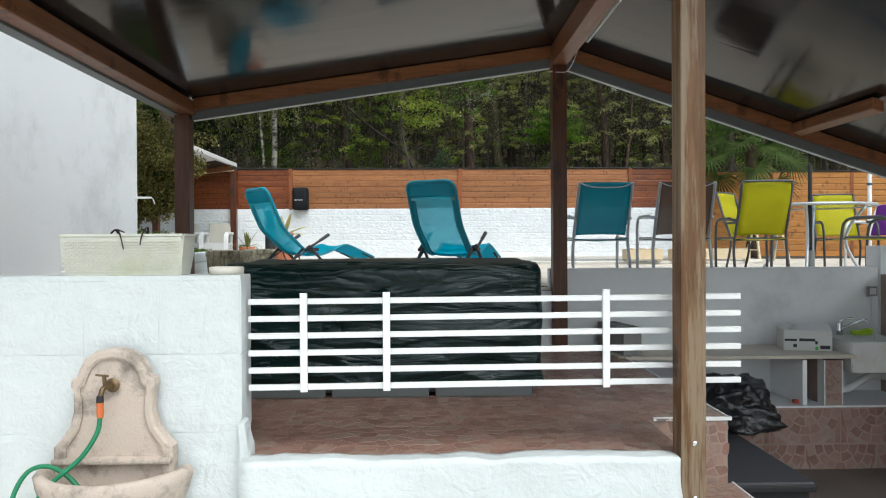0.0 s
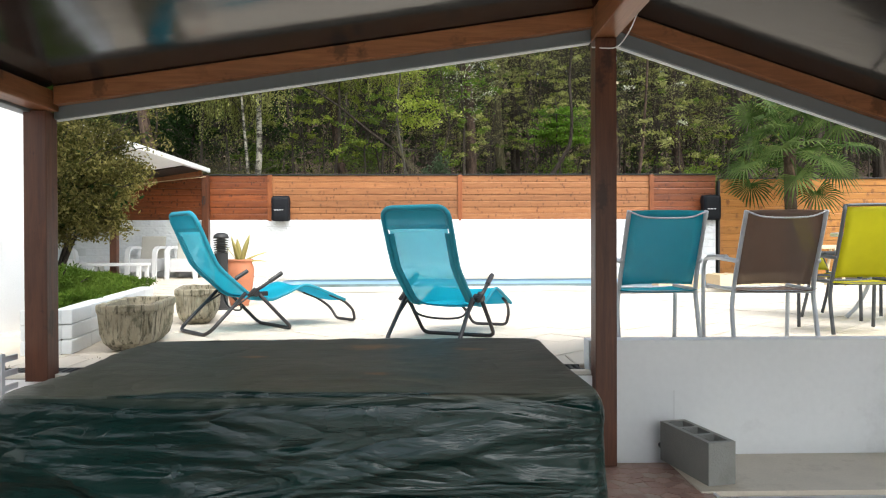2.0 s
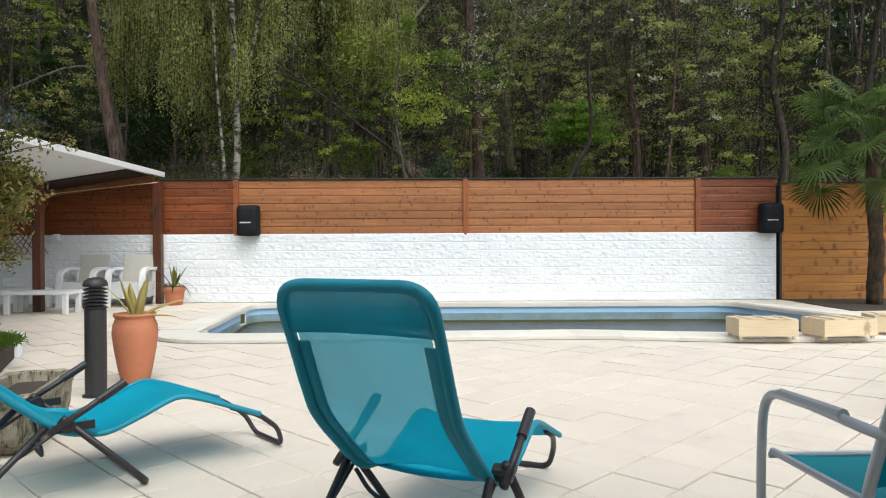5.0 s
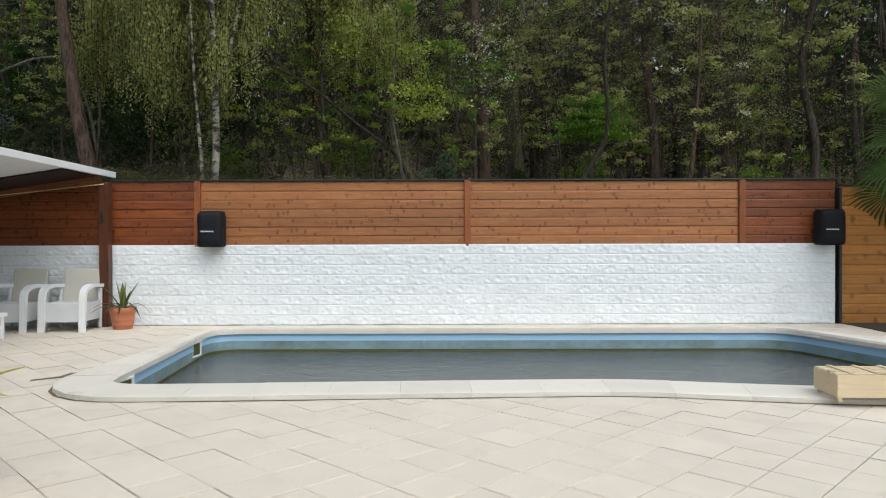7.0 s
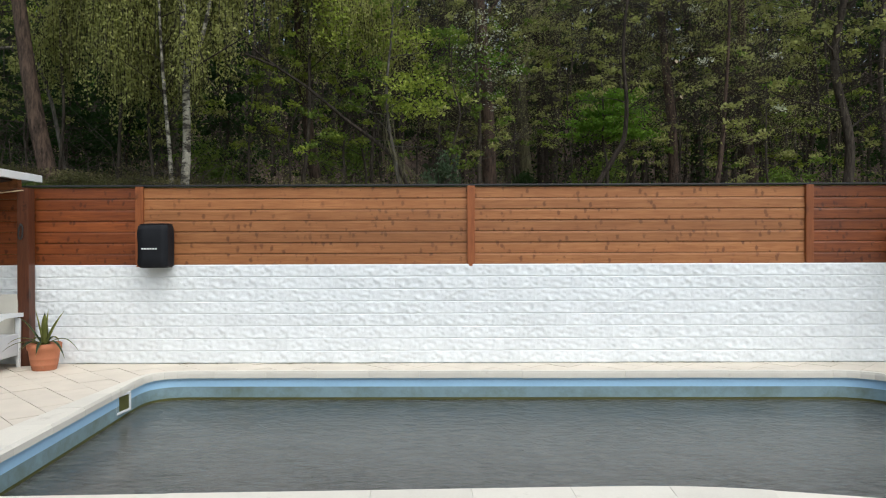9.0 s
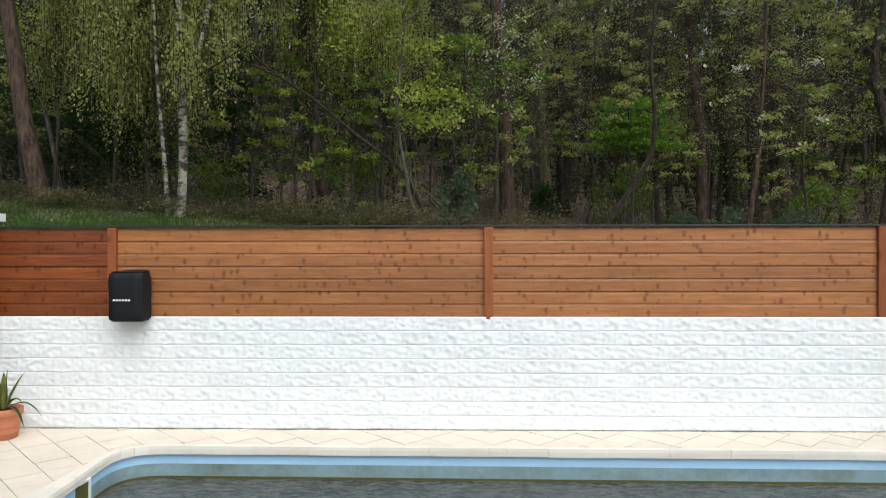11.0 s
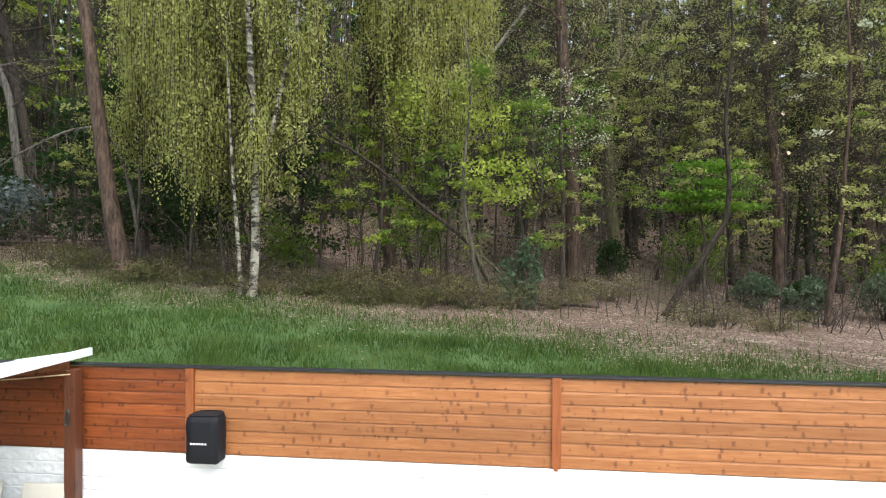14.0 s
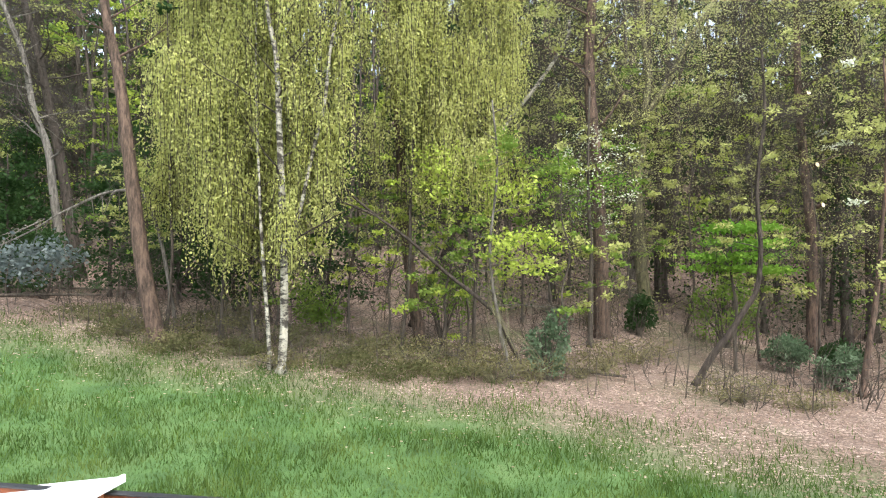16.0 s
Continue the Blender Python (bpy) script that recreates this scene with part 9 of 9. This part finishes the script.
for x, y in tiles:
    e = D - 0.0055
    poly = [(x + e, y), (x, y + e), (x - e, y), (x, y - e)]
    if -3.9 < x < -2.3 and 13.2 < y < 17.1:
        poly = clip(poly, lambda px, py: -2.92 - 0.078 * (py - 12.61) - px)
        if len(poly) < 3:
            continue
        full = False
    elif not ((TX0 + e < x < TX1 - e) and 5.72 + e < y < 16.6 or (TX0 + e < x < TX1 - e and 5.72 + e < y < 17.98 - e and not -2.9 < x < 5.6)):
        poly = clip(clip(poly, lambda px, py: py - 5.715), lambda px, py: 17.99 - py)
        poly = clip(clip(poly, lambda px, py: px - TX0), lambda px, py: TX1 - px)
        if y > 16.5 and -2.9 < x < 5.6:
            poly = clip(poly, lambda px, py: py - 17.1)
        if len(poly) < 3:
            continue
        full = False
    else:
        full = True
    if full and near < 300:
        share("slab_piece", whole[0], None, terrace, m=at(x, y, rng.uniform(-0.003, 0.003), rz=90 * rng.randrange(4)))
        near += 1
    else:
        k, n = len(far_v), len(poly)
        dz = rng.uniform(-0.003, 0.003)
        far_v += [(px, py, -0.03) for px, py in poly] + [(px, py, dz) for px, py in poly]
        far_f += [tuple(range(k + n, k + 2 * n))] + [(k + i, k + (i + 1) % n, k + n + (i + 1) % n, k + n + i) for i in range(n)]


def paver_joined():
    n = Nodes("cream_paving_slabs")
    v = n.coords()
    r = n.add("NewGeometry").outputs["Random Per Island"]
    col = n.ramp(n.noise(v, 2.5, 5), [(0.25, shade((0.66, 0.59, 0.495), 0.93)), (0.75, shade((0.66, 0.59, 0.495), 1.07))])
    f = n.ramp(n.noise(v, 2.2, 8, 0.7), [(0.58, (0, 0, 0)), (0.85, (1, 1, 1))])
    col = n.mix(f, col, (0.48, 0.42, 0.33))
    col = n.mix(1.0, col, n.ramp(r, [(0, (0.95, 0.95, 0.95)), (1, (1, 1, 1))]), "MULTIPLY")
    n.bump(n.noise(v, 90, 3), 0.3, 0.003)
    return n.done(col, 0.8)


raw("slab_pieces", far_v, far_f, paver_joined(), terrace, kind="stuff")
# border row along the drain
me = mesh_of(prism([(0.004, 0.004), (ROW_W - 0.004, 0.004), (ROW_W - 0.004, 0.338), (0.004, 0.338)], -0.03, 0, bevel=0.005), PAVER, "border_slab")
x = ROW_X
while x < TX1 - ROW_W:
    share("border_slab", me, None, terrace, m=at(x, 5.37, rng.uniform(-0.002, 0.003)))
    x += ROW_W
x = ROW_X
while x > TX0 + ROW_W:
    x -= ROW_W
    share("border_slab", me, None, terrace, m=at(x, 5.37, rng.uniform(-0.002, 0.003)))

# a sunken, broken slab by the coping, with a gaping joint
crack = prism([(-3.8, 13.1), (-3.6, 13.25), (-3.55, 13.27), (-3.54, 13.44), (-3.3, 13.48), (-3.31, 13.56), (-3.62, 13.55), (-3.63, 13.34), (-3.82, 13.16)], 0.0, 0.0055)
part("gaping_joint", crack, JOINT, terrace, "dark gaping joint of a broken slab")

# coping stones round the pool
inner, outer = offset_outline(POOL, -0.035), POOL_OUT
N = len(POOL)
length = [0.0]
for i in range(N):
    length.append(length[-1] + (Vector(POOL[i]) - Vector(POOL[(i + 1) % N])).length)


def on(line, s):
    s %= length[-1]
    for i in range(N):
        if length[i + 1] >= s:
            t = (s - length[i]) / max(1e-9, length[i + 1] - length[i])
            a, b = line[i], line[(i + 1) % N]
            return (a[0] + (b[0] - a[0]) * t, a[1] + (b[1] - a[1]) * t)
    return line[0]


count = round(length[-1] / 0.66)
step = length[-1] / count
for c in range(count):
    s0, s1 = c * step + 0.0015, (c + 1) * step - 0.0015
    ss = [s0 + (s1 - s0) * k / 4 for k in range(5)]
    bm = bmesh.new()
    prof = [(0.0, -0.03), (0.0, 0.03), (0.05, 0.06), (0.14, 0.058), (0.92, 0.054), (1.0, 0.044), (1.0, -0.03)]
    rings = []
    for s in ss:
        a, b = on(inner, s), on(outer, s)
        rings.append([bm.verts.new((a[0] + (b[0] - a[0]) * u, a[1] + (b[1] - a[1]) * u, z)) for u, z in prof])
    for a, b in zip(rings, rings[1:]):
        for k in range(len(prof) - 1):
            bm.faces.new((a[k], a[k + 1], b[k + 1], b[k]))
    bm.faces.new(rings[0])
    bm.faces.new(rings[-1][::-1])
    share("coping_stone", mesh_of(bm, COPING, "coping_stone"), None, pool, m=at(0, 0, rng.uniform(-0.003, 0.003)))


# fans of porphyry pieces
def fan_pieces(w, gap=0.0):
    """Wedges of one half-round fan in a cell w wide and w / 2 high, and the pieces that fill its corners."""
    out = []
    R, gap = w / 2, gap or min(0.007, w * 0.014)
    ring_w = R / 4
    for k in range(4):
        r0, r1 = ring_w * k, ring_w * (k + 1)
        n = max(2, round(math.pi * (r0 + r1) / 2 / (w * 0.145)))
        for i in range(n):
            a0, a1 = math.pi * i / n, math.pi * (i + 1) / n
            g0, g1 = gap / max(r0, 0.02), gap / r1
            q = [(r0 + gap, a0 + g0), (r1 - gap, a0 + g1), (r1 - gap, (a0 + a1) / 2), (r1 - gap, a1 - g1), (r0 + gap, a1 - g0)]
            out.append([(w / 2 + r * math.cos(a), r * math.sin(a) + gap * 0.5) for r, a in q])
    for s in (0, 1):
        for i in range(3):
            x0, x1 = w * 0.07 * i * (1 + 0.3 * i), w * 0.07 * (i + 1) * (1 + 0.3 * (i + 1))
            y0 = math.sqrt(max(0, R * R - (R - x0) ** 2))
            y1 = math.sqrt(max(0, R * R - (R - x1) ** 2))
            m0, m1 = (y0 + R) / 2, (y1 + R) / 2
            for lo0, lo1, hi0, hi1 in ((y0 + gap * 2, y1 + gap * 2, m0 - gap, m1 - gap), (m0 + gap, m1 + gap, R - gap, R - gap)):
                if hi1 - lo1 > 0.01:
                    q = [(x0 + gap, lo0), (x1 - gap, lo1), (x1 - gap, hi1), (x0 + gap, hi0)]
                    out.append([(w - x, y) for x, y in q][::-1] if s else q)
    j = 0.0025
    return [[(x + rng.uniform(-j, j), y + rng.uniform(-j, j)) for x, y in p] for p in out]


def fans(parent, origin, u, v, nu, nv, w, split, name="mosaic_piece", skip=None):
    """Fans over a rectangle spanned by the unit directions u and v."""
    o, u, v = Vector(origin), Vector(u), Vector(v)
    nrm = u.cross(v)
    if abs(nrm.z) < 0.5:
        nrm = Vector((0, -1, 0))
    vs, fs = [], []
    for a in range(nu):
        for b in range(nv):
            for poly in fan_pieces(w):
                pts = [o + u * ((a - (0.5 if b % 2 else 0)) * w + x) + v * (b * w / 2 + y) for x, y in poly]
                if skip and skip(sum(pts, Vector()) / len(pts)):
                    continue
                h = rng.uniform(0.002, 0.0035)
                n = len(pts)
                cor = [tuple(p) for p in pts] + [tuple(p + nrm * h) for p in pts]
                fc = [tuple(range(n, 2 * n))] + [(i, (i + 1) % n, n + (i + 1) % n, n + i) for i in range(n)]
                if split:
                    raw(name, cor, fc, MOSAIC, parent)
                else:
                    k = len(vs)
                    vs += cor
                    fs += [tuple(i + k for i in f) for f in fc]
    if vs:
        raw(name + "s", vs, fs, MOSAIC, parent, kind="stuff")


def crazy_pieces(x0, x1, y0, y1, cell, gap):
    """Irregular stones that fill a rectangle, each shrunk by its joint."""
    nx, ny = int((x1 - x0) / cell), int((y1 - y0) / cell)
    seeds = {(i, j): (x0 + (i + 0.5 + rng.uniform(-0.46, 0.46)) * cell, y0 + (j + 0.5 + rng.uniform(-0.46, 0.46)) * cell) for i in range(-1, nx + 1) for j in range(-1, ny + 1)}
    out = []
    for i in range(nx):
        for j in range(ny):
            px, py = seeds[i, j]
            poly = [(px - cell, py - cell), (px + cell, py - cell), (px + cell, py + cell), (px - cell, py + cell)]
            for di in (-2, -1, 0, 1, 2):
                for dj in (-2, -1, 0, 1, 2):
                    q = seeds.get((i + di, j + dj))
                    if q is None or (di == 0 and dj == 0):
                        continue
                    dx, dy = q[0] - px, q[1] - py
                    ln = math.hypot(dx, dy)
                    poly = clip(poly, lambda a, b, dx=dx, dy=dy, ln=ln, px=px, py=py: ln / 2 - gap - ((a - px) * dx + (b - py) * dy) / ln)
                    if len(poly) < 3:
                        break
                if len(poly) < 3:
                    break
            if len(poly) >= 3:
                out.append(poly)
    return out


def crazy_floor(parent, z, pieces, near, name="mosaic_piece"):
    """Lays the stones; those for which near(x, y) holds are parts, the rest one mesh."""
    vs, fs, count = [], [], 0
    for poly in pieces:
        cx, cy = sum(p[0] for p in poly) / len(poly), sum(p[1] for p in poly) / len(poly)
        if off_patio(Vector((cx, cy, z))):
            continue
        h = rng.uniform(0.002, 0.0035)
        n = len(poly)
        cor = [(a, b, z) for a, b in poly] + [(a, b, z + h) for a, b in poly]
        fc = [tuple(range(n, 2 * n))] + [(i, (i + 1) % n, n + (i + 1) % n, n + i) for i in range(n)]
        if count < 300 and near(cx, cy):
            raw(name, cor, fc, MOSAIC, parent)
            count += 1
        else:
            k = len(vs)
            vs += cor
            fs += [tuple(i + k for i in f) for f in fc]
    raw(name + "s", vs, fs, MOSAIC, parent, kind="stuff")


def off_patio(p):
    return p.y > 5.1 or p.x > 1.64 or p.y < 1.97 or (p.y < 2.57 and p.x > 1.18) or (p.x < -0.87 and p.y < 2.26)


crazy_floor(patio, PATIO - 0.004, crazy_pieces(-2.5, 1.66, 1.965, 5.1, 0.082, 0.0045), lambda x, y: y < 2.5 and -0.9 < x < 1.2)


def off_face(p):
    return p.x < -0.02 or p.x > 2.58 or p.z < 0.0 or p.z > 0.53


fans(unit_k, (-0.02, 0.0, 0.53), (1, 0, 0), (0, 0, -1), 5, 2, 0.62, True, skip=off_face)
fans(unit_k, (1.71, 0.0, 0.94), (1, 0, 0), (0, 0, -1), 1, 5, 0.14, True, skip=lambda p: p.x < 1.71 or p.x > 1.845 or p.z < 0.55)


def crazy_face(parent, origin, u, v, w, h, cell=0.066):
    """Irregular stones over a rectangle that stands or lies anywhere."""
    o, u, v = Vector(origin), Vector(u), Vector(v)
    nrm = Vector((0, 0, 1)) if abs(u.cross(v).z) > 0.5 else Vector((0, -1, 0))
    for poly in crazy_pieces(0, w, 0, h, cell, 0.005):
        pts = [o + u * min(max(a, 0), w) + v * min(max(b, 0), h) for a, b in poly]
        n = len(pts)
        cor = [tuple(p) for p in pts] + [tuple(p + nrm * 0.003) for p in pts]
        raw("mosaic_piece", cor, [tuple(range(n, 2 * n))] + [(i, (i + 1) % n, n + (i + 1) % n, n + i) for i in range(n)], MOSAIC, parent)


crazy_face(stair, (-0.235, 0.0, 0.3), (1, 0, 0), (0, 0, 1), 0.47, 0.66)
crazy_face(stair, (-0.235, -0.36, 0.0), (1, 0, 0), (0, 0, 1), 0.47, 0.61)
crazy_face(stair, (-0.235, -0.35, 0.62), (1, 0, 0), (0, 1, 0), 0.47, 0.34)
